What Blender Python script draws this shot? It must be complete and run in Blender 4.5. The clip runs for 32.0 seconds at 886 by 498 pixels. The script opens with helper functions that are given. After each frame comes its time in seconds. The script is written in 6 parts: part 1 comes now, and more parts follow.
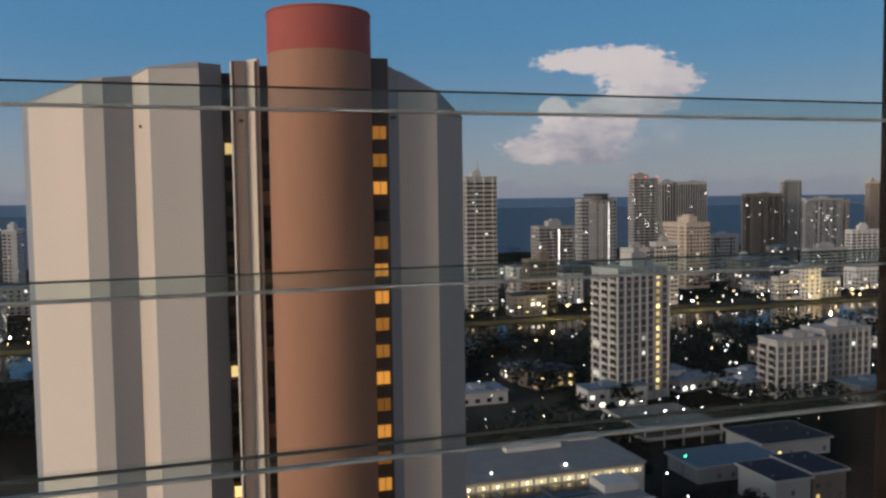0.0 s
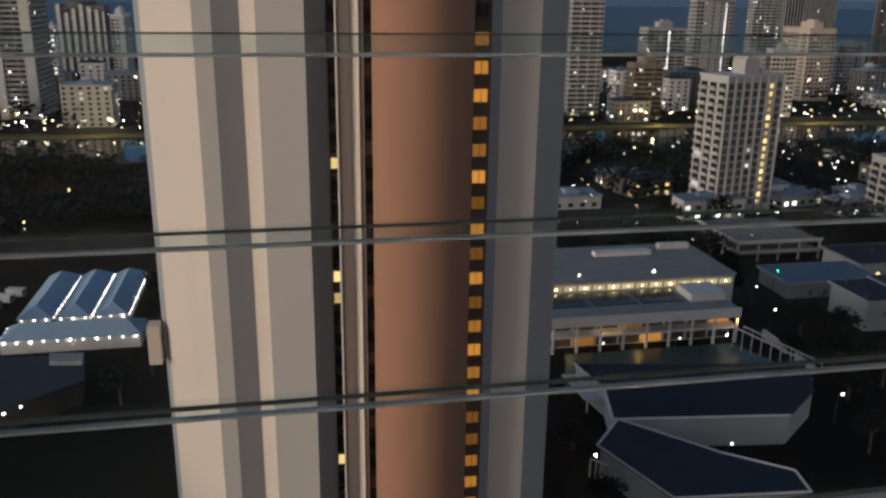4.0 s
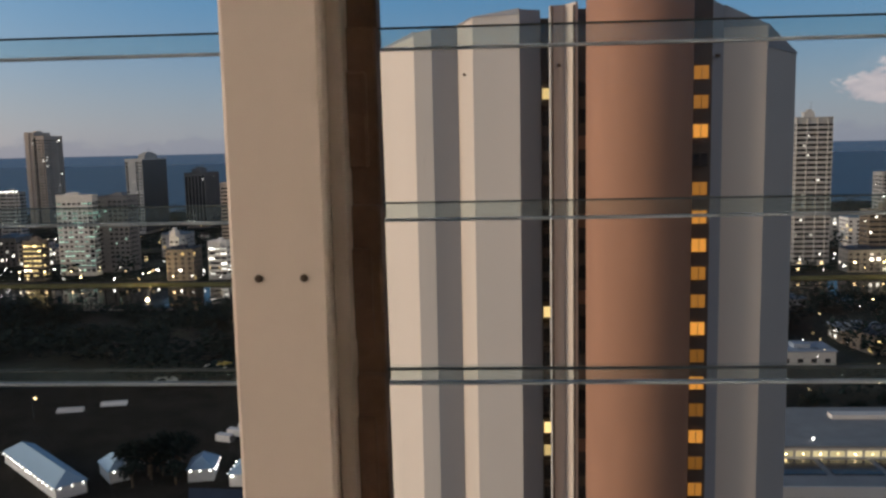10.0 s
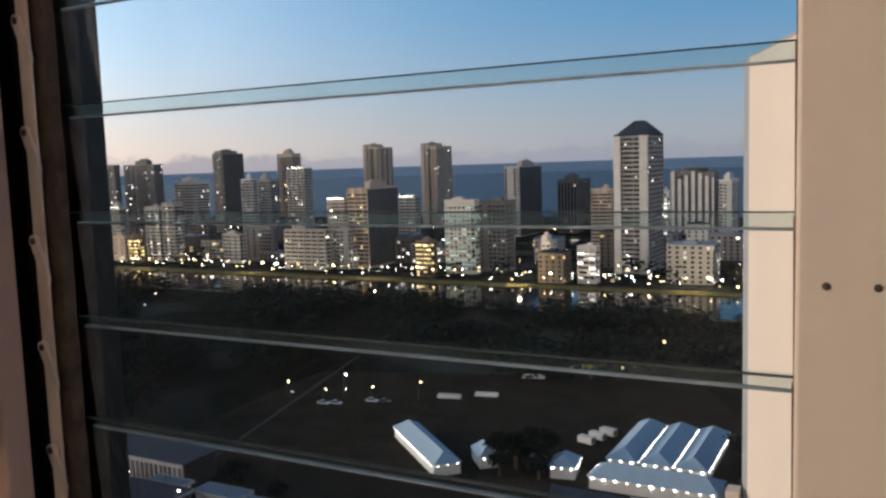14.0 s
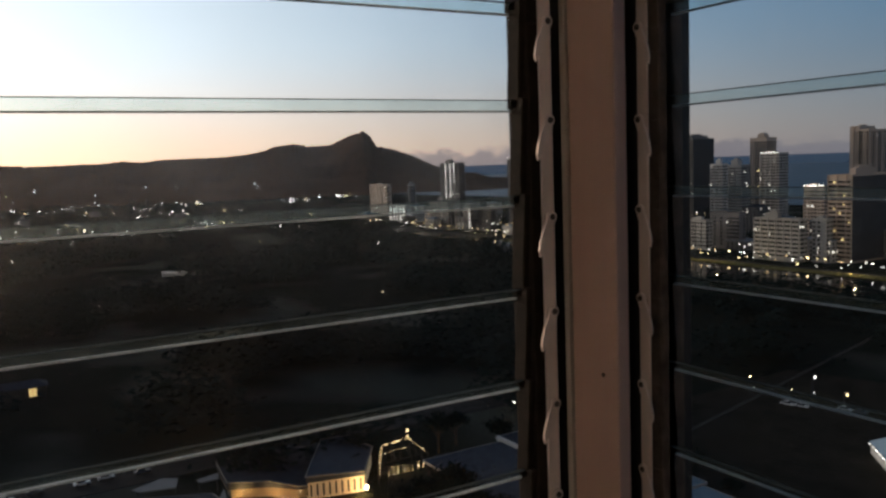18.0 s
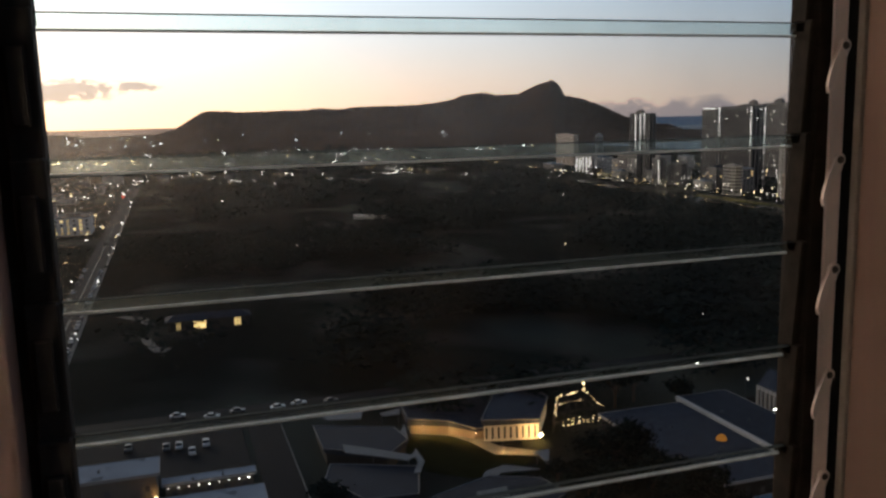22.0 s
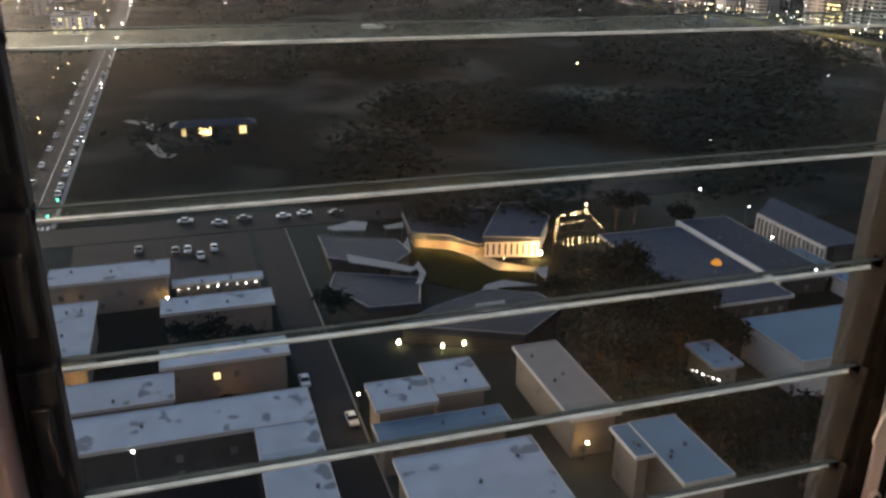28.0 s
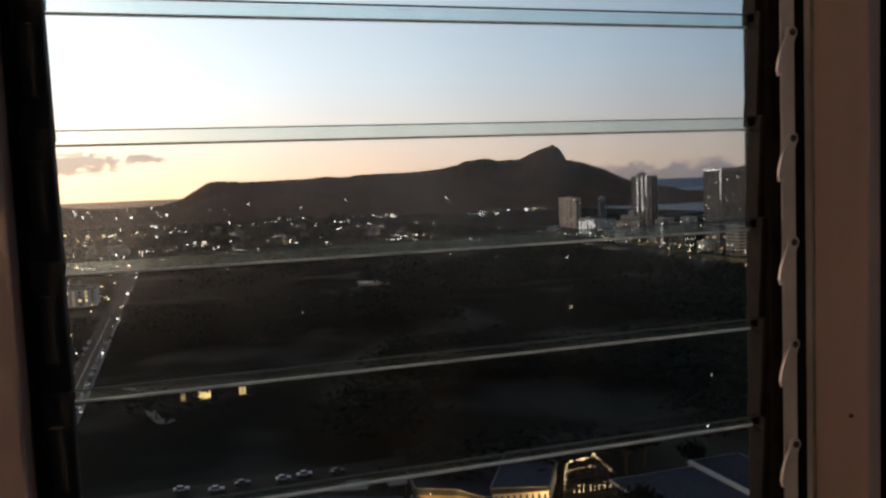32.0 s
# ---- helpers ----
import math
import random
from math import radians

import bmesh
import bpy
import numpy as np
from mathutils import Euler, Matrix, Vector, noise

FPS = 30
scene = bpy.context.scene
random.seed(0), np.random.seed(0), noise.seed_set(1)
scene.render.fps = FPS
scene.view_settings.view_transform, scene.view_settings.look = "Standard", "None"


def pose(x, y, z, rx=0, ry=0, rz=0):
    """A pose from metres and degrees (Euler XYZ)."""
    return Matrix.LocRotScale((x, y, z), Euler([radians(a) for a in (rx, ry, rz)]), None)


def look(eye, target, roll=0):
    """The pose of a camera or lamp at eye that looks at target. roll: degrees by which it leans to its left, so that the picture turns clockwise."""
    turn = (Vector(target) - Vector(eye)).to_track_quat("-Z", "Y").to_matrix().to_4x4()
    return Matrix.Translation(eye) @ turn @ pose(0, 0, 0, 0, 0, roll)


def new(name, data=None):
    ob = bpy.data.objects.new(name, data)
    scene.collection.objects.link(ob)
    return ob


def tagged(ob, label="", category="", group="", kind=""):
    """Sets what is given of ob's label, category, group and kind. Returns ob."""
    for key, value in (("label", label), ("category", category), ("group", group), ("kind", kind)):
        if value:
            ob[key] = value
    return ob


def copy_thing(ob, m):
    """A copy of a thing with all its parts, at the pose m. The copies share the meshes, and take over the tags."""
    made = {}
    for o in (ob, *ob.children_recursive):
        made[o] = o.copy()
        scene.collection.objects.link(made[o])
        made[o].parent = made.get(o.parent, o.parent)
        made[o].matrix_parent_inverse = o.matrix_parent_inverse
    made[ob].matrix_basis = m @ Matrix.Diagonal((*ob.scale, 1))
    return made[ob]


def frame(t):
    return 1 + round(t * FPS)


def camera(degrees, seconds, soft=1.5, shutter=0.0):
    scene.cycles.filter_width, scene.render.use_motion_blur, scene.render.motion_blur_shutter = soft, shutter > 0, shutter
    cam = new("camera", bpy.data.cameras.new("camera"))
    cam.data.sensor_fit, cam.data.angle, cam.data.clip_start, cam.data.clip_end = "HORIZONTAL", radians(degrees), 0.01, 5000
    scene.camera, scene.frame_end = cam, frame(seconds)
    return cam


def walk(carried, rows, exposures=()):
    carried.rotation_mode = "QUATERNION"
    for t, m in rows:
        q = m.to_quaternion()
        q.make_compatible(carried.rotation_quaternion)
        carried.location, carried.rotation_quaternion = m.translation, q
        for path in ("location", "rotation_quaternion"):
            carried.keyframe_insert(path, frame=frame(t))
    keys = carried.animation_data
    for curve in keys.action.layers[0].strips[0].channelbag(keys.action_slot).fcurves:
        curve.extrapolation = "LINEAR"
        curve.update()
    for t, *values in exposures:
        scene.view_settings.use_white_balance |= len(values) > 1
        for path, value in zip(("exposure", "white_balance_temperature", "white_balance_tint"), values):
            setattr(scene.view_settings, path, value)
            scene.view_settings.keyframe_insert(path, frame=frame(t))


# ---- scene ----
cam = camera(55.59, 32.0, soft=2.6)
# seconds, place, yaw, pitch, roll (the eye stands on the 29th floor, 80 m over the ground)
PATH = [
    (0.0, 0.284, 0.171, 80.123, -17.65, -3.65, -0.74),
    (0.5, 0.278, 0.177, 80.120, -15.32, -3.70, -0.54),
    (1.0, 0.272, 0.181, 80.113, -13.58, -4.02, -0.48),
    (1.5, 0.266, 0.182, 80.098, -12.31, -4.64, -0.56),
    (2.0, 0.260, 0.181, 80.079, -11.53, -7.71, -0.53),
    (2.5, 0.254, 0.181, 80.059, -11.28, -10.56, -0.45),
    (3.0, 0.250, 0.185, 80.042, -11.12, -13.88, -0.14),
    (3.5, 0.247, 0.190, 80.028, -11.21, -16.04, 0.45),
    (4.0, 0.243, 0.195, 80.017, -11.08, -17.17, 0.78),
    (4.5, 0.239, 0.200, 80.009, -11.09, -18.31, 0.66),
    (6.5, 0.213, 0.193, 80.044, -9.91, -19.42, 2.35),
    (7.0, 0.205, 0.187, 80.061, -9.24, -16.18, 1.92),
    (7.5, 0.193, 0.181, 80.078, -8.78, -13.75, 1.36),
    (8.0, 0.177, 0.174, 80.094, -8.07, -10.61, 0.64),
    (8.5, 0.156, 0.165, 80.106, -6.66, -9.52, 0.28),
    (9.0, 0.130, 0.154, 80.110, -2.15, -8.56, -0.52),
    (9.5, 0.110, 0.152, 80.112, 0.30, -7.70, -0.92),
    (10.0, 0.096, 0.144, 80.116, 3.48, -7.05, -1.19),
    (10.5, 0.086, 0.136, 80.118, 5.91, -6.67, -1.45),
    (11.0, 0.074, 0.132, 80.117, 9.09, -6.44, -1.73),
    (11.5, 0.064, 0.129, 80.117, 11.78, -6.37, -1.88),
    (12.0, 0.051, 0.128, 80.117, 14.94, -6.21, -1.91),
    (12.5, 0.039, 0.126, 80.117, 18.46, -6.17, -1.72),
    (13.0, 0.028, 0.121, 80.119, 21.57, -6.09, -1.63),
    (13.5, 0.020, 0.111, 80.120, 24.60, -5.99, -1.84),
    (14.0, 0.009, 0.103, 80.119, 28.31, -5.94, -1.86),
    (14.5, 0.013, 0.094, 80.117, 32.55, -5.81, -2.04),
    (16.5, 0.029, -0.005, 80.113, 48.10, -5.88, -2.28),
    (17.0, 0.017, -0.024, 80.119, 52.90, -5.91, -2.45),
    (17.5, 0.011, -0.032, 80.119, 55.75, -5.86, -2.24),
    (18.0, 0.003, -0.043, 80.118, 59.39, -5.85, -2.09),
    (18.5, -0.003, -0.051, 80.118, 62.58, -5.70, -2.34),
    (19.0, -0.015, -0.059, 80.114, 65.22, -5.72, -2.15),
    (19.5, -0.031, -0.061, 80.111, 67.28, -5.92, -2.11),
    (20.0, -0.037, -0.067, 80.115, 68.91, -6.18, -1.67),
    (20.5, -0.048, -0.069, 80.117, 70.00, -6.53, -1.39),
    (21.0, -0.056, -0.071, 80.117, 70.91, -7.08, -1.43),
    (21.5, -0.066, -0.073, 80.108, 71.54, -7.92, -1.34),
    (22.0, -0.074, -0.069, 80.105, 71.99, -8.88, -1.35),
    (22.5, -0.096, -0.066, 80.093, 72.17, -10.45, -1.11),
    (23.0, -0.119, -0.062, 80.085, 72.12, -12.31, -0.46),
    (23.5, -0.143, -0.061, 80.076, 72.14, -14.52, -0.20),
    (24.0, -0.167, -0.060, 80.065, 72.29, -15.82, 0.16),
    (24.5, -0.191, -0.058, 80.049, 72.22, -17.94, 0.79),
    (25.0, -0.214, -0.057, 80.030, 72.04, -19.53, 1.20),
    (25.5, -0.227, -0.057, 80.016, 71.89, -20.69, 1.31),
    (27.5, -0.206, -0.066, 80.033, 72.36, -22.04, 0.97),
    (28.0, -0.189, -0.060, 80.047, 72.44, -21.34, 0.73),
    (28.5, -0.162, -0.059, 80.067, 72.50, -18.77, 0.27),
    (29.0, -0.134, -0.057, 80.087, 72.58, -15.00, -0.35),
    (29.5, -0.100, -0.065, 80.103, 72.60, -12.09, -0.90),
    (30.0, -0.071, -0.072, 80.115, 72.60, -9.32, -1.36),
    (30.5, -0.052, -0.071, 80.123, 72.35, -7.52, -1.76),
    (31.0, -0.037, -0.069, 80.129, 72.21, -6.12, -1.88),
    (31.5, -0.028, -0.068, 80.128, 72.16, -5.12, -2.00),
    (32.0, -0.021, -0.067, 80.127, 72.17, -4.43, -2.38),
]
EXPOSURES = [(0, -0.45), (4, -0.62), (8, -0.45), (9.5, -0.4), (11, -0.25), (14.5, 0.0), (16.5, -0.65), (17, -0.85), (18, -1.1), (19, -1.3), (22, -1.1), (23, -0.45), (24, 0.55), (25, 0.45), (28, 0.45), (28.5, 0.6), (29, 0.8), (29.5, 0.0), (30, -1.0), (31, -1.25), (32, -1.3)]
walk(cam, [(t, pose(x, y, z, 90 + p, 0, w) @ pose(0, 0, 0, 0, 0, r)) for t, x, y, z, w, p, r in PATH], EXPOSURES)

# ---- light: the sun just under the horizon, glow low in the east (towards -x) ----
SUN_AZ, SUN_EL = 101.0, 4.0
world = bpy.data.worlds.new("dawn_sky")
scene.world = world
world.use_nodes = True
wn, wl = world.node_tree.nodes, world.node_tree.links
bg = wn["Background"]


def wmath(op, a, b=None, c=None):
    n = wn.new("ShaderNodeMath")
    n.operation = op
    for i, v in enumerate((a, b, c)):
        if v is None:
            continue
        if isinstance(v, (int, float)):
            n.inputs[i].default_value = v
        else:
            wl.new(v, n.inputs[i])
    return n.outputs[0]


def wmix(f, a, b):
    n = wn.new("ShaderNodeMix")
    n.data_type = "RGBA"
    for i, v in ((0, f), (6, a), (7, b)):
        if isinstance(v, (int, float)):
            n.inputs[i].default_value = v
        elif isinstance(v, tuple):
            n.inputs[i].default_value = (*v, 1)
        else:
            wl.new(v, n.inputs[i])
    return n.outputs[2]


def wstep(v, lo, hi):
    n = wn.new("ShaderNodeMapRange")
    n.interpolation_type = "SMOOTHSTEP"
    n.inputs[1].default_value, n.inputs[2].default_value = lo, hi
    wl.new(v, n.inputs[0])
    return n.outputs[0]


sky = wn.new("ShaderNodeTexSky")
sky.sky_type = "NISHITA"
sky.sun_disc = False
sky.sun_elevation = radians(SUN_EL)
sky.sun_rotation = radians(-SUN_AZ)
sky.altitude = 80
sky.air_density, sky.dust_density, sky.ozone_density = 1.0, 0.6, 2.0
tc = wn.new("ShaderNodeTexCoord")
sep = wn.new("ShaderNodeSeparateXYZ")
wl.new(tc.outputs["Generated"], sep.inputs[0])
az = wmath("MULTIPLY", wmath("ARCTAN2", wmath("MULTIPLY", sep.outputs[0], -1.0), sep.outputs[1]), 57.2958)
el = wmath("MULTIPLY", wmath("ARCSINE", sep.outputs[2]), 57.2958)
comb = wn.new("ShaderNodeCombineXYZ")
wl.new(az, comb.inputs[0])
wl.new(wmath("MULTIPLY", el, 1.6), comb.inputs[1])
nz = wn.new("ShaderNodeTexNoise")
nz.inputs["Scale"].default_value, nz.inputs["Detail"].default_value, nz.inputs["Roughness"].default_value = 0.42, 7.0, 0.62
wl.new(comb.outputs[0], nz.inputs["Vector"])
wob = wmath("SUBTRACT", nz.outputs[0], 0.5)
nzf = wn.new("ShaderNodeTexNoise")
nzf.inputs["Scale"].default_value, nzf.inputs["Detail"].default_value = 0.12, 5.0
wl.new(comb.outputs[0], nzf.inputs["Vector"])


def blob(a, e, ra, re):
    dx = wmath("DIVIDE", wmath("SUBTRACT", az, a), ra)
    dy = wmath("DIVIDE", wmath("SUBTRACT", el, e), re)
    return wmath("SUBTRACT", 1.0, wmath("ADD", wmath("MULTIPLY", dx, dx), wmath("MULTIPLY", dy, dy)))


# the tall cumulus with its anvil
shape = blob(-28.4, 8.75, 5.0, 1.0)
for args in ((-30.6, 7.9, 3.2, 1.2), (-32.2, 7.3, 2.9, 1.35), (-30.9, 6.1, 2.9, 1.5), (-28.6, 4.9, 2.6, 1.9), (-26.4, 3.7, 3.2, 1.6), (-24.2, 3.0, 2.9, 1.1), (-25.3, 5.4, 1.25, 1.15), (-27.6, 2.7, 2.6, 0.9)):
    shape = wmath("MAXIMUM", shape, blob(*args))
small = wmath("MULTIPLY", wstep(wmath("ADD", wmath("MAXIMUM", blob(-35.0, 4.75, 0.8, 0.4), blob(-36.8, 4.8, 1.7, 0.35)), wmath("MULTIPLY", wob, 1.5)), 0.0, 0.8), 0.35)
nz2 = wn.new("ShaderNodeTexNoise")
nz2.inputs["Scale"].default_value, nz2.inputs["Detail"].default_value, nz2.inputs["Roughness"].default_value = 1.3, 6.0, 0.6
wl.new(comb.outputs[0], nz2.inputs["Vector"])
puff = wmath("ADD", wmath("MULTIPLY", wob, 1.0), wmath("MULTIPLY", wmath("SUBTRACT", nz2.outputs[0], 0.5), 1.8))
haze = wmath("MULTIPLY", wstep(wmath("ADD", blob(-30.0, 3.4, 8.5, 3.0), wmath("MULTIPLY", wob, 1.4)), 0.0, 1.3), 0.34)
cum = wmath("MAXIMUM", haze, wmath("MAXIMUM", small, wstep(wmath("ADD", shape, puff), 0.0, 0.5)))
# banks of low cloud along the sea, small clouds over the glow
bank_top = wmath("ADD", 0.65, wmath("MULTIPLY", wob, 3.2))
bank = wmath("SUBTRACT", 1.0, wstep(wmath("SUBTRACT", el, bank_top), -0.35, 0.35))
bank = wmath("MULTIPLY", bank, wmath("SUBTRACT", 1.0, wstep(az, 60.0, 78.0)))
bank = wmath("MULTIPLY", bank, wmath("ADD", 0.4, wmath("MULTIPLY", wstep(az, 20.0, 50.0), 0.55)))
wisp = wmath("MAXIMUM", blob(95.6, 2.2, 3.6, 0.75), blob(91.6, 2.35, 1.6, 0.30))
wisp = wmath("MULTIPLY", wstep(wmath("ADD", wisp, wmath("MULTIPLY", puff, 2.4)), -0.1, 0.8), 0.8)
toward = wstep(az, 20.0, 100.0)
low = wstep(el, 8.0, 1.0)
# base sky by height, the broad glow round the sunrise, a share of the physical sky
dh = wmath("DIVIDE", wmath("SUBTRACT", az, 104.0), 42.0)
dv = wmath("DIVIDE", el, 26.0)
bell = wmath("POWER", 2.71828, wmath("MULTIPLY", -1.0, wmath("ADD", wmath("MULTIPLY", dh, dh), wmath("MULTIPLY", dv, dv))))
base = wmix(wstep(el, -1.0, 11.0), (0.30, 0.345, 0.44), (0.07, 0.24, 0.48))
base = wmix(wstep(el, 10.0, 40.0), base, (0.026, 0.055, 0.12))
# pale pink sky added out of view behind the eye, to lift shaded walls
back = wmath("MULTIPLY", wstep(wmath("ABSOLUTE", wmath("SUBTRACT", az, 35.0)), 95.0, 140.0), wstep(el, 48.0, 8.0))
base = wmix(back, base, (0.40, 0.34, 0.33))
warm = wmix(wstep(el, -1.0, 8.5), (3.0, 1.92, 1.22), (2.65, 2.75, 2.78))
addn = wn.new("ShaderNodeVectorMath")
addn.operation = "MULTIPLY_ADD"
wl.new(warm, addn.inputs[0])
wl.new(bell, addn.inputs[1])
wl.new(base, addn.inputs[2])
sky_s = wn.new("ShaderNodeVectorMath")
sky_s.operation = "MULTIPLY_ADD"
wl.new(sky.outputs[0], sky_s.inputs[0])
sky_s.inputs[1].default_value = (0.05, 0.05, 0.05)
wl.new(addn.outputs[0], sky_s.inputs[2])
col = wmix(wmath("MULTIPLY", bank, 0.8), sky_s.outputs[0], wmix(toward, (0.26, 0.28, 0.38), (0.62, 0.50, 0.52)))
lit = wstep(wmath("ADD", wmath("MULTIPLY", el, 0.16), wmath("ADD", wmath("MULTIPLY", wob, 1.6), wmath("MULTIPLY", wmath("ADD", az, 29.0), 0.05))), 0.0, 1.3)
col = wmix(wmath("MULTIPLY", cum, 0.86), col, wmix(lit, (0.30, 0.30, 0.40), (0.98, 0.84, 0.82)))
col = wmix(wisp, col, (0.95, 0.80, 0.74))
sea = wstep(el, -0.22, -0.30)
col = wmix(sea, col, wmix(wstep(az, 80.0, 97.0), (0.07, 0.112, 0.185), (0.75, 0.48, 0.34)))
wl.new(col, bg.inputs[0])
bg.inputs[1].default_value = 1.0

sun = new("sun", bpy.data.lights.new("sun", "SUN"))
sun.data.energy, sun.data.angle, sun.data.color = 3.1, radians(26), (1.0, 0.77, 0.55)
sun.matrix_world = look((0, 0, 300), (math.sin(radians(SUN_AZ + 9)) * 100, -math.cos(radians(SUN_AZ + 9)) * 100, 300 - 100 * math.tan(radians(3))))

# ---- geometry helpers ----
rnd = random.Random(7)


class Geo:
    """A mesh built up piece by piece."""

    def __init__(self):
        self.v, self.f = [], []

    def add(self, verts, faces):
        n = len(self.v)
        self.v += [tuple(p) for p in verts]
        self.f += [tuple(n + i for i in f) for f in faces]
        return self

    def box(self, x0, x1, y0, y1, z0, z1, m=None):
        vs = [Vector((x, y, z)) for z in (z0, z1) for y in (y0, y1) for x in (x0, x1)]
        if m is not None:
            vs = [m @ p for p in vs]
        return self.add(vs, [(0, 2, 3, 1), (4, 5, 7, 6), (0, 1, 5, 4), (1, 3, 7, 5), (3, 2, 6, 7), (2, 0, 4, 6)])

    def prism(self, poly, z0, z1, tops=None):
        n = len(poly)
        vs = [(x, y, z0) for x, y in poly] + [(x, y, (tops[i] if tops else z1)) for i, (x, y) in enumerate(poly)]
        fs = [(i, (i + 1) % n, n + (i + 1) % n, n + i) for i in range(n)]
        return self.add(vs, fs + [tuple(range(n - 1, -1, -1)), tuple(range(n, 2 * n))])

    def cone(self, x, y, z0, z1, r0, r1, n=10):
        ring = [(math.cos(2 * math.pi * i / n), math.sin(2 * math.pi * i / n)) for i in range(n)]
        vs = [(x + r0 * c, y + r0 * s, z0) for c, s in ring] + [(x + r1 * c, y + r1 * s, z1) for c, s in ring]
        fs = [(i, (i + 1) % n, n + (i + 1) % n, n + i) for i in range(n)]
        return self.add(vs, fs + [tuple(range(n - 1, -1, -1)), tuple(range(n, 2 * n))])

    def rod(self, a, b, r, n=6):
        a, b = Vector(a), Vector(b)
        q = (b - a).to_track_quat("Z", "Y")
        ring = [q @ Vector((r * math.cos(2 * math.pi * i / n), r * math.sin(2 * math.pi * i / n), 0)) for i in range(n)]
        vs = [a + p for p in ring] + [b + p for p in ring]
        fs = [(i, (i + 1) % n, n + (i + 1) % n, n + i) for i in range(n)]
        return self.add(vs, fs + [tuple(range(n - 1, -1, -1)), tuple(range(n, 2 * n))])

    def gem(self, x, y, z, r):
        vs = [(x + r, y, z), (x - r, y, z), (x, y + r, z), (x, y - r, z), (x, y, z + r), (x, y, z - r)]
        return self.add(vs, [(0, 2, 4), (2, 1, 4), (1, 3, 4), (3, 0, 4), (2, 0, 5), (1, 2, 5), (3, 1, 5), (0, 3, 5)])

    def mesh(self, name, material, smooth=False):
        me = bpy.data.meshes.new(name)
        me.from_pydata(self.v, [], self.f)
        me.materials.append(material)
        if smooth:
            me.polygons.foreach_set("use_smooth", [True] * len(me.polygons))
        me.update()
        return me


def part(name, geo, material, parent=None, label="", smooth=False, m=None):
    ob = new(name, geo.mesh(name, material, smooth) if isinstance(geo, Geo) else geo)
    if parent is not None:
        ob.parent = parent
    if m is not None:
        ob.matrix_basis = m
    return tagged(ob, label)


def thing(name, x, y, z, label, category, group="", rz=0.0):
    ob = new(name)
    ob.empty_display_size = 0.2
    ob.matrix_basis = pose(x, y, z, 0, 0, rz)
    return tagged(ob, label, category, group)


def bevelled(geo, width, segments=2):
    """The same pieces with rounded edges."""
    bm = bmesh.new()
    vs = [bm.verts.new(p) for p in geo.v]
    for f in geo.f:
        bm.faces.new([vs[i] for i in f])
    bmesh.ops.bevel(bm, geom=list(bm.edges), offset=width, segments=segments, affect="EDGES", profile=0.5)
    out = Geo()
    bm.verts.index_update()
    out.v = [tuple(v.co) for v in bm.verts]
    out.f = [tuple(v.index for v in f.verts) for f in bm.faces]
    bm.free()
    return out


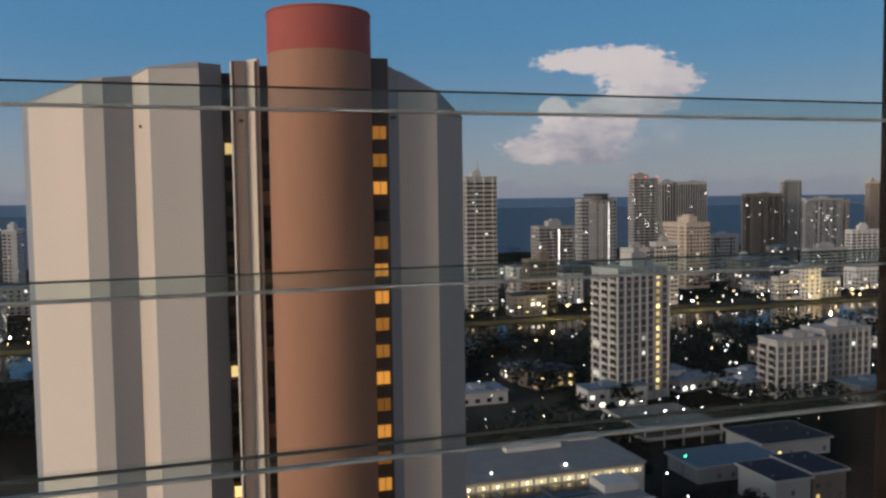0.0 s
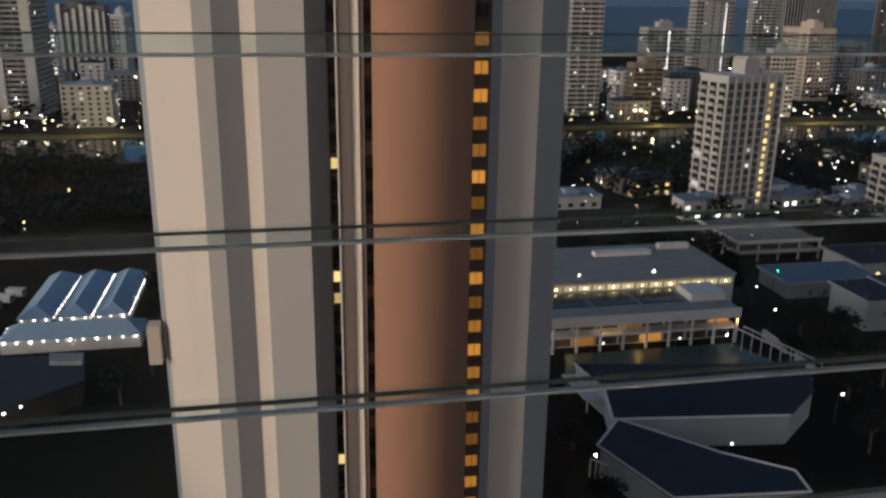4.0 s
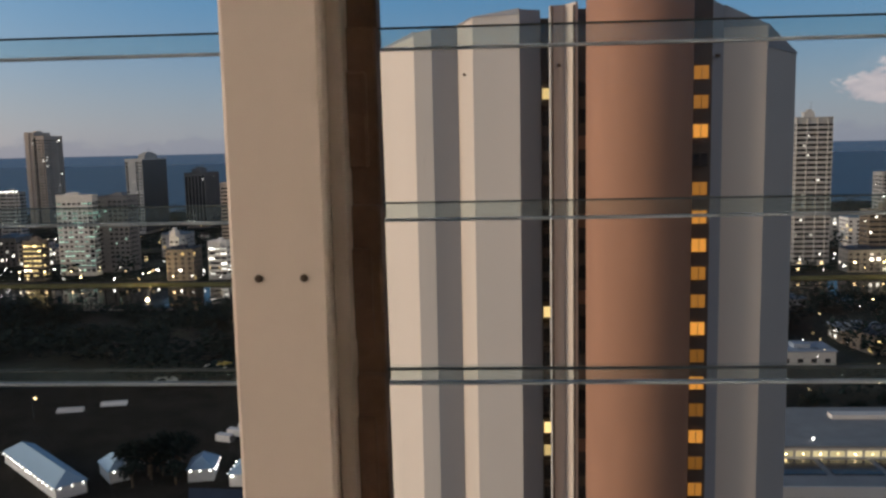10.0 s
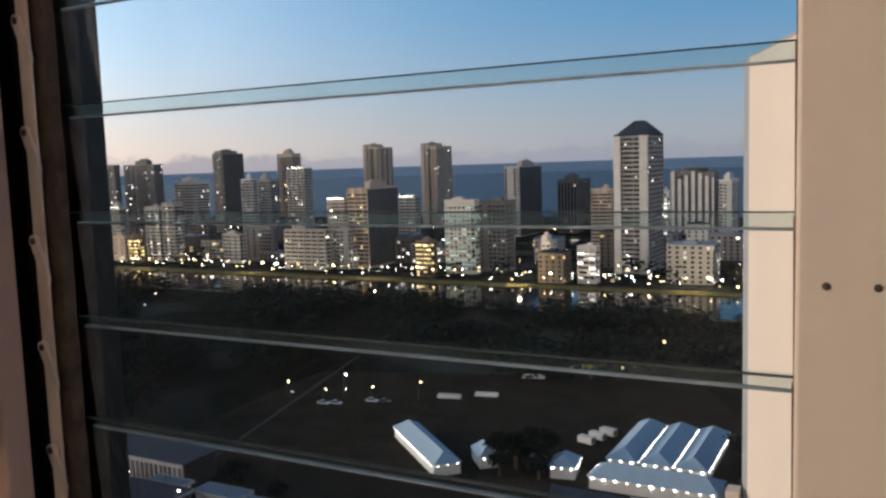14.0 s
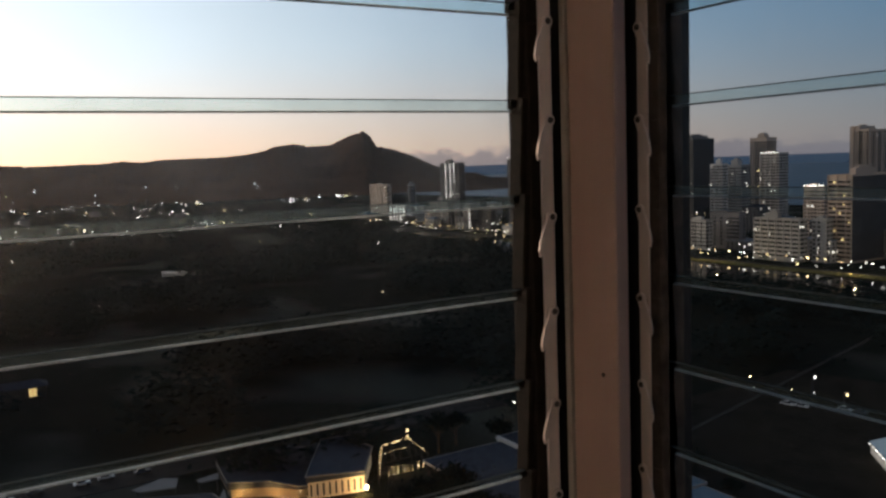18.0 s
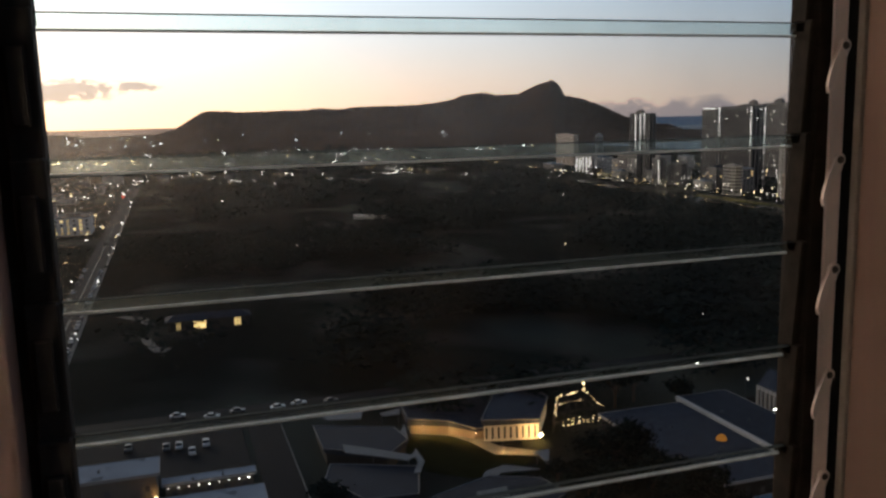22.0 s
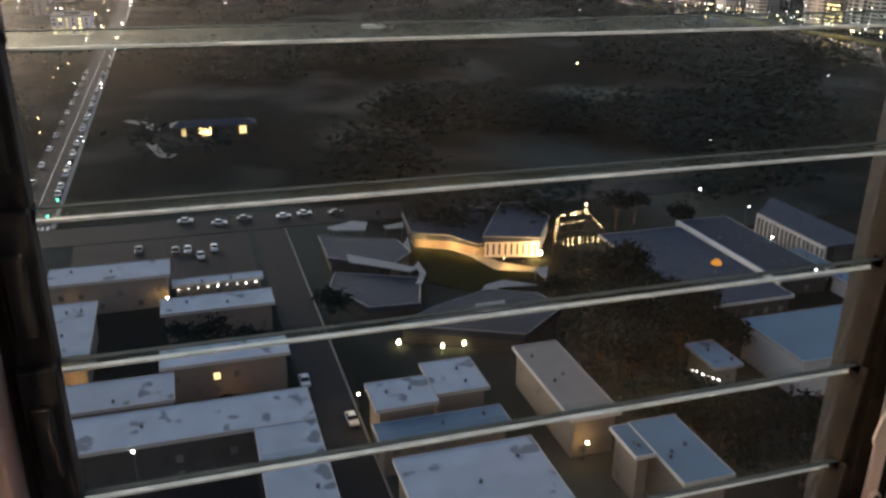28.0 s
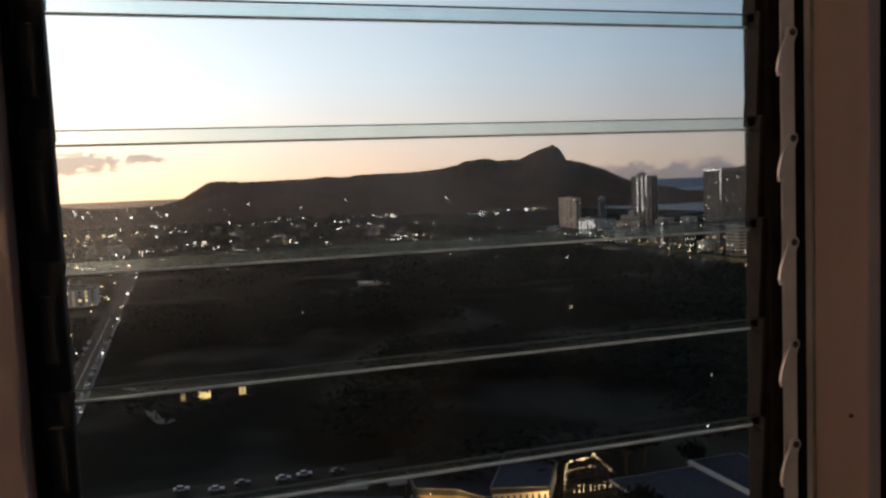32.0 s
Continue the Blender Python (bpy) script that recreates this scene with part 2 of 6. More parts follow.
# ---- materials ----
def surface(name, color, rough=0.7, metal=0.0, vary=0.25, scale=2.0, fine=30.0, bump=0.0, spots=None, per_object=0.0, stretch=(1, 1, 1), spec=0.5):
    """A principled surface whose colour wanders at two scales."""
    mt = bpy.data.materials.new(name)
    mt.use_nodes = True
    ns, ln = mt.node_tree.nodes, mt.node_tree.links
    b = ns["Principled BSDF"]
    b.inputs["Roughness"].default_value, b.inputs["Metallic"].default_value = rough, metal
    b.inputs["Specular IOR Level"].default_value = spec
    co = ns.new("ShaderNodeTexCoord")
    mp = ns.new("ShaderNodeMapping")
    mp.inputs["Scale"].default_value = stretch
    geo_n = ns.new("ShaderNodeNewGeometry")
    ln.new(geo_n.outputs["Position"], mp.inputs["Vector"])
    n1, n2 = ns.new("ShaderNodeTexNoise"), ns.new("ShaderNodeTexNoise")
    for n, s, d in ((n1, scale, 5.0), (n2, fine, 3.0)):
        n.inputs["Scale"].default_value, n.inputs["Detail"].default_value = s, d
        ln.new(mp.outputs[0], n.inputs["Vector"])
    mx = ns.new("ShaderNodeMix")
    mx.data_type = "RGBA"
    dark = tuple(c * (1 - vary) for c in color)
    light = tuple(min(1.0, c * (1 + vary * 0.7)) for c in color)
    mx.inputs[6].default_value, mx.inputs[7].default_value = (*dark, 1), (*light, 1)
    ad = ns.new("ShaderNodeMath")
    ad.operation = "MULTIPLY_ADD"
    ln.new(n2.outputs[0], ad.inputs[0])
    ad.inputs[1].default_value = 0.45
    sc = ns.new("ShaderNodeMath")
    sc.operation = "MULTIPLY_ADD"
    sc.inputs[1].default_value, sc.inputs[2].default_value = 1.6, -0.55
    ln.new(n1.outputs[0], sc.inputs[0])
    ln.new(sc.outputs[0], ad.inputs[2])
    ln.new(ad.outputs[0], mx.inputs[0])
    out = mx.outputs[2]
    if spots:
        v = ns.new("ShaderNodeMapRange")
        n3 = ns.new("ShaderNodeTexNoise")
        n3.inputs["Scale"].default_value = spots[1]
        ln.new(geo_n.outputs["Position"], n3.inputs["Vector"])
        v.inputs[1].default_value, v.inputs[2].default_value = spots[2], spots[2] + (spots[3] if len(spots) > 3 else 0.06)
        ln.new(n3.outputs[0], v.inputs[0])
        m2 = ns.new("ShaderNodeMix")
        m2.data_type = "RGBA"
        ln.new(v.outputs[0], m2.inputs[0])
        ln.new(out, m2.inputs[6])
        m2.inputs[7].default_value = (*spots[0], 1)
        out = m2.outputs[2]
    if per_object:
        oi = ns.new("ShaderNodeObjectInfo")
        mr = ns.new("ShaderNodeMapRange")
        mr.inputs[3].default_value, mr.inputs[4].default_value = 1 - per_object, 1 + per_object
        ln.new(oi.outputs["Random"], mr.inputs[0])
        vm = ns.new("ShaderNodeVectorMath")
        vm.operation = "SCALE"
        ln.new(out, vm.inputs[0])
        ln.new(mr.outputs[0], vm.inputs["Scale"])
        out = vm.outputs[0]
    ln.new(out, b.inputs["Base Color"])
    if bump:
        bp = ns.new("ShaderNodeBump")
        bp.inputs["Strength"].default_value, bp.inputs["Distance"].default_value = 0.6, bump
        ln.new(n2.outputs[0], bp.inputs["Height"])
        ln.new(bp.outputs[0], b.inputs["Normal"])
    return mt


def glow(name, color, strength, island=0.0):
    """A lamp or a lit pane; island: how much the pieces differ in brightness."""
    mt = bpy.data.materials.new(name)
    mt.use_nodes = True
    ns, ln = mt.node_tree.nodes, mt.node_tree.links
    ns.remove(ns["Principled BSDF"])
    e = ns.new("ShaderNodeEmission")
    e.inputs[0].default_value, e.inputs[1].default_value = (*color, 1), strength
    if island:
        g = ns.new("ShaderNodeNewGeometry")
        oi = ns.new("ShaderNodeObjectInfo")
        a = ns.new("ShaderNodeMath")
        a.operation = "ADD"
        ln.new(g.outputs["Random Per Island"], a.inputs[0])
        ln.new(oi.outputs["Random"], a.inputs[1])
        fr = ns.new("ShaderNodeMath")
        fr.operation = "FRACT"
        ln.new(a.outputs[0], fr.inputs[0])
        p = ns.new("ShaderNodeMath")
        p.operation = "POWER"
        p.inputs[1].default_value = 2.2
        ln.new(fr.outputs[0], p.inputs[0])
        mr = ns.new("ShaderNodeMapRange")
        mr.inputs[3].default_value, mr.inputs[4].default_value = strength * (1 - island), strength * (1 + 1.6 * island)
        ln.new(p.outputs[0], mr.inputs[0])
        ln.new(mr.outputs[0], e.inputs[1])
    ln.new(e.outputs[0], ns["Material Output"].inputs[0])
    return mt


def pane_glass(name, tint=(1, 1, 1), film=0.0, film_color=(0.8, 0.8, 0.8), ior=1.14):
    """Clear sheet glass: the view through it, gloss by the angle, a thin film of dust."""
    mt = bpy.data.materials.new(name)
    mt.use_nodes = True
    ns, ln = mt.node_tree.nodes, mt.node_tree.links
    ns.remove(ns["Principled BSDF"])
    tr, gl, df = ns.new("ShaderNodeBsdfTransparent"), ns.new("ShaderNodeBsdfGlossy"), ns.new("ShaderNodeBsdfRefraction")
    df.inputs["Roughness"].default_value, df.inputs["IOR"].default_value = 0.6, 1.45
    tr.inputs[0].default_value, df.inputs[0].default_value = (*tint, 1), (*film_color, 1)
    gl.inputs["Roughness"].default_value = 0.02
    fr = ns.new("ShaderNodeFresnel")
    fr.inputs[0].default_value = ior
    m1, m2 = ns.new("ShaderNodeMixShader"), ns.new("ShaderNodeMixShader")
    geo_n = ns.new("ShaderNodeNewGeometry")
    n1 = ns.new("ShaderNodeTexNoise")
    n1.inputs["Scale"].default_value, n1.inputs["Detail"].default_value = 14.0, 6.0
    ln.new(geo_n.outputs["Position"], n1.inputs["Vector"])
    mr = ns.new("ShaderNodeMapRange")
    mr.inputs[1].default_value, mr.inputs[2].default_value = 0.35, 0.8
    mr.inputs[3].default_value, mr.inputs[4].default_value = film * 0.6, film * 1.8
    ln.new(n1.outputs[0], mr.inputs[0])
    ln.new(mr.outputs[0], m1.inputs[0])
    ln.new(tr.outputs[0], m1.inputs[1])
    ln.new(df.outputs[0], m1.inputs[2])
    ln.new(fr.outputs[0], m2.inputs[0])
    ln.new(m1.outputs[0], m2.inputs[1])
    ln.new(gl.outputs[0], m2.inputs[2])
    ln.new(m2.outputs[0], ns["Material Output"].inputs[0])
    return mt


M = {
    "grass": surface("dark_grass", (0.023, 0.026, 0.023), 0.95, vary=0.6, scale=0.012, fine=0.15, bump=0.2, spots=((0.070, 0.075, 0.064), 0.011, 0.50, 0.12), spec=0.0),
    "asphalt": surface("asphalt", (0.027, 0.027, 0.030), 0.85, vary=0.3, scale=0.2, fine=3.0, spec=0.08),
    "pavement": surface("concrete_paving", (0.26, 0.25, 0.23), 0.85, vary=0.25, scale=0.3, fine=4.0, spec=0.08),
    "paint_line": surface("road_paint", (0.7, 0.7, 0.66), 0.7, vary=0.3, scale=1.0),
    "sand": surface("brown_gravel", (0.040, 0.035, 0.029), 0.95, vary=0.4, scale=0.1, fine=2.0, spec=0.0),
    "lawn": surface("lawn", (0.022, 0.026, 0.012), 0.95, vary=0.4, scale=0.2, fine=3.0, spec=0.0),
    # yellowed and lightened: lamplight along the canal is put into this colour
    "verge": surface("lamplit_grass_verge", (0.16, 0.15, 0.07), 0.95, vary=0.5, scale=0.08, fine=1.0, spec=0.0),
    "leaf": surface("leaves", (0.016, 0.025, 0.024), 0.8, vary=0.35, scale=0.3, fine=4.0, per_object=0.3, spec=0.0),
    "bark": surface("bark", (0.12, 0.09, 0.065), 0.9, vary=0.4, scale=2.0, spec=0.0),
    "rock": surface("mountain_scrub", (0.135, 0.082, 0.058), 0.95, vary=0.5, scale=0.006, fine=0.06, bump=8.0, spec=0.0),
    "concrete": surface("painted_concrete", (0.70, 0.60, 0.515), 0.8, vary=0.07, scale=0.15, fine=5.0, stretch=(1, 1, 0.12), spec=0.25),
    # shaded copies of the tower concrete: panels turned from the sun are coloured darker
    "concrete_side": surface("shaded_concrete", (0.335, 0.345, 0.37), 0.8, vary=0.08, scale=0.15, fine=5.0, stretch=(1, 1, 0.12), spec=0.25),
    "concrete_mid": surface("half_shaded_concrete", (0.53, 0.495, 0.465), 0.8, vary=0.08, scale=0.15, fine=5.0, stretch=(1, 1, 0.12), spec=0.25),
    "brown_brick": surface("brown_tile_cladding", (0.40, 0.205, 0.13), 0.75, vary=0.12, scale=0.4, fine=6.0, stretch=(1, 1, 0.2), spec=0.3),
    "red_paint": surface("red_painted_concrete", (0.42, 0.10, 0.075), 0.75, vary=0.12, scale=0.5, fine=6.0, spec=0.3),
    # slots and open bays: the shade inside them is put into this colour
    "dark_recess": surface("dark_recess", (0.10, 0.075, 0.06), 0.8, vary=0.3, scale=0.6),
    "window_dark": surface("dark_window_glass", (0.02, 0.022, 0.026), 0.4, vary=0.3, scale=0.3, spec=0.15),
    "shade_side": surface("shaded_side_wall", (0.075, 0.075, 0.08), 0.6, vary=0.3, scale=0.08, fine=0.4, spec=0.2),
    "window_soft": surface("curtained_window", (0.15, 0.14, 0.135), 0.5, vary=0.5, scale=0.35, fine=2.0, per_object=0.4, spec=0.3),
    "wall_black": surface("near_black_surface", (0.07, 0.064, 0.058), 0.85, vary=0.3, scale=0.3, fine=2.0, spec=0.1),
    "roof_white": surface("weathered_white_roof", (0.33, 0.38, 0.45), 0.85, vary=0.18, scale=0.25, fine=2.5, spots=((0.15, 0.17, 0.205), 0.24, 0.60), per_object=0.12, spec=0.15),
    "roof_blue": surface("blue_grey_metal_roof", (0.13, 0.20, 0.27), 0.6, vary=0.15, scale=0.25, fine=2.5, per_object=0.1, spec=0.15),
    "roof_dark": surface("dark_shingle_roof", (0.040, 0.050, 0.072), 0.85, vary=0.25, scale=0.4, fine=4.0, per_object=0.2, spec=0.15),
    "roof_tan": surface("tan_roof", (0.25, 0.225, 0.205), 0.85, vary=0.15, scale=0.3, fine=3.0, spec=0.15),
    "wall_cream": surface("cream_plaster", (0.23, 0.19, 0.155), 0.85, vary=0.15, scale=0.4, fine=4.0, per_object=0.12, spec=0.15),
    "wall_white": surface("white_plaster", (0.80, 0.76, 0.72), 0.85, vary=0.12, scale=0.2, fine=3.0, per_object=0.15, spec=0.15),
    "wall_grey": surface("grey_concrete", (0.50, 0.48, 0.46), 0.85, vary=0.15, scale=0.12, fine=2.0, per_object=0.2, spec=0.15),
    "wall_dark": surface("dark_cladding", (0.20, 0.19, 0.19), 0.6, vary=0.2, scale=0.12, fine=2.0, per_object=0.25, spec=0.15),
    "wall_tan": surface("tan_concrete", (0.64, 0.52, 0.43), 0.85, vary=0.14, scale=0.12, fine=2.0, per_object=0.12, spec=0.15),
    "post": surface("cream_painted_metal", (0.75, 0.635, 0.55), 0.55, vary=0.06, scale=6.0, fine=60.0, bump=0.0006, stretch=(1, 1, 0.3)),
    # browner and darker than the other posts
    "corner_post": surface("brown_post", (0.60, 0.37, 0.285), 0.55, vary=0.14, scale=14.0, fine=90.0, bump=0.0005, stretch=(1, 1, 0.08)),
    "roof_grey": surface("grey_gravel_roof", (0.30, 0.30, 0.30), 0.9, vary=0.2, scale=0.3, fine=3.0, per_object=0.1, spec=0.15),
    "post_edge": surface("worn_cream_metal", (0.50, 0.41, 0.34), 0.5, vary=0.3, scale=30.0, fine=120.0, stretch=(1, 1, 0.25)),
    "alu": surface("dull_aluminium", (0.78, 0.61, 0.51), 0.5, 0.25, vary=0.2, scale=40.0, fine=200.0, stretch=(1, 1, 0.3)),
    # bronze paled where the room lamp reaches it; that light is in the colour
    "bronze_pale": surface("lamplit_bronze_channel", (0.10, 0.074, 0.06), 0.75, 0.0, vary=0.6, scale=35.0, fine=150.0, bump=0.0008, spec=0.12),
    "bronze": surface("oxidised_bronze_channel", (0.028, 0.020, 0.015), 0.8, 0.0, vary=0.6, scale=35.0, fine=150.0, bump=0.0008, spec=0.12),
    "jamb_grey": surface("grey_brown_jamb", (0.055, 0.047, 0.042), 0.7, vary=0.5, scale=35.0, fine=150.0, bump=0.0006, spec=0.1),
    "black": surface("black_gap_fill", (0.02, 0.018, 0.017), 0.8, vary=0.3, scale=40.0),
    "screw": surface("rusty_screw", (0.10, 0.07, 0.05), 0.5, 0.5, vary=0.4, scale=300.0),
    "glass": pane_glass("louvre_glass", (0.985, 0.995, 0.99), 0.022),
    "glass_east": pane_glass("dustier_louvre_glass", (0.985, 0.995, 0.99), 0.044),
    # same bronze as the other jambs, browner because lamplight is coloured in
    "bronze_lamplit": surface("lamplit_bronze_jamb", (0.15, 0.09, 0.062), 0.7, vary=0.55, scale=35.0, fine=150.0, bump=0.0008, spec=0.2),
    "glass_lap": pane_glass("dusty_lapped_glass", (0.90, 0.945, 0.95), 0.05, (0.62, 0.74, 0.74), 1.001),
    # one glass edge in three tones: how bright each line shows is coloured in
    "glass_edge_dark": surface("dim_glass_edge", (0.085, 0.10, 0.10), 0.8, vary=0.3, scale=60.0, spec=0.03),
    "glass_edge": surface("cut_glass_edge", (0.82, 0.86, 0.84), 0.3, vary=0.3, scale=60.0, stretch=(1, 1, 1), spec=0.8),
    "glass_edge_north": surface("dimmer_cut_glass_edge", (0.40, 0.46, 0.52), 0.4, vary=0.3, scale=60.0, spec=0.5),
    # unseen room surfaces, coloured dark so the glass mirrors little of them
    "room": surface("darkened_room_paint", (0.06, 0.048, 0.04), 0.9, vary=0.06, scale=2.0),
    "floor": surface("timber_floor", (0.08, 0.05, 0.035), 0.5, vary=0.3, scale=3.0, stretch=(1, 8, 1)),
    "car_white": surface("white_car_paint", (0.7, 0.7, 0.7), 0.3, vary=0.05, scale=1.0),
    "car_dark": surface("dark_car_paint", (0.12, 0.12, 0.13), 0.3, vary=0.05, scale=1.0),
    "tyre": surface("tyre_rubber", (0.02, 0.02, 0.02), 0.9, vary=0.2, scale=5.0),
    "pool": surface("pool_court_surface", (0.035, 0.10, 0.10), 0.35, vary=0.3, scale=0.3, fine=2.0),
    "solar": surface("solar_panel_glass", (0.015, 0.018, 0.03), 0.2, vary=0.2, scale=0.5),
    "tent": surface("pale_blue_tent_roof", (0.42, 0.56, 0.68), 0.7, vary=0.12, scale=0.4, fine=3.0, spec=0.15),
    "win_pale": glow("pale_yellow_strip", (1.0, 0.82, 0.45), 0.8, 0.3),
    "yellow": surface("yellow_canvas", (0.55, 0.38, 0.06), 0.7, vary=0.15, scale=1.0),
    "pole": surface("galvanised_steel", (0.14, 0.14, 0.145), 0.5, 0.6, vary=0.2, scale=2.0),
    "lamp_white": glow("white_lamp", (1.0, 0.95, 0.88), 16.0, 0.7),
    "lamp_warm": glow("warm_lamp", (1.0, 0.70, 0.34), 17.0, 0.7),
    "lamp_red": glow("red_lamp", (1.0, 0.10, 0.05), 8.0),
    "lamp_green": glow("green_lamp", (0.1, 1.0, 0.55), 8.0),
    "win_orange": glow("orange_lit_window", (1.0, 0.40, 0.07), 0.6, 0.6),
    "win_yellow": glow("yellow_lit_window", (1.0, 0.70, 0.28), 1.6, 0.6),
    "win_white": glow("white_lit_window", (1.0, 0.93, 0.82), 2.4, 0.7),
    "win_green": glow("green_lit_window", (0.70, 1.0, 0.84), 0.6, 0.5),
    "far_white": glow("far_white_window", (1.0, 0.94, 0.84), 3.4, 0.75),
    "far_yellow": glow("far_yellow_window", (1.0, 0.74, 0.32), 3.2, 0.6),
    "far_green": glow("far_green_window", (0.66, 1.0, 0.82), 0.9, 0.5),
    "shaft_light": glow("lit_stair_shaft", (1.0, 0.96, 0.90), 4.0, 0.3),
    "flood": glow("flood_lamp", (1.0, 0.78, 0.42), 40.0),
    "bulb": glow("room_bulb", (1.0, 0.84, 0.68), 155.0),
}


def water_material(name, color, rough, scale, bump):
    mt = surface(name, color, rough, vary=0.2, scale=0.01, fine=0.2, spec=0.5)
    ns, ln = mt.node_tree.nodes, mt.node_tree.links
    geo_n = ns.new("ShaderNodeNewGeometry")
    n = ns.new("ShaderNodeTexNoise")
    n.inputs["Scale"].default_value, n.inputs["Detail"].default_value = scale, 4.0
    ln.new(geo_n.outputs["Position"], n.inputs["Vector"])
    bp = ns.new("ShaderNodeBump")
    bp.inputs["Strength"].default_value, bp.inputs["Distance"].default_value = 0.5, bump
    ln.new(n.outputs[0], bp.inputs["Height"])
    ln.new(bp.outputs[0], ns["Principled BSDF"].inputs["Normal"])
    return mt


M["canal"] = water_material("canal_water", (0.010, 0.011, 0.010), 0.06, 0.25, 0.045)
M["canal"].node_tree.nodes["Principled BSDF"].inputs["IOR"].default_value = 1.2
M["sea"] = water_material("sea_water", (0.033, 0.068, 0.12), 0.5, 0.02, 4.0)

# ---- the room: its louvred corner windows ----
Z0 = 80.0
PITCH, LAP = 0.0889, 0.0107
ZL = Z0 + 0.165          # lower edge of the blade just over the eye
YN, XW = 0.578, -0.641   # inner glass planes of the two window walls
LOW, HIGH = -11, 8       # blades
ZB, ZT = ZL + LOW * PITCH - 0.02, ZL + HIGH * PITCH + 0.03


def setting(name, geo, material, label, category="structure"):
    return tagged(part(name, geo, material), label, category, kind="structure")


FLOOR_Z, CEIL_Z = 78.55, 81.05
setting("floor", Geo().box(-0.80, 4.2, -3.8, 0.70, FLOOR_Z - 0.2, FLOOR_Z), M["floor"], "brown timber floor of the room", "floor")
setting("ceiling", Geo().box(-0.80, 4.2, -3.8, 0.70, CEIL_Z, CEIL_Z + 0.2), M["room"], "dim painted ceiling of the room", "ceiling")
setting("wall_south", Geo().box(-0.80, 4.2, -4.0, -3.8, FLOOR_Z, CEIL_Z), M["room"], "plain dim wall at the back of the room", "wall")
setting("wall_east", Geo().box(4.2, 4.4, -4.0, 0.70, FLOOR_Z, CEIL_Z), M["room"], "plain dark side wall of the room", "wall")
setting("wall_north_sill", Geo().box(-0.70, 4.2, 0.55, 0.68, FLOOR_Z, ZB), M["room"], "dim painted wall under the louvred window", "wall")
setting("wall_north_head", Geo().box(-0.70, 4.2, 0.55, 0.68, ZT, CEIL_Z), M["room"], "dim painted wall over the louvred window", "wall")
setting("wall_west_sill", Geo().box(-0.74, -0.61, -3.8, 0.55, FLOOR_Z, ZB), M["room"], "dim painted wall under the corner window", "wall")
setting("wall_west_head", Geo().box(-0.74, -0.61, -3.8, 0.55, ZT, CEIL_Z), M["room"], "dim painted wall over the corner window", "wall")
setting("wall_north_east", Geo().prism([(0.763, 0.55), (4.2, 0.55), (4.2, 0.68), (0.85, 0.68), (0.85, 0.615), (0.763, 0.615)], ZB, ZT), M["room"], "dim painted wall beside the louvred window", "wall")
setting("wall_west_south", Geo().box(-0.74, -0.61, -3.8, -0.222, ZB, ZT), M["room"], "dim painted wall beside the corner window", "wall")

# added black filler that hides the sky behind the corner slits
setting("wall_corner", Geo().box(-0.745, -0.662, 0.50, 0.66, ZB, ZT).box(-0.662, -0.650, 0.592, 0.66, ZB, ZT), M["black"], "added black filler behind the corner post", "wall")


def blade(name_wall, a, b, k):
    """One glass louvre between a and b along its wall; its foot stands outside, its top inside."""
    drop = 0.0022 if name_wall == "w" else 0.0
    z0, z1 = ZL + k * PITCH - drop, ZL + (k + 1) * PITCH + LAP - drop
    out0, out1, th = 0.0075, 0.0, 0.0042

    def sheet(g, za, zb, grow=0.0, ends=True):
        f = lambda z: out0 + (out1 - out0) * (z - z0) / (z1 - z0)
        pts = []
        for z in (za, zb):
            for o in (f(z) - grow, f(z) + th + grow):
                for s in (a, b):
                    pts.append((s, YN + o, z) if name_wall == "n" else (XW - o, s, z))
        g.add(pts, [(0, 4, 5, 1), (2, 3, 7, 6)] + ([(0, 1, 3, 2), (4, 6, 7, 5), (0, 2, 6, 4), (1, 5, 7, 3)] if ends else []))
        return g

    ob = tagged(part("louvre_blade", sheet(Geo(), z0 + 0.0015, z1 - 0.0006), M["glass_east" if name_wall == "w" else "glass"]), "clear dusty glass louvre blade, shut, in its clips", "louvre blade", "louvre blades of the window")
    ob.visible_shadow = False
    dust = part("dust_band", sheet(Geo(), z0 + 0.0016, z0 + LAP, 0.0003, False), M["glass_lap"], ob, "dusty film where the blades lap")
    dust.visible_shadow = False
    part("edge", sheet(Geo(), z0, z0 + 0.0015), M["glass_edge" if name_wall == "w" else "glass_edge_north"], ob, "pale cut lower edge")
    part("edge", sheet(Geo(), z1 - 0.0006, z1), M["glass_edge_dark"], ob, "dim grey-green upper edge")


for wall, a, b in (("n", 0.0345, 0.710), ("n", -0.604, -0.033), ("w", -0.1415, 0.4262)):
    for k in range(LOW, HIGH):
        blade(wall, a, b, k)


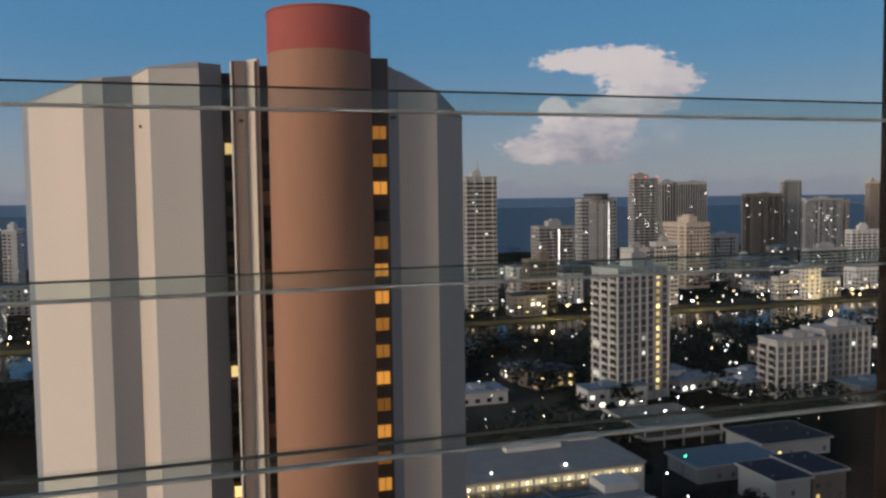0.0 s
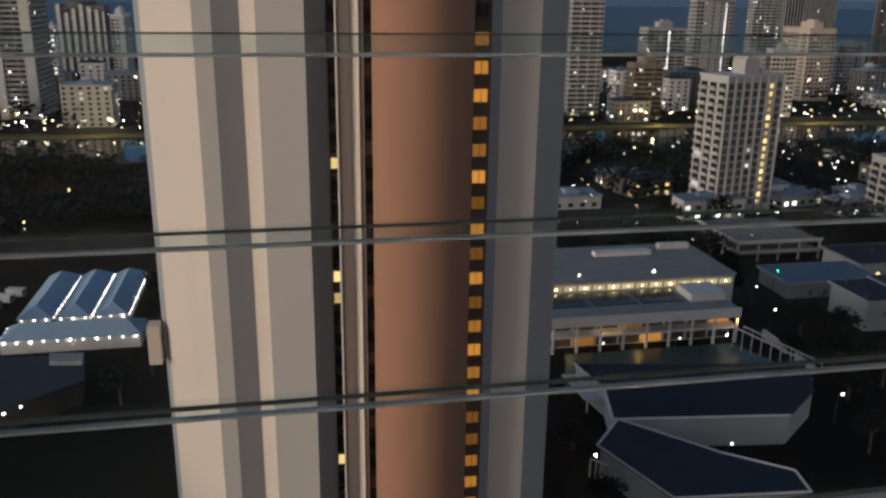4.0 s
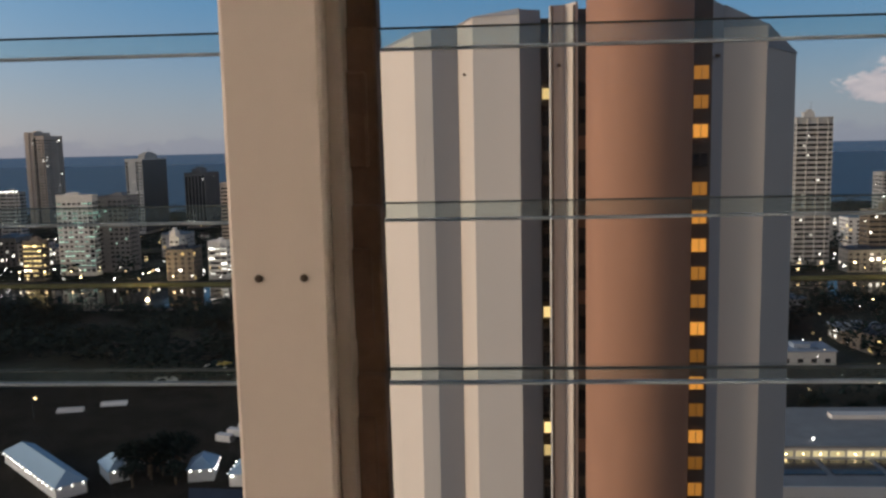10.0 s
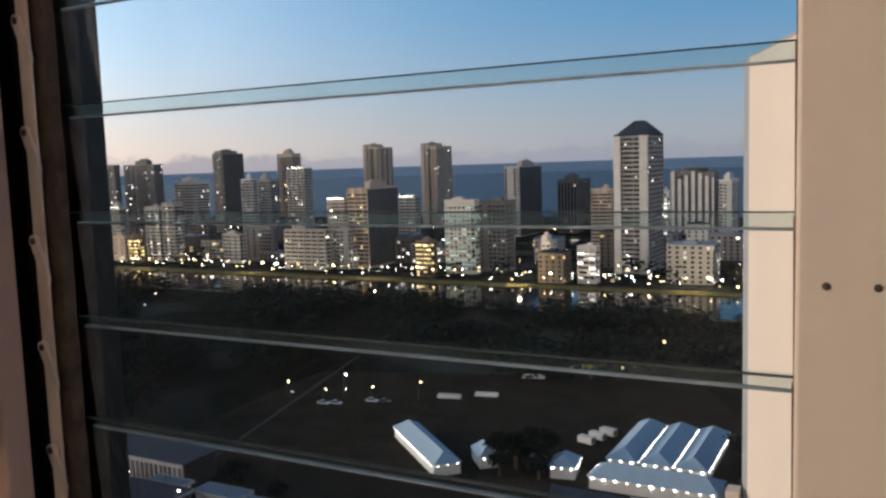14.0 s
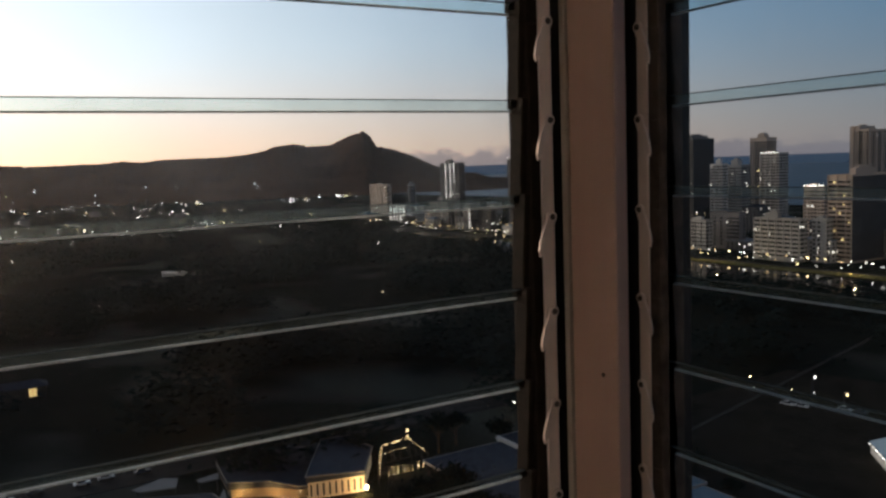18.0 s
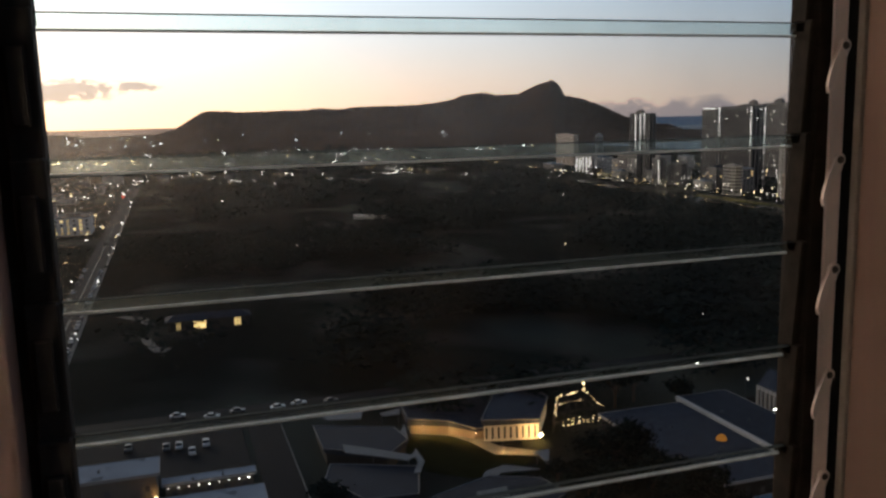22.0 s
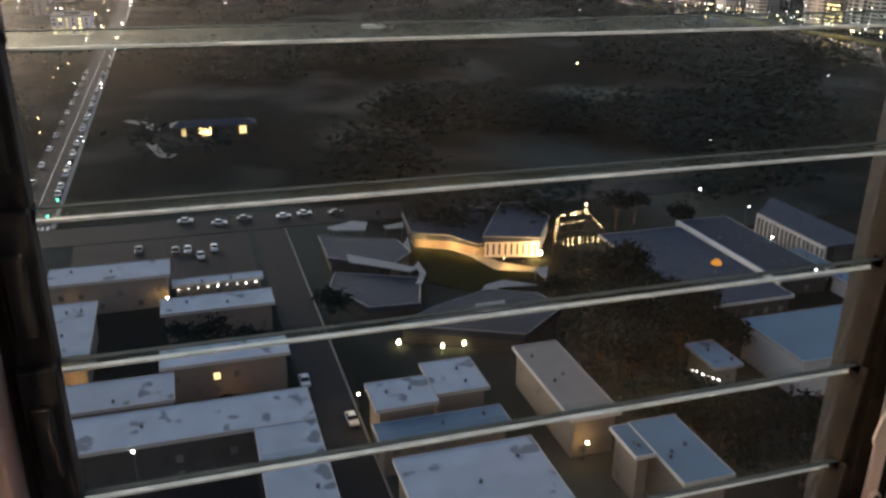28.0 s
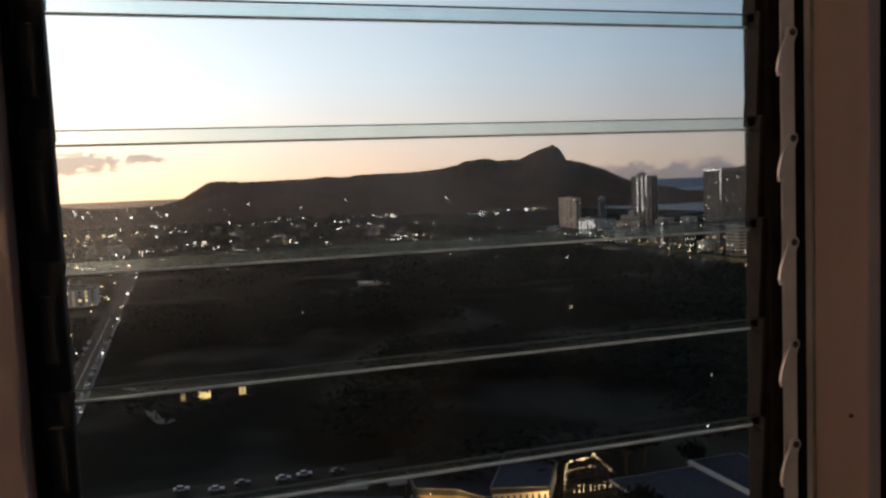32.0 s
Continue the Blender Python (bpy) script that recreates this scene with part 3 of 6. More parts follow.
def lever_mesh():
    """A leaf-shaped operating lever, its pivot at the origin, hanging down along -z and swinging to +x; flat in y."""
    outer, inner = [(0.0042, 0.0015), (0.0072, -0.006), (0.0110, -0.014), (0.0138, -0.023), (0.0152, -0.031)], [(-0.0042, -0.0005), (-0.0022, -0.008), (0.0015, -0.016), (0.0062, -0.024), (0.0105, -0.031)]
    g = Geo()
    for y in (-0.0014, 0.0014):
        g.v += [(x, y, z) for o, i in zip(outer, inner) for x, z in (o, i)] + [(0.0138, y, -0.0365)]
    m = 11
    for k in range(4):
        a = 2 * k
        g.f += [(a, a + 1, a + 3, a + 2), (m + a, m + a + 2, m + a + 3, m + a + 1), (a, a + 2, m + a + 2, m + a), (a + 1, m + a + 1, m + a + 3, a + 3)]
    g.f += [(8, 9, 10), (m + 9, m + 8, m + 10), (8, 10, m + 10, m + 8), (10, 9, m + 9, m + 10)]
    ring = [(0.0052 * math.cos(j * math.pi / 7), 0.0052 * math.sin(j * math.pi / 7)) for j in range(14)]
    g.add([(x, y, z) for y in (-0.0016, 0.0016) for x, z in ring], [(j, (j + 1) % 14, 14 + (j + 1) % 14, 14 + j) for j in range(14)] + [tuple(range(14)), tuple(range(27, 13, -1))])
    return g.mesh("lever", M["alu"])


LEVER = lever_mesh()
RIVET = Geo()
for z0, z1, r0, r1 in ((0, 0.0012, 0.0032, 0.0028), (0.0012, 0.002, 0.0022, 0.0012)):
    RIVET.cone(0, 0, z0, z1, r0, r1, 10)
RIVET = RIVET.mesh("rivet", M["screw"])


def jamb(label, base, turn, flip, bright=True, gap_fill=0.046, paint="bronze", lip=-0.002):
    """A jamb of a louvred window. In its own axes x runs along the wall away from the glass, y into the room, z up.
    base is where the glass ends; turn in degrees; flip mirrors it."""
    t = thing("louvre_jamb", 0, 0, 0, label, "window frame", "louvre jambs")
    m = pose(base[0], base[1], 0, 0, 0, turn) @ Matrix.Diagonal((flip, 1, 1, 1))
    part("channel", bevelled(Geo().box(0.006, 0.032, -0.020, 0.004, ZB, ZT), 0.0015), M[paint], t, "dark oxidised channel", m=m)
    # black strip fills the gap between jamb and post
    part("gap_fill", Geo().box(0.0322, gap_fill, -0.024, 0.008, ZB, ZT), M["black"], t, "black strip closing the gap beside the jamb", m=m)
    if bright:
        part("slide_bar", bevelled(Geo().box(0.010, 0.0235, 0.0225, 0.0255, ZB, ZT), 0.0008), M["alu"], t, "dull aluminium bar", m=m)
        part("rail", bevelled(Geo().box(0.004, 0.029, 0.004, 0.016, ZB, ZT), 0.001), M[paint], t, "dark rail", m=m)
    for k in range(LOW, HIGH):
        zk = ZL + k * PITCH
        c = Geo()
        mm = m @ pose(0, 0, zk, -4.3, 0, 0)
        c.box(lip, 0.018, -0.012, 0.007, 0.0, PITCH + LAP)
        c.box(0.003, 0.014, 0.007, 0.012, 0.030, 0.078)
        part("blade_clip", bevelled(c, 0.0012, 1), M[paint], t, m=mm)
        if bright:
            z = Z0 + 0.0645 + (k + 1) * PITCH
            lv = new("lever", LEVER)
            lv.parent = t
            lv.matrix_basis = m @ pose(0.0165, 0.0296, z, 0, 0, 0) @ Matrix.Diagonal((-1, 1, 1, 1))
            rv = new("rivet", RIVET)
            rv.parent = lv
            rv.matrix_basis = pose(0, 0.0014, 0, -90, 0, 0)
    return t


def post(label, name, x0, x1, y0, y1, m=None, holes=(), poly=None, paint="post"):
    t = thing(name, 0, 0, 0, label, "window post", "window posts")
    part("face", bevelled(Geo().prism(poly, ZB, ZT) if poly else Geo().box(x0, x1, y0, y1, ZB, ZT), 0.0022), M[paint], t, m=m)
    for hx, hz in holes:
        h = Geo().cone(0, 0, -0.0006, 0.0007, 0.0021, 0.0017, 14).cone(0, 0, 0.0007, 0.0010, 0.0010, 0.0004, 8)
        part("screw", h, M["screw"], t, "rusty screw head", m=(m or Matrix()) @ pose(hx, y0 - 0.0002, hz, 90, 0, 0))
    return t


# the post between the two north windows: face into the room at y 0.544
post("cream painted metal post with two rusty screws between louvres", "window_post", -0.033, 0.0160, 0.5440, 0.573,
     holes=((-0.0190, Z0 + 0.053), (0.0035, Z0 + 0.053)))
part("flange", bevelled(Geo().box(0.0163, 0.0240, 0.553, 0.573, ZB, ZT), 0.0012), M["post_edge"], bpy.data.objects["window_post"], "worn inner flange")
jamb("dark bronze jamb holding louvre ends beside the post", (0.0365, YN + 0.004), 180, 1, bright=False, gap_fill=0.034, paint="bronze_lamplit")
jamb("narrow bronze jamb holding louvre ends behind the post", (-0.0345, YN + 0.004), 180, -1, bright=False, gap_fill=0.034, paint="bronze_lamplit")
# the far end of the north window
post("cream painted metal post at the window's end", "window_post", 0.7145, 0.763, 0.544, 0.573)
jamb("dark bronze jamb holding louvre ends at the wall", (0.710, YN + 0.004), 180, -1, bright=False)
# the corner: a post set askew between two jambs with their levers
ang = math.degrees(math.atan2(0.492 - 0.4653, -0.5705 + 0.6179))
post("brown corner post between two louvred windows", "corner_post", 0.0, 0.0545, 0.0, 0.07, m=pose(-0.6179, 0.4653, 0, 0, 0, ang),
     holes=((0.030, Z0 - 0.087),), poly=[(0.0, 0.0), (0.0450, 0.0), (0.040, 0.05), (0.004, 0.05)], paint="corner_post")
part("lip", bevelled(Geo().box(-0.0062, -0.001, -0.004, 0.03, ZB, ZT), 0.0012), M["post_edge"], bpy.data.objects["corner_post"], "worn pale lip", m=pose(-0.6179, 0.4653, 0, 0, 0, ang))
jamb("bronze louvre jamb with aluminium bar and levers", (XW - 0.004, 0.4245), -90, -1, gap_fill=0.062)
jamb("bronze louvre jamb with aluminium levers, lamplit tone", (-0.5990, YN + 0.004), 180, 1, gap_fill=0.056, paint="bronze_pale", lip=0.006)
# the south end of the west window; warm light on its cream post is coloured in
post("metal post in a warm-lit brown, with a rusty screw", "window_post", -0.054, 0.0, 0.0, 0.09, m=pose(-0.6080, -0.1655, 0, 0, 0, 90), holes=((-0.020, Z0 + 0.02),), paint="corner_post")
jamb("dark bronze jamb holding the louvre ends", (XW - 0.004, -0.1405), -90, 1, bright=False, paint="jamb_grey")

# the ceiling lamp behind the camera lights the posts
lamp = thing("ceiling_lamp", 1.4, -1.9, CEIL_Z, "warm white glass bowl lamp under the ceiling", "ceiling lamp")
part("base", Geo().cone(0, 0, -0.03, 0, 0.10, 0.12, 24), M["alu"], lamp)
bowl = Geo()
for i in range(6):
    a0, a1 = math.pi / 2 * i / 6, math.pi / 2 * (i + 1) / 6
    bowl.cone(0, 0, -0.03 - 0.10 * math.sin(a0), -0.03 - 0.10 * math.sin(a1), 0.16 * math.cos(a0), max(0.002, 0.16 * math.cos(a1)), 24)
part("bowl", bowl, M["bulb"], lamp, smooth=True)

# the camera's own tower block under the room
own = thing("apartment_block", 3.0, -8.0, 0.0, "cream concrete apartment block under the room", "building")
part("wall", Geo().box(-3.70, 9.0, -9.0, 8.6, 0.0, FLOOR_Z - 0.2), M["concrete"], own)

# ---- ground, water, mountain ----
g = Geo()
xs = [-4600, -3000, -1800, -1200, -700, -300, 0, 300, 700, 1400, 2600, 4600]
ys = [-4600, -2500, -1200, -500, 0, 500, 1080]
n = len(xs)
g.v = [(x, y, -0.02) for y in ys for x in xs]
g.f = [(j * n + i, j * n + i + 1, (j + 1) * n + i + 1, (j + 1) * n + i) for j in range(len(ys) - 1) for i in range(n - 1)]
setting("ground", g, M["grass"], "dark grass and scrub under the dawn", "ground")
setting("water_sea", Geo().add([(-4700, 1080, -0.05), (4700, 1080, -0.05), (4700, 4700, -0.05), (-4700, 4700, -0.05)], [(0, 1, 2, 3)]), M["sea"], "open blue sea to the horizon", "sea")
setting("water_canal", Geo().add([(-930, 412, 0.02), (1200, 412, 0.02), (1200, 488, 0.02), (-930, 488, 0.02)], [(0, 1, 2, 3)]), M["canal"], "dark still canal with lamp reflections", "water")
setting("ground_verge", Geo().box(-700, 1200, 482, 488, -0.3, 0.6), M["verge"], "lamp-lit grass verge of the canal", "verge")
setting("kerb_canal_north", Geo().box(-700, 1200, 488, 490, -0.5, 1.1), M["verge"], "canal bank in lamplit verge colour", "kerb")
setting("kerb_canal_south", Geo().box(-930, 1200, 410, 412, -0.5, 0.5), M["pavement"], "low concrete canal bank", "kerb")
setting("road_canal", Geo().box(-1500, 1200, 491, 503, -0.1, 0.12), M["asphalt"], "road along the canal under street lamps", "road")

# crater ridge: height over the plain by bearing, in smooth steps
RIDGE = ((104, 55), (96.4, 50), (94.4, 37), (90.6, 41), (89.4, 59), (88.5, 94), (87.6, 129), (87.0, 133), (85.1, 126), (81.4, 128), (79.9, 135), (78.8, 129), (77.7, 137), (73.9, 140),
         (72.2, 150), (71.0, 162), (70.5, 176), (69.1, 185), (68.2, 172), (66.7, 177), (65.9, 201), (65.3, 217), (64.9, 223), (64.5, 232), (64.0, 207), (63.65, 164), (62.5, 148),
         (61.4, 123), (60.3, 88), (59.4, 63), (57.9, 37), (57.0, 36), (55.9, 11), (54, 3))


def ridge(b):
    for (b1, h1), (b0, h0) in zip(RIDGE, RIDGE[1:]):
        if b0 <= b <= b1:
            s = (b - b0) / (b1 - b0)
            return h0 + (h1 - h0) * s
    return 0.0


g = Geo()
NB, NR = 900, 26
for i in range(NB + 1):
    b = 104.0 - (104.0 - 53.5) * i / NB
    h = ridge(b)
    for j in range(NR + 1):
        s = j / NR
        r = 2350 + 1900 * s
        u = abs(r - 3620) / (1270 if r < 3620 else 640)
        prof = max(0.0, 1 - u) ** 1.25
        x, y = -r * math.sin(radians(b)), r * math.cos(radians(b))
        nn = noise.fractal(Vector((x, y, 0)) * 0.004, 1.0, 2.0, 5)
        gully = noise.noise(Vector((b * 1.6 + 3.0 * s, s * 5.0, 3.0)))
        z = h * prof * (1 + (0.22 * nn + 0.08 * gully) * min(1.0, 3 * u)) + (min(1.0, h / 60) * (2.0 * noise.noise(Vector((b * 3.2, 0, 9))) + 4.0 * noise.noise(Vector((b * 7.5, 0, 4))) + 2.6 * noise.noise(Vector((b * 19.0, 0, 5)))) * max(0.0, 1 - 3 * u))
        g.v.append((x, y, max(-0.5, z) - 0.3))
for i in range(NB):
    for j in range(NR):
        a = i * (NR + 1) + j
        g.f.append((a, a + 1, a + NR + 2, a + NR + 1))
setting("backdrop_mountain", g, M["rock"], "dark volcanic crater ridge against the sunrise", "mountain")

# ---- the neighbouring tower ----
tower = thing("residential_tower", 14.0, 82.0, 0.0, "tall cream concrete tower with a round brown stair shaft", "tower")
TI = Matrix.Translation((-14.0, -82.0, 0.0))
ROOF = 93.1


def tpart(name, geo, material, label="", smooth=False, parent=None):
    return part(name, geo, material, parent or tower, label, smooth, m=TI if parent is None else None)


# plan of the pleated front: x, y, height of the parapet, concrete tone of the panel that starts here
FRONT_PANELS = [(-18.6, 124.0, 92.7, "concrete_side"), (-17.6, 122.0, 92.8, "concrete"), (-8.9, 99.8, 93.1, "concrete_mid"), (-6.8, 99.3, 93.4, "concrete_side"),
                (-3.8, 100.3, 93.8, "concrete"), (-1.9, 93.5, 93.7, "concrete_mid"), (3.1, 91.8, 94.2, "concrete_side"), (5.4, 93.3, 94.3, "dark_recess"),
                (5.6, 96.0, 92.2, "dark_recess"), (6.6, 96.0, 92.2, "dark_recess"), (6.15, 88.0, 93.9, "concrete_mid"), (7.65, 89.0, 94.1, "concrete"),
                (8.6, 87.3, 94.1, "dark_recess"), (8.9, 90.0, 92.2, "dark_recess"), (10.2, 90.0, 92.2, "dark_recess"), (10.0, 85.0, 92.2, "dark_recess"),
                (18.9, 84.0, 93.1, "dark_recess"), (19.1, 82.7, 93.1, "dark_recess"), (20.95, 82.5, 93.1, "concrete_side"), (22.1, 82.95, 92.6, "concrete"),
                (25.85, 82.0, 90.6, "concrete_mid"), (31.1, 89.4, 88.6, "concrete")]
FRONT = [(x, y) for x, y, _, _ in FRONT_PANELS]


def inset(poly, d):
    cx, cy = 12.0, 110.0
    return [(cx + (x - cx) * (1 - d), cy + (y - cy) * (1 - d)) for x, y in poly]


core = Geo().prism(inset(FRONT, 0.004) + [(38.0, 130.0), (-18.0, 140.0)], 0.0, 88.0)
tpart("core", core, M["concrete_side"], "inner mass of the tower")
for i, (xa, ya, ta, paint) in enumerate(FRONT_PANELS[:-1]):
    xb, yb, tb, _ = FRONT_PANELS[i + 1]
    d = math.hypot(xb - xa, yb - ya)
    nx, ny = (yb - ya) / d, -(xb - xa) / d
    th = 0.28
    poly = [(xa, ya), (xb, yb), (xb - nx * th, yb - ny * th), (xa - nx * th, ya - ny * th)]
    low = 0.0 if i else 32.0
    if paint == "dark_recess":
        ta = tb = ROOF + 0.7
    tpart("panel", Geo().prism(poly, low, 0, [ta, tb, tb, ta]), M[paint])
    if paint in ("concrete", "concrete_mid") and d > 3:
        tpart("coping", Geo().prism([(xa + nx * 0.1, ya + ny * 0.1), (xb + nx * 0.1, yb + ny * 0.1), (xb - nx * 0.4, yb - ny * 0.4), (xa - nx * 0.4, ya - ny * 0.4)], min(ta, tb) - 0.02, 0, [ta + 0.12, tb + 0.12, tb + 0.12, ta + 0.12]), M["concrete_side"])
# round shaft: brown below, red drum above
shaft = Geo()
NS = 72
for z in [2.75 * i for i in range(34)] + [ROOF + 0.5]:
    shaft.v += [(14.0 + 4.93 * math.cos(2 * math.pi * i / NS), 81.8 + 4.93 * math.sin(2 * math.pi * i / NS), z) for i in range(NS)]
shaft.f = [(k * NS + i, k * NS + (i + 1) % NS, (k + 1) * NS + (i + 1) % NS, (k + 1) * NS + i) for k in range(34) for i in range(NS)]
tpart("stair_shaft", shaft, M["brown_brick"], "round brown clad stair shaft", True)
drum = Geo()
for z in (ROOF + 0.5, 97.35):
    drum.v += [(14.0 + 4.95 * math.cos(2 * math.pi * i / NS), 81.8 + 4.95 * math.sin(2 * math.pi * i / NS), z) for i in range(NS)]
drum.f = [(i, (i + 1) % NS, NS + (i + 1) % NS, NS + i) for i in range(NS)]
drum.cone(14.0, 81.8, 97.35, 97.6, 5.02, 4.9, 64).rod((14.6, 81.0, 97.4), (14.6, 81.0, 98.3), 0.05)
tpart("drum", drum, M["red_paint"], "red painted drum over the roof")
for o in tower.children:
    if o.name.startswith(("stair_shaft", "drum")):
        for p in o.data.polygons:
            p.use_smooth = abs(p.normal.z) < 0.5
# the column of stair windows beside the shaft
for i in range(31):
    z = 86.45 - 2.75 * i
    if z < 2:
        break
    w = tpart("stair_window", Geo().box(19.30, 20.62, 82.36, 82.55, z - 0.62, z + 0.62), M["window_dark"] if i in (3, 27) else M["win_orange"], "window lit orange from the stairwell")
    part("mullion", Geo().box(19.93, 19.98, 82.33, 82.42, z - 0.62, z + 0.62), M["dark_recess"], w)
# lit and dark windows down the slot, kitchen screens down the brown slot
for i in range(33):
    z = 88.6 - 2.75 * i
    lit = {1: "win_yellow", 15: "win_yellow", 16: "win_yellow", 10: "win_yellow", 24: "win_yellow"}.get(i)
    if i == 0:
        continue
    if lit:
        tpart("slot_window", Geo().box(5.75, 6.50, 95.70, 95.95, z - 2.05 + 1.15, z + 0.3), M[lit], "lit window in the slot")
    else:
        tpart("slot_window", Geo().box(5.72, 6.52, 95.80, 95.97, z - 1.1, z + 0.5), M["window_dark"], "dark window in the slot")
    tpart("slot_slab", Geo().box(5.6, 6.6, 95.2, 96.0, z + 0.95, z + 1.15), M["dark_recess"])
    tpart("screen", Geo().box(9.0, 10.1, 89.80, 89.95, z - 1.0, z + 0.45), M["window_dark"] if i % 3 else M["brown_brick"], "louvred service opening")
for x, y in ((-2.9, 97.0), (7.0, 88.3), (21.4, 82.45)):
    tpart("vent", Geo().box(x - 0.2, x + 0.2, y - 0.25, y + 0.1, ROOF - 5.3, ROOF - 5.0), M["dark_recess"])
# ledge at the foot of the side fin
tpart("ledge", Geo().box(-20.4, -18.6, 120.6, 123.4, 26.0, 32.0), M["concrete"])

# ---- high-rises over the canal ----
WALLS = {"white": "wall_white", "grey": "wall_grey", "dark": "wall_dark", "tan": "wall_tan", "cream": "wall_cream"}


FAR_GLOW = {"win_white": "far_white", "win_yellow": "far_yellow", "win_green": "far_green"}


def high_rise(x0, x1, y0, y1, h, wall, style, label, lit=0.06, lit_kind="win_white", crown="box", floor_h=3.1, bay=3.3, seed=1):
    """A tower with storeys: style bands (balcony slabs and ribbons of glass), grid (window columns), fins (upright strips) or white_fins."""
    r = random.Random(seed)
    t = thing("high_rise", (x0 + x1) / 2, y0, 0, label, "high-rise", "high-rises of the skyline")
    hw, dp = (x1 - x0) / 2, y1 - y0
    part("wall", Geo().box(-hw, hw, 0, dp, 0, h), M[WALLS[wall]], t)
    top = M["roof_dark"] if crown == "pyramid" else M[WALLS[wall]]
    part("parapet", Geo().box(-hw - 0.2, hw + 0.2, -0.2, 0.3, h, h + 1.0).box(-hw - 0.2, hw + 0.2, dp - 0.3, dp + 0.2, h, h + 1.0)
         .box(-hw - 0.2, -hw + 0.3, 0.3, dp - 0.3, h, h + 1.0).box(hw - 0.3, hw + 0.2, 0.3, dp - 0.3, h, h + 1.0), top, t)
    if crown in ("box", "none"):
        c, w = r.uniform(-0.3, 0.3) * hw, hw * r.uniform(0.25, 0.45)
        hh = r.uniform(3.5, 6.0) if crown == "box" else r.uniform(1.8, 2.6)
        part("roof_house", Geo().box(c - w, c + w, dp * 0.25, dp * 0.75, h, h + hh).box(c - w * 0.4, c + w * 0.7, dp * 0.35, dp * 0.65, h + hh, h + hh * 1.35), top, t)
        if crown == "box":
            part("mast", Geo().rod((c + w * 0.5, dp * 0.5, h + hh), (c + w * 0.5, dp * 0.5, h + hh + r.uniform(3, 7)), 0.18, 5), M["pole"], t)
    elif crown == "ring":
        part("roof_house", Geo().cone(0, dp / 2, h, h + 4.0, hw * 0.62, hw * 0.62, 20).cone(0, dp / 2, h + 4.0, h + 5.5, hw * 0.8, hw * 0.55, 20), M["wall_dark"], t)
    elif crown == "step":
        part("roof_house", Geo().box(-hw, hw * 0.25, dp * 0.1, dp * 0.9, h, h + 4.5).box(-hw * 0.6, -hw * 0.1, dp * 0.3, dp * 0.7, h + 4.5, h + 6.5), top, t)
    elif crown == "twin":
        part("roof_house", Geo().box(-hw, -hw * 0.06, 0.3, dp * 0.9, h, h + 5.0).box(-hw * 0.7, -hw * 0.35, dp * 0.3, dp * 0.6, h + 5.0, h + 6.6), top, t)
        # strip stands proud; the shade between the slabs is put into its colour
        part("shade_strip", Geo().box(-hw * 0.06, hw * 0.14, -0.35, 0.1, 0, h - 0.4), M["wall_black"], t, "dark strip for the shade between two slabs")
        part("slab_front", Geo().box(-hw * 0.98, -hw * 0.56, -1.1, 0.05, 0, h + 4.6), M[WALLS[wall]], t, "plain wall strip")
    elif crown == "pyramid":
        part("pyramid", Geo().add([(-hw * 0.9, 0.5, h + 1.0), (hw * 1.1, 0.5, h + 1.0), (hw * 1.1, dp - 1, h + 1.0), (-hw * 0.9, dp - 1, h + 1.0),
                                   (-hw * 0.15, dp * 0.4, h + 10.5), (hw * 0.35, dp * 0.4, h + 10.5), (hw * 0.35, dp * 0.6, h + 10.5), (-hw * 0.15, dp * 0.6, h + 10.5)],
                                  [(0, 1, 5, 4), (1, 2, 6, 5), (2, 3, 7, 6), (3, 0, 4, 7), (4, 5, 6, 7), (3, 2, 1, 0)]), M["roof_dark"], t, "dark pyramid roof")
        for a, b in ((0.0, 0.2), (0.76, 1.0)):
            part("pier", Geo().box(-hw + 2 * hw * a, -hw + 2 * hw * b, -1.7, 0.0, 0, h), M["wall_white"], t, "pale upright pier")
    dark, lamps, slab = Geo(), Geo(), Geo()
    side_x, sgn = (-hw, -1) if x0 > 0 else (hw, 1)

    def put(g, face, u0, u1, o, z0, z1):
        if face == "front":
            g.box(-hw + u0, -hw + u1, -o, 0.04, z0, z1)
        else:
            g.box(*sorted((side_x - sgn * 0.04, side_x + sgn * o)), u0, u1, z0, z1)

    nf = int((h - 2.5) / floor_h)
    rows = r.random() < 0.5
    for face, width in (("front", 2 * hw), ("side", dp)):
        share = lit if face == "front" else lit * 0.5
        n = max(2, round(width / bay))
        kinds = [r.random() for _ in range(n)]
        step = width / n
        if style in ("fins", "white_fins"):
            for i in range(n):
                put(dark, face, (i + 0.22) * step, (i + 0.80) * step, 0.06, 2.0, h - 1.2 - 2.5 * kinds[i])
            for i in range(n + 1):
                if style == "white_fins" and (i % 2 == 0 or face == "side"):
                    continue
                w, o = (1.6, 2.2) if style == "white_fins" else (0.35, 0.6)
                put(slab, face, max(0, i * step - w), min(width, i * step + w), o, 0, h + (r.uniform(-7, 2) if style == "white_fins" else 0.6))
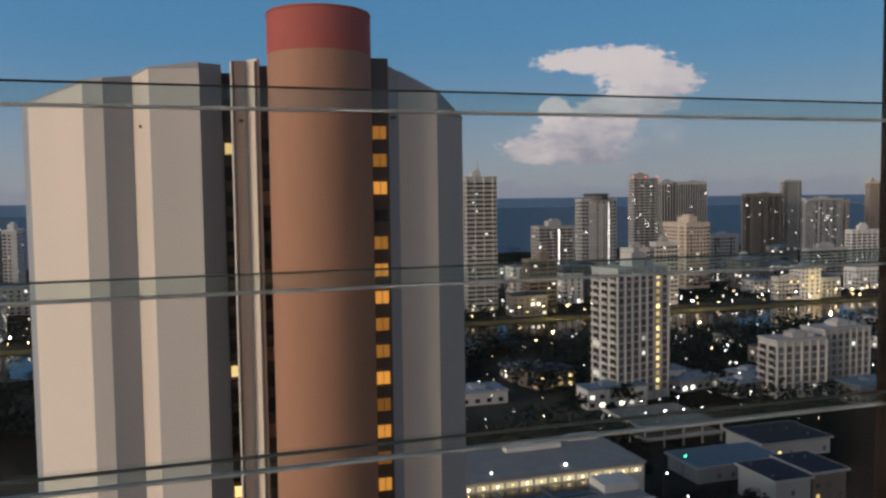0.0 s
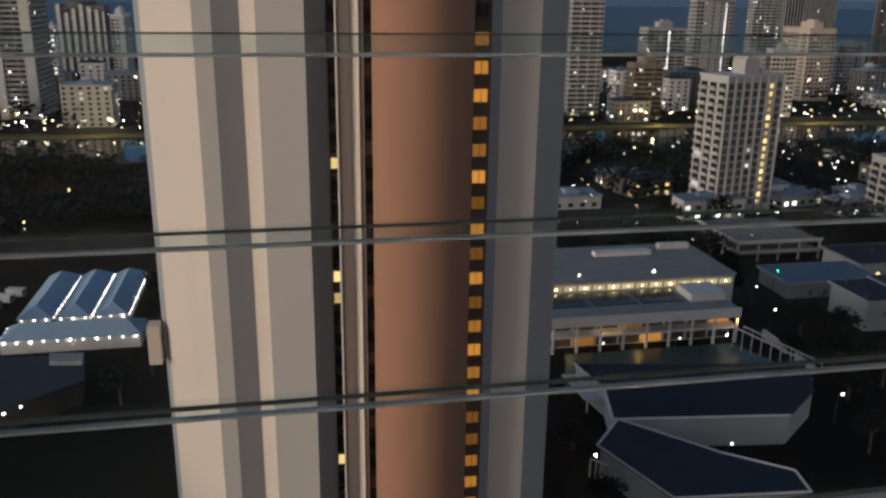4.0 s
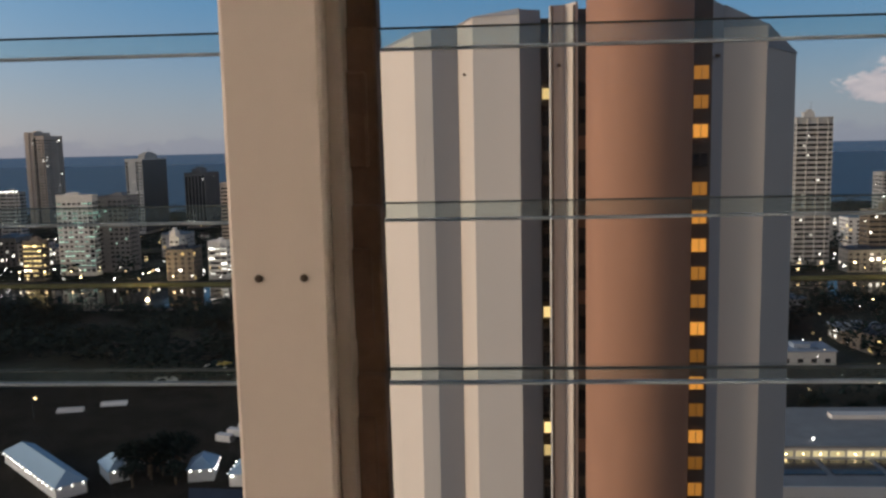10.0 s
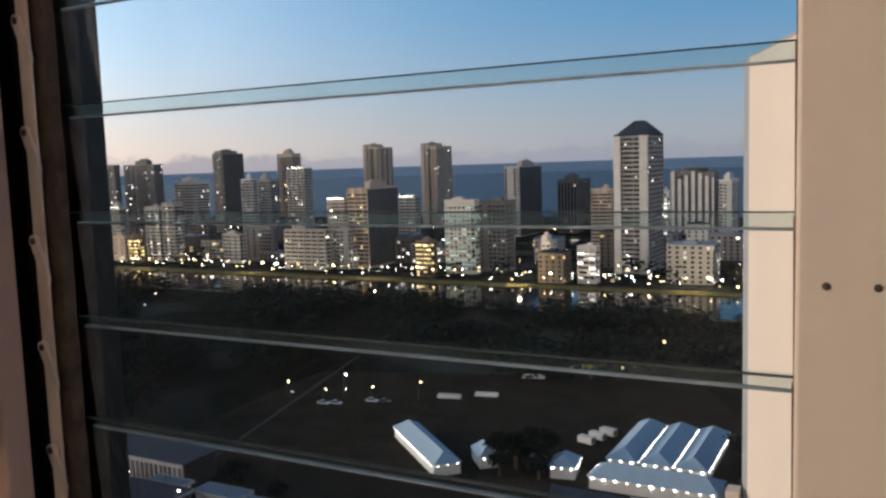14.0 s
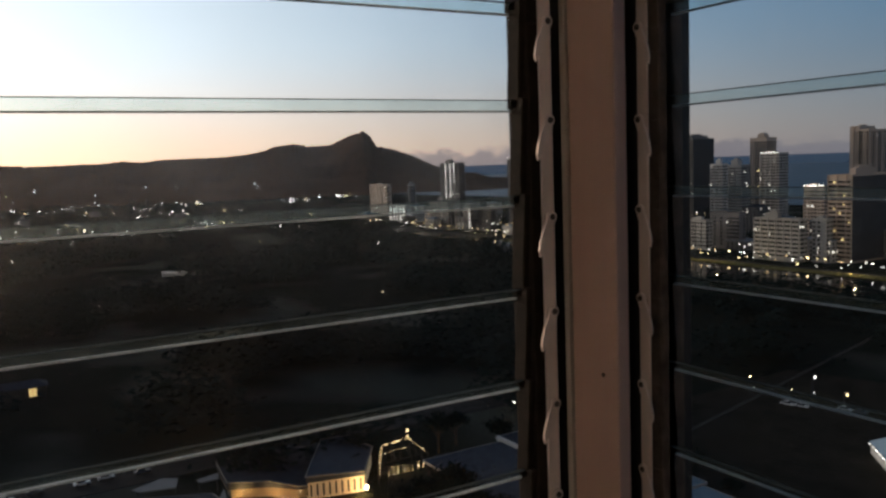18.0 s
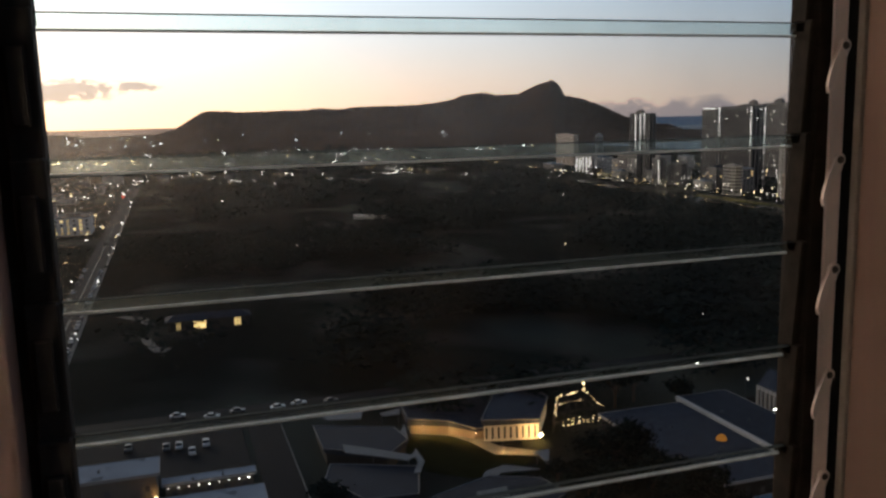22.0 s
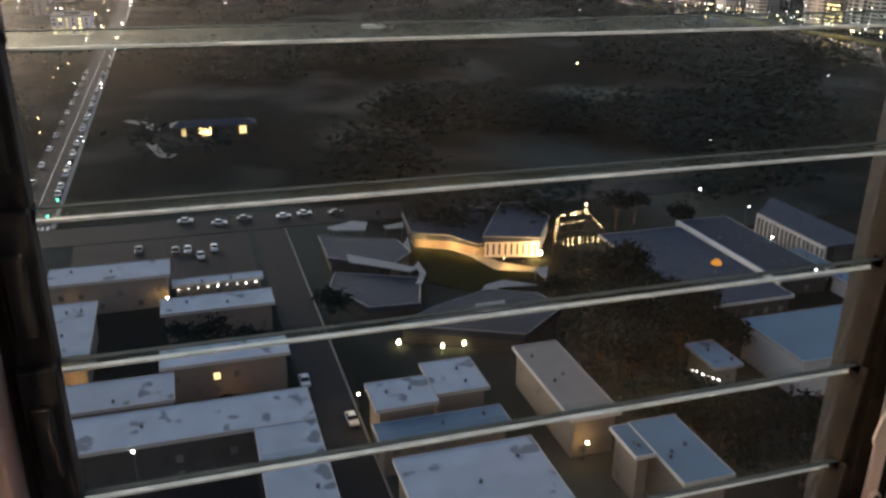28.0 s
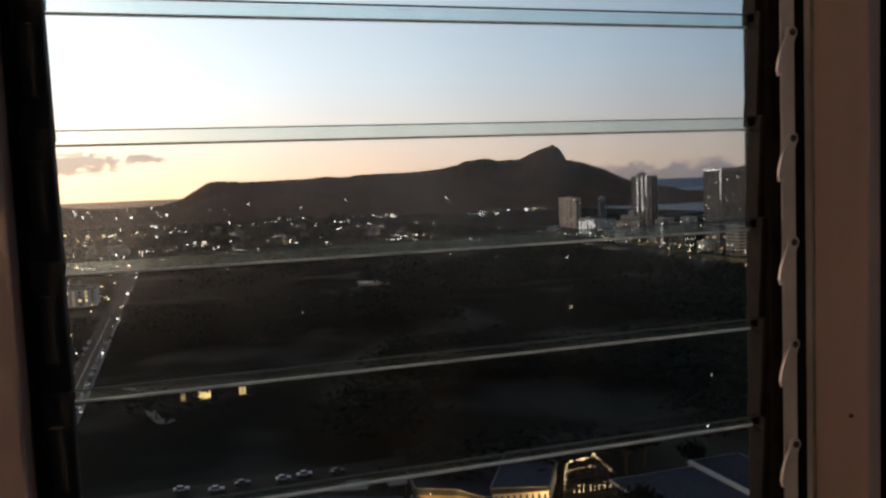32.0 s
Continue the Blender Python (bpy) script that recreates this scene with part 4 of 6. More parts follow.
        for f in range(nf):
            z = 2.4 + f * floor_h
            if style == "bands":
                put(dark, face, 0.5, width - 0.5, 0.06, z + 0.95, z + 2.35)
                put(slab, face, 0.0 if face == "front" else 0.4, width - 0.1, 1.0 if face == "front" else 0.5, z - 0.15, z + 0.8)
            for i in range(n):
                a, b = i * step, (i + 1) * step
                if style == "grid":
                    if kinds[i] < 0.5:
                        put(dark, face, a + 0.22 * step, b - 0.22 * step, 0.06, z + 0.7, z + 2.1)
                    elif kinds[i] < 0.85:
                        put(dark, face, a + 0.12 * step, b - 0.12 * step, 0.06, z + (0.25 if rows else 0.8), z + 2.45)
                if lit > 0.8 and lit_kind == "win_white" and i % 3 != 1:
                    continue
                if r.random() < share * (0.8 if style != "bands" else 1.0):
                    c = r.uniform(a + 0.1 * step, a + 0.4 * step)
                    full = lit > 0.4
                    trim = 0.30 if lit > 0.8 and lit_kind == "win_white" else 0.08
                    put(lamps, face, a + trim * step if full else c, b - trim * step if full else c + r.uniform(0.9, 1.7), 0.12, z + 0.95, z + (1.75 if full else r.uniform(1.7, 2.2)))
        if style == "bands":
            for i in range(0, n + 1, 2):
                put(slab, face, max(0, i * step - 0.16), min(width, i * step + 0.16), 1.05 if face == "front" else 0.55, 0, h)
    # added dark panel: shade of the side turned from the sunrise, as colour
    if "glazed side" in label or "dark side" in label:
        part("shade_panel", Geo().box(hw - 0.02, hw + 0.62, 0.3, dp - 0.5, 1.0, h - 0.3), M["shade_side"], t, "dark side panel, shade in its colour")
    if "lit roof" in label or "lit crown" in label:
        edge = Geo()
        for i in range(7):
            edge.gem(-hw + (i + 0.5) * 2 * hw / 7, -0.6, h + 1.3, r.uniform(0.45, 0.8))
        tagged(part("roof_lamps", edge, M["lamp_white"], t, "white lamps along the roof edge"), kind="stuff")
    if "red roof" in label:
        for x in (-hw, 0, hw * 0.9):
            part("roof_lamp", Geo().gem(x, -0.5, h + 1.5, 0.6), M["lamp_red"], t, "red warning lamp")
    if dark.v:
        tagged(part("window", dark, M["window_dark"], t, "rows of dark windows"), kind="stuff")
    if lamps.v:
        tagged(part("lit_window", lamps, M[FAR_GLOW[lit_kind]], t, "lit windows here and there"), kind="stuff")
    if slab.v:
        tagged(part("balcony" if style == "bands" else "fin", slab, M["wall_white" if style == "white_fins" else WALLS[wall]], t), kind="stuff")
    return t


SKY = [
    (-805.0, -774.7, 620, 628, 85.7, "dark", "bands", "grey hotel tower with white lit balconies", 0.3, "win_white", "box"),
    (-868.0, -816.4, 700, 708, 87.8, "dark", "grid", "broad dark slab hotel beyond the canal", 0.09, "win_white", "box"),
    (-743.7, -698.4, 650, 662.9, 86.2, "dark", "grid", "dark brown slab block with stepped roof", 0.09, "win_white", "box"),
    (-588.2, -572.8, 535, 543, 47.5, "grey", "bands", "white block with brightly lit gallery floors", 0.85, "win_white", "none"),
    (-568.6, -554.9, 536, 547.4, 51.2, "grey", "bands", "narrow white block with brightly lit galleries", 0.85, "win_white", "none"),
    (-699.0, -668.3, 680, 699.9, 66.8, "white", "bands", "pale apartment tower with balconies", 0.1, "win_white", "box"),
    (-755.7, -738.4, 800, 837.4, 97.8, "dark", "grid", "tan tower with a dark side", 0.1, "win_white", "step"),
    (-613.0, -597.9, 690, 698, 67.9, "white", "bands", "slender pale tower with balconies", 0.1, "win_white", "box"),
    (-624.0, -600.0, 722, 736.0, 65.7, "grey", "grid", "grey stepped hotel block", 0.1, "win_white", "box"),
    (-693.8, -669.8, 850, 868.1, 95.4, "tan", "grid", "tan tower with roof house", 0.04, "win_yellow", "box"),
    (-606.8, -583.3, 760, 775.4, 77.2, "white", "bands", "white banded tower with lit crown", 0.08, "win_white", "none"),
    (-466.1, -446.0, 640, 648, 48.2, "tan", "grid", "low tan block with lit roof edge", 0.12, "win_white", "none"),
    (-373.6, -355.6, 540, 585.4, 60.8, "tan", "bands", "tan balcony tower with a dark glazed side", 0.1, "win_yellow", "box"),
    (-595.2, -572.4, 900, 933.9, 99.7, "tan", "grid", "brown twin tower by the sea", 0.03, "win_white", "twin"),
    (-511.1, -489.7, 900, 940.3, 98.2, "tan", "grid", "brown twin tower with flat roof", 0.03, "win_white", "twin"),
    (-283.3, -259.4, 530, 538, 51.9, "white", "grid", "hotel washed with pale green light", 0.7, "win_green", "none"),
    (-263.5, -242.5, 545, 561.3, 50.1, "dark", "grid", "dark glass block with green floors", 0.1, "win_green", "none"),
    (-356.0, -339.3, 800, 860.8, 72.0, "grey", "grid", "grey tower with broad dark side", 0.06, "win_white", "box"),
    (-316.6, -295.3, 850, 894.2, 56.1, "dark", "fins", "dark ribbed block by the sea", 0.07, "win_white", "box"),
    (-230.2, -212.2, 700, 711.9, 51.4, "tan", "bands", "low tan block with balconies", 0.11, "win_white", "box"),
    (-167.7, -144.6, 560, 600.4, 93.2, "grey", "bands", "pale tower with a dark pyramid roof", 0.11, "win_white", "pyramid"),
    (-197.8, -155.0, 850, 875.2, 61.0, "dark", "white_fins", "dark block with tall white fins", 0.06, "win_white", "ring"),
    (-141.7, -130.2, 800, 839.9, 54.1, "white", "grid", "plain pale slab block", 0.07, "win_white", "box"),
    (-176.5, -165.1, 508, 516.2, 23.1, "white", "bands", "small white apartment house with lit floors", 0.45, "win_white", "none"),
    (-295.2, -283.1, 508, 516, 24.7, "cream", "bands", "small block with yellow lit galleries", 0.85, "win_yellow", "none"),
    (-595.6, -584.9, 520, 528, 22.9, "cream", "bands", "small block with bright yellow galleries", 0.9, "win_yellow", "none"),
    (-630.0, -611.2, 530, 538, 21.6, "tan", "grid", "low brown block on the canal road", 0.05, "win_yellow", "none"),
    (-205.7, -199.3, 520, 528.5, 24.8, "white", "grid", "slim pale block with lit sign spire", 0.1, "win_white", "step"),
    (-420.6, -381.8, 520, 528.6, 30.4, "grey", "bands", "low white apartment block with balconies", 0.1, "win_white", "box"),
    (189.0, 211.3, 540, 548.3, 91.7, "grey", "bands", "pale tower with dark balcony bands", 0.08, "win_white", "box"),
    (314.5, 349.1, 700, 717.8, 50.0, "grey", "bands", "pale hotel with a lit stair column", 0.08, "win_white", "box"),
    (327.1, 359.9, 640, 652.6, 74.6, "grey", "grid", "grey tower with a round roof crown", 0.06, "win_white", "ring"),
    (470.4, 500.3, 800, 810.7, 95.6, "grey", "bands", "white tower with red roof lights", 0.12, "win_white", "step"),
    (536.8, 554.9, 850, 858, 92.5, "grey", "fins", "slim grey ribbed tower seen edge-on", 0.06, "win_white", "none"),
    (558.7, 597.2, 850, 858, 91.6, "grey", "fins", "broad grey ribbed tower by the sea", 0.06, "win_white", "none"),
    (402.0, 424.9, 600, 634.7, 54.1, "tan", "grid", "tan block with glazed top floor", 0.09, "win_white", "box"),
    (457.4, 483.6, 640, 648, 41.5, "grey", "grid", "plain grey concrete block", 0.07, "win_white", "none"),
    (300.0, 318.9, 520, 528, 40.8, "grey", "grid", "white block with small windows", 0.07, "win_white", "box"),
    (323.4, 341.9, 520, 528, 44.1, "grey", "grid", "white block with small dark windows", 0.07, "win_white", "box"),
    (690.2, 747.4, 900, 909.0, 76.4, "cream", "grid", "pale hotel with small dark windows", 0.06, "win_white", "none"),
    (789.8, 818.9, 950, 959.0, 94.1, "grey", "grid", "pale tower with a flat cap", 0.06, "win_white", "none"),
    (782.1, 842.3, 900, 908, 69.3, "grey", "grid", "grey hotel slab by the sea", 0.08, "win_white", "none"),
    (420.1, 445.3, 510, 518, 16.1, "grey", "grid", "low white block by the canal", 0.1, "win_yellow", "none"),
    (226.3, 246.7, 520, 531.6, 35.0, "cream", "bands", "small cream block by the canal", 0.1, "win_white", "box"),
    (-1284.3, -1219.2, 620, 628, 47.6, "tan", "grid", "pale slab hotel under the mountain", 0.06, "win_white", "none"),
    (-1058.7, -1011.8, 541, 549, 23.8, "grey", "grid", "long block with bright white windows", 0.75, "win_white", "none"),
    (-921.0, -876.3, 545, 553, 78.9, "dark", "fins", "dark tower with lit upright lines", 0.1, "win_white", "box"),
    (-906.9, -863.3, 520, 528, 32.4, "dark", "grid", "grey block before a dark tower", 0.08, "win_white", "box"),
    (-833.3, -816.9, 522, 530.1, 28.5, "dark", "grid", "low grey block with a lit stair", 0.08, "win_white", "none"),
    (-813.2, -788.9, 530, 538, 24.7, "dark", "bands", "low grey block with balconies", 0.09, "win_white", "none"),
    (-802.5, -775.4, 566, 574, 81.5, "dark", "bands", "broad grey slab tower with lit roof edge", 0.07, "win_white", "none"),
    (-761.3, -710.7, 560, 568, 83.7, "dark", "fins", "grey tower with a bright lit shaft", 0.12, "win_white", "none"),
    (-690.6, -673.2, 512, 520, 27.7, "grey", "bands", "white balcony block on the canal road", 0.1, "win_white", "none"),
    (-652.9, -632.7, 545, 553, 46.1, "grey", "grid", "grey block with lit roof sign", 0.11, "win_white", "box"),
    (-498.1, -467.7, 560, 568, 30.1, "dark", "grid", "dark block with a flat roof", 0.05, "win_white", "none"),
    (-614.6, -575.7, 600, 609.5, 30.5, "dark", "bands", "grey balcony block behind a lit corner", 0.06, "win_white", "box"),
    (-503.9, -485.1, 540, 548, 24.2, "grey", "grid", "low grey block by the canal road", 0.06, "win_white", "none"),
    (-379.1, -367.8, 530, 538, 30.5, "grey", "grid", "low grey block beside a tan tower", 0.05, "win_white", "none"),
    (-423.9, -406.8, 700, 710.9, 46.6, "grey", "bands", "low block with a lit roof edge", 0.06, "win_white", "none"),
    (-150.6, -146.4, 620, 628, 53.2, "white", "bands", "slim block with lit balconies", 0.5, "win_white", "none"),
    (-1183.8, -1176.3, 640, 648, 47.7, "grey", "fins", "thin grey tower under the mountain", 0.02, "win_white", "none"),
    (560.0, 605.6, 640, 648, 25.8, "grey", "bands", "pale apartment block among trees", 0.07, "win_white", "box"),
    (647.7, 683.5, 680, 688, 39.3, "white", "bands", "white apartment block with balconies", 0.06, "win_white", "box"),
    (935.7, 954.9, 950, 958, 91.5, "tan", "fins", "narrow brown tower by the sea", 0.03, "win_white", "box"),
    (864.7, 881.9, 930, 938, 65.4, "tan", "grid", "slim pinkish tower by the sea", 0.03, "win_white", "none"),
    (544.0, 559.7, 720, 728, 15.4, "white", "bands", "low hotel wing with bright lit floors", 0.6, "win_white", "none"),
]
for i, (x0, x1, y0, y1, h, wall, style, label, lit, kind, crown) in enumerate(SKY):
    high_rise(x0, x1, y0, y1, h, wall, style, label, lit if lit > 0.2 else lit * 0.8, kind, crown, seed=i + 3)

# ---- the slab block and its neighbours east of the school ----
def near_block(name, x, y, rz, w, d, h, label, cols, side_cols, floor_h=2.9, seed=5, stair=None):
    """A free-standing block whose windows and balconies are single parts."""
    r = random.Random(seed)
    t = thing(name, x, y, 0, label, "apartment block", "apartment blocks", rz)
    part("wall", Geo().box(0, w, 0, d, 0, h), M["wall_grey"], t)
    rf = Geo().box(-0.3, w + 0.3, -0.3, d + 0.3, h, h + 0.9)
    part("roof", rf, M["wall_grey"], t)
    part("roof_house", Geo().box(w * 0.40, w * 0.66, d * 0.25, d * 0.7, h, h + (6.2 if h > 40 else 3.0)).box(w * 0.46, w * 0.58, d * 0.3, d * 0.6, h + (6.2 if h > 40 else 3.0), h + (8.0 if h > 40 else 3.8)), M["wall_grey"], t)
    part("roof_house", Geo().box(w * 0.72, w * 0.86, d * 0.3, d * 0.8, h, h + 2.4), M["wall_grey"], t)
    nf = int((h - 3) / floor_h)
    pane_d = {}
    for f in range(nf):
        z = 3.2 + f * floor_h
        for i in range(cols):
            a, b = w * (i + 0.3) / cols, w * (i + 0.72) / cols
            if stair is not None and i == stair:
                part("lit_window", Geo().box(a, b, -0.10, 0.05, z + 0.2, z + 1.9), M["win_yellow"], t, "stair window lit yellow")
                continue
            key = (i, "f")
            if key not in pane_d:
                pane_d[key] = Geo().box(a - 0.25, b + 0.25, -0.06, 0.05, 0, 2.15).mesh("window", M["window_soft"])
            lit = r.random() < 0.02
            o = new("window", pane_d[key]) if not lit else part("lit_window", Geo().box(a, b, -0.07, 0.05, 0, 1.4), M["win_white"])
            o.parent, o.matrix_basis = t, pose(0, 0, z + 0.25)
        for i in range(side_cols):
            a, b = d * (i + 0.1) / side_cols, d * (i + 0.9) / side_cols
            bal = Geo().box(-1.1, 0.0, a, b, z - 0.1, z).box(-1.1, -1.0, a, b, z, z + 0.95)
            o = part("balcony", bal, M["wall_grey"], t)
            lit = r.random() < 0.07
            part("balcony_door", Geo().box(-0.07, 0.04, a + 0.2, b - 0.2, z, z + 2.4), M["win_white" if lit else "window_dark"], o)
    for i in range(cols + 1):
        part("pier", Geo().box(w * i / cols - 0.25, w * i / cols + 0.25, -0.55, 0.0, 0, h), M["wall_grey"], t)
    return t


near_block("slab_block", 157.5, 279.0, 13.5, 26.5, 14.5, 51.0, "pale slab apartment block with lit stair column", 7, 3, seed=5, stair=5)
near_block("apartment_block", 219.0, 266.0, -4, 22.0, 12.0, 22.0, "white apartment block with rows of small windows", 6, 2, seed=6)
near_block("apartment_block", 243.0, 268.0, 4, 24.0, 12.0, 24.5, "broad white apartment block with small windows", 7, 2, seed=9)
# open car deck with lamps before the slab block
deck = thing("car_deck", 150, 240, 0, "open two-storey concrete car deck under white lamps", "car deck")
for z in (3.0, 6.2):
    part("slab", Geo().box(-13, 16, -14, 14, z - 0.35, z), M["pavement"], deck)
    part("parapet", Geo().box(-13, 16, -14, -13.75, z, z + 0.95), M["wall_grey"], deck)
    part("parapet", Geo().box(-13, -12.75, -13.7, 14, z, z + 0.95), M["wall_grey"], deck)
for i in range(5):
    for j in range(4):
        part("column", Geo().box(-12.6 + i * 7, -12.1 + i * 7, -13.3 + j * 8.8, -12.8 + j * 8.8, 0, 6.0), M["wall_grey"], deck)
for i in range(4):
    for j in range(2):
        p = part("lamp_post", Geo().rod((-9 + i * 7, -8 + j * 14, 6.2), (-9 + i * 7, -8 + j * 14, 10.2), 0.09), M["pole"], deck)
        part("lamp_head", Geo().gem(-9 + i * 7, -8 + j * 14, 10.2, 0.30), M["lamp_white"], p)
    for z in (2.4, 5.6):
        part("soffit_lamp", Geo().box(-9.6 + i * 7, -8.4 + i * 7, -12.4, -12.1, z, z + 0.14), M["lamp_white"], deck, "white strip lamp under the slab")


# ---- houses, halls, tents ----
def house(x0, x1, y0, y1, h, roof, wall, label, lit=(), kind="house", group="houses of the quarter", over=0.7, vents=2, seed=0, tilt=0.0):
    """A flat-roofed house: walls, an overhanging roof, windows on all sides, roof vents. lit: faces with lit windows."""
    r = random.Random(seed + int(abs(x0) * 7 + abs(y0) * 13))
    t = thing("house" if kind == "house" else kind, (x0 + x1) / 2, (y0 + y1) / 2, 0, label, kind.replace("_", " "), group)
    w, d = (x1 - x0) / 2, (y1 - y0) / 2
    part("wall", Geo().box(-w + over, w - over, -d + over, d - over, 0, h - 0.25), M[wall], t)
    tops = [h + 0.2, h + 0.2 + tilt, h + 0.2 + tilt, h + 0.2]
    part("roof", Geo().prism([(-w, -d), (w, -d), (w, d), (-w, d)], h - 0.25, h + 0.2, tops), M[roof], t)
    part("roof_edge", Geo().box(-w - 0.06, -w + 0.05, -d - 0.06, d + 0.06, h - 0.4, h + 0.28).box(w - 0.05, w + 0.06, -d - 0.06, d + 0.06, h - 0.4, h + 0.28 + tilt)
         .box(-w, w, -d - 0.06, -d + 0.05, h - 0.4, h + 0.27).box(-w, w, d - 0.05, d + 0.06, h - 0.4, h + 0.27), M["wall_grey"], t, "pale roof edge")
    for i in range(vents):
        vx, vy = r.uniform(-w * 0.7, w * 0.7), r.uniform(-d * 0.7, d * 0.7)
        part("roof_vent", Geo().cone(vx, vy, h + 0.15, h + 0.75 + tilt * 0.5, 0.28, 0.22, 8), M["pole"], t)
    floors = max(1, int(h / 2.9))
    for face in ("e", "n", "s"):
        length = d if face == "e" else w
        cnt = max(1, min(6, int(length * 2 / 3.6)))
        for f in range(floors):
            z = 0.9 + 2.8 * f
            for i in range(cnt):
                c = -length + over + (i + 0.5) * 2 * (length - over) / cnt
                ww = 0.55
                if face == "e":
                    g2 = Geo().box(w - over - 0.04, w - over + 0.05, c - ww, c + ww, z, z + 1.3)
                elif face == "n":
                    g2 = Geo().box(c - ww, c + ww, d - over - 0.04, d - over + 0.05, z, z + 1.3)
                else:
                    g2 = Geo().box(c - ww, c + ww, -d + over - 0.05, -d + over + 0.04, z, z + 1.3)
                on = face in lit and r.random() < 0.07
                if on or r.random() < 0.45:
                    part("window", g2, M["win_yellow" if on else "window_soft"], t, "lit window" if on else "")
    return t


HOUSES = [
    (-187.5, -178.0, -31, -6, 7.6, "roof_white", "wall_cream", "long house with a pale flat roof", "e"),
    (-183.3, -179.9, -5.8, 14, 4.0, "roof_white", "wall_cream", "low carport with a pale roof", ""),
    (-167.6, -160.2, -8, 14.4, 6.4, "roof_white", "wall_cream", "long house with a pale flat roof", ""),
    (-168.2, -145.0, -29, -20, 7.4, "roof_white", "wall_cream", "house end-on with a stained pale roof", ""),
    (-143.2, -135.9, -8, 14.3, 7.4, "roof_white", "wall_cream", "long house with lit lower windows", "e"),
    (-134.0, -125.0, -32, -5.7, 7.4, "roof_white", "wall_cream", "long house with a stained pale roof", "e"),
    # near-black walls: shade on the court side is put into the colour
    (-122.0, -112.2, -34, 15.2, 8.0, "roof_white", "wall_black", "long low block with a patched pale roof", ""),
    (-112.1, -84.0, 5.8, 15.1, 7.98, "roof_white", "wall_cream", "wing with a stained pale roof", ""),
    (-124.7, -114.0, 35.2, 44.4, 7.8, "roof_white", "wall_cream", "house with a pale roof beside the lane", "e"),
    (-120.6, -112.0, 24.6, 35.0, 7.8, "roof_white", "wall_cream", "house with a pale roof and lit gable", "s"),
    (-110.3, -105.0, 23.6, 44.8, 6.5, "roof_blue", "wall_cream", "long low house with a blue roof", ""),
    (-97.2, -81.0, 23.6, 44.6, 9.0, "roof_white", "wall_cream", "broad house with a spotted pale roof", "e"),
    (-126.4, -101.2, 53.4, 62.0, 7.6, "roof_tan", "wall_cream", "long house with a tan roof", ""),
    (-96.8, -81.0, 60.6, 68.6, 8.6, "roof_blue", "wall_cream", "cream house with a blue flat roof", "s"),
    (-96.6, -88.5, 57.4, 60.5, 8.5, "roof_blue", "wall_cream", "wing of a cream house with lit stairs", "s"),
    (-124.0, -106.0, 100.5, 137, 8.0, "roof_blue", "wall_grey", "long hall with a blue roof and pale walls", ""),
    (-122.8, -113.0, 87.6, 93.6, 5.0, "roof_white", "wall_cream", "small pavilion with a pale roof and lamps", "e"),
    (-183, -137, 100, 124, 4.5, "roof_dark", "wall_black", "broad dark flat-roofed hall", ""),
    (-187, -145, 125.2, 141, 4.5, "roof_dark", "wall_black", "broad flat-roofed hall behind a parapet", ""),
    (134.0, 163.0, 194, 210, 4.6, "roof_blue", "wall_grey", "long hall with a blue metal roof", ""),
    (164.0, 190.0, 205, 224, 5.0, "roof_dark", "wall_grey", "hall with a dark roof", "s"),
    (140.0, 152.0, 170, 186, 8.0, "roof_dark", "wall_grey", "white house with tall piers", "s"),
    (153.0, 165.0, 172, 188, 8.0, "roof_dark", "wall_cream", "house with an orange lit door", "s"),
    (-162.0, -150.0, 140, 146, 4.0, "roof_blue", "wall_white", "small shed with a blue roof", ""),
    (-146.0, -132.0, 141, 147, 4.0, "roof_blue", "wall_white", "shed with a pale blue roof", ""),
]
for i, (x0, x1, y0, y1, h, roof, wall, label, lit) in enumerate(HOUSES):
    house(x0, x1, y0, y1, h, roof, wall, label, lit, vents=(3 if x1 - x0 > 14 else 2), seed=i)

# the parapet between the two flat halls, and its roof dome
wall_line = thing("parapet_wall", -164, 124.6, 0, "pale parapet wall between two flat roofs", "parapet")
part("wall", Geo().box(-21, 21, -0.35, 0.35, 0, 5.6), M["wall_white"], wall_line)
dome = thing("roof_dome", -157.3, 118, 4.7, "small roof dome glowing orange", "roof light")
part("shell", Geo().cone(0, 0, 0, 0.7, 1.3, 1.1, 14).cone(0, 0, 0.7, 1.25, 1.1, 0.4, 14), M["win_orange"], dome)
colon = thing("colonnaded_hall", -168, 147, 0, "dark-roofed hall behind a row of pale piers", "hall")
part("wall", Geo().box(-11, 12.6, 3.0, 12.0, 0, 6.6), M["wall_black"], colon)
part("roof", Geo().prism([(-13.5, 0.4), (13.2, 0.9), (13.4, 12.8), (-24, 12.6)], 6.6, 7.1), M["roof_dark"], colon)
part("beam", Geo().box(-13.4, 13.2, -0.2, 0.3, 6.0, 6.9), M["wall_grey"], colon)
for i in range(17):
    part("pier", Geo().box(-13.2 + i * 1.63, -12.75 + i * 1.63, -0.35, 0.25, 0, 6.0), M["wall_grey"], colon)


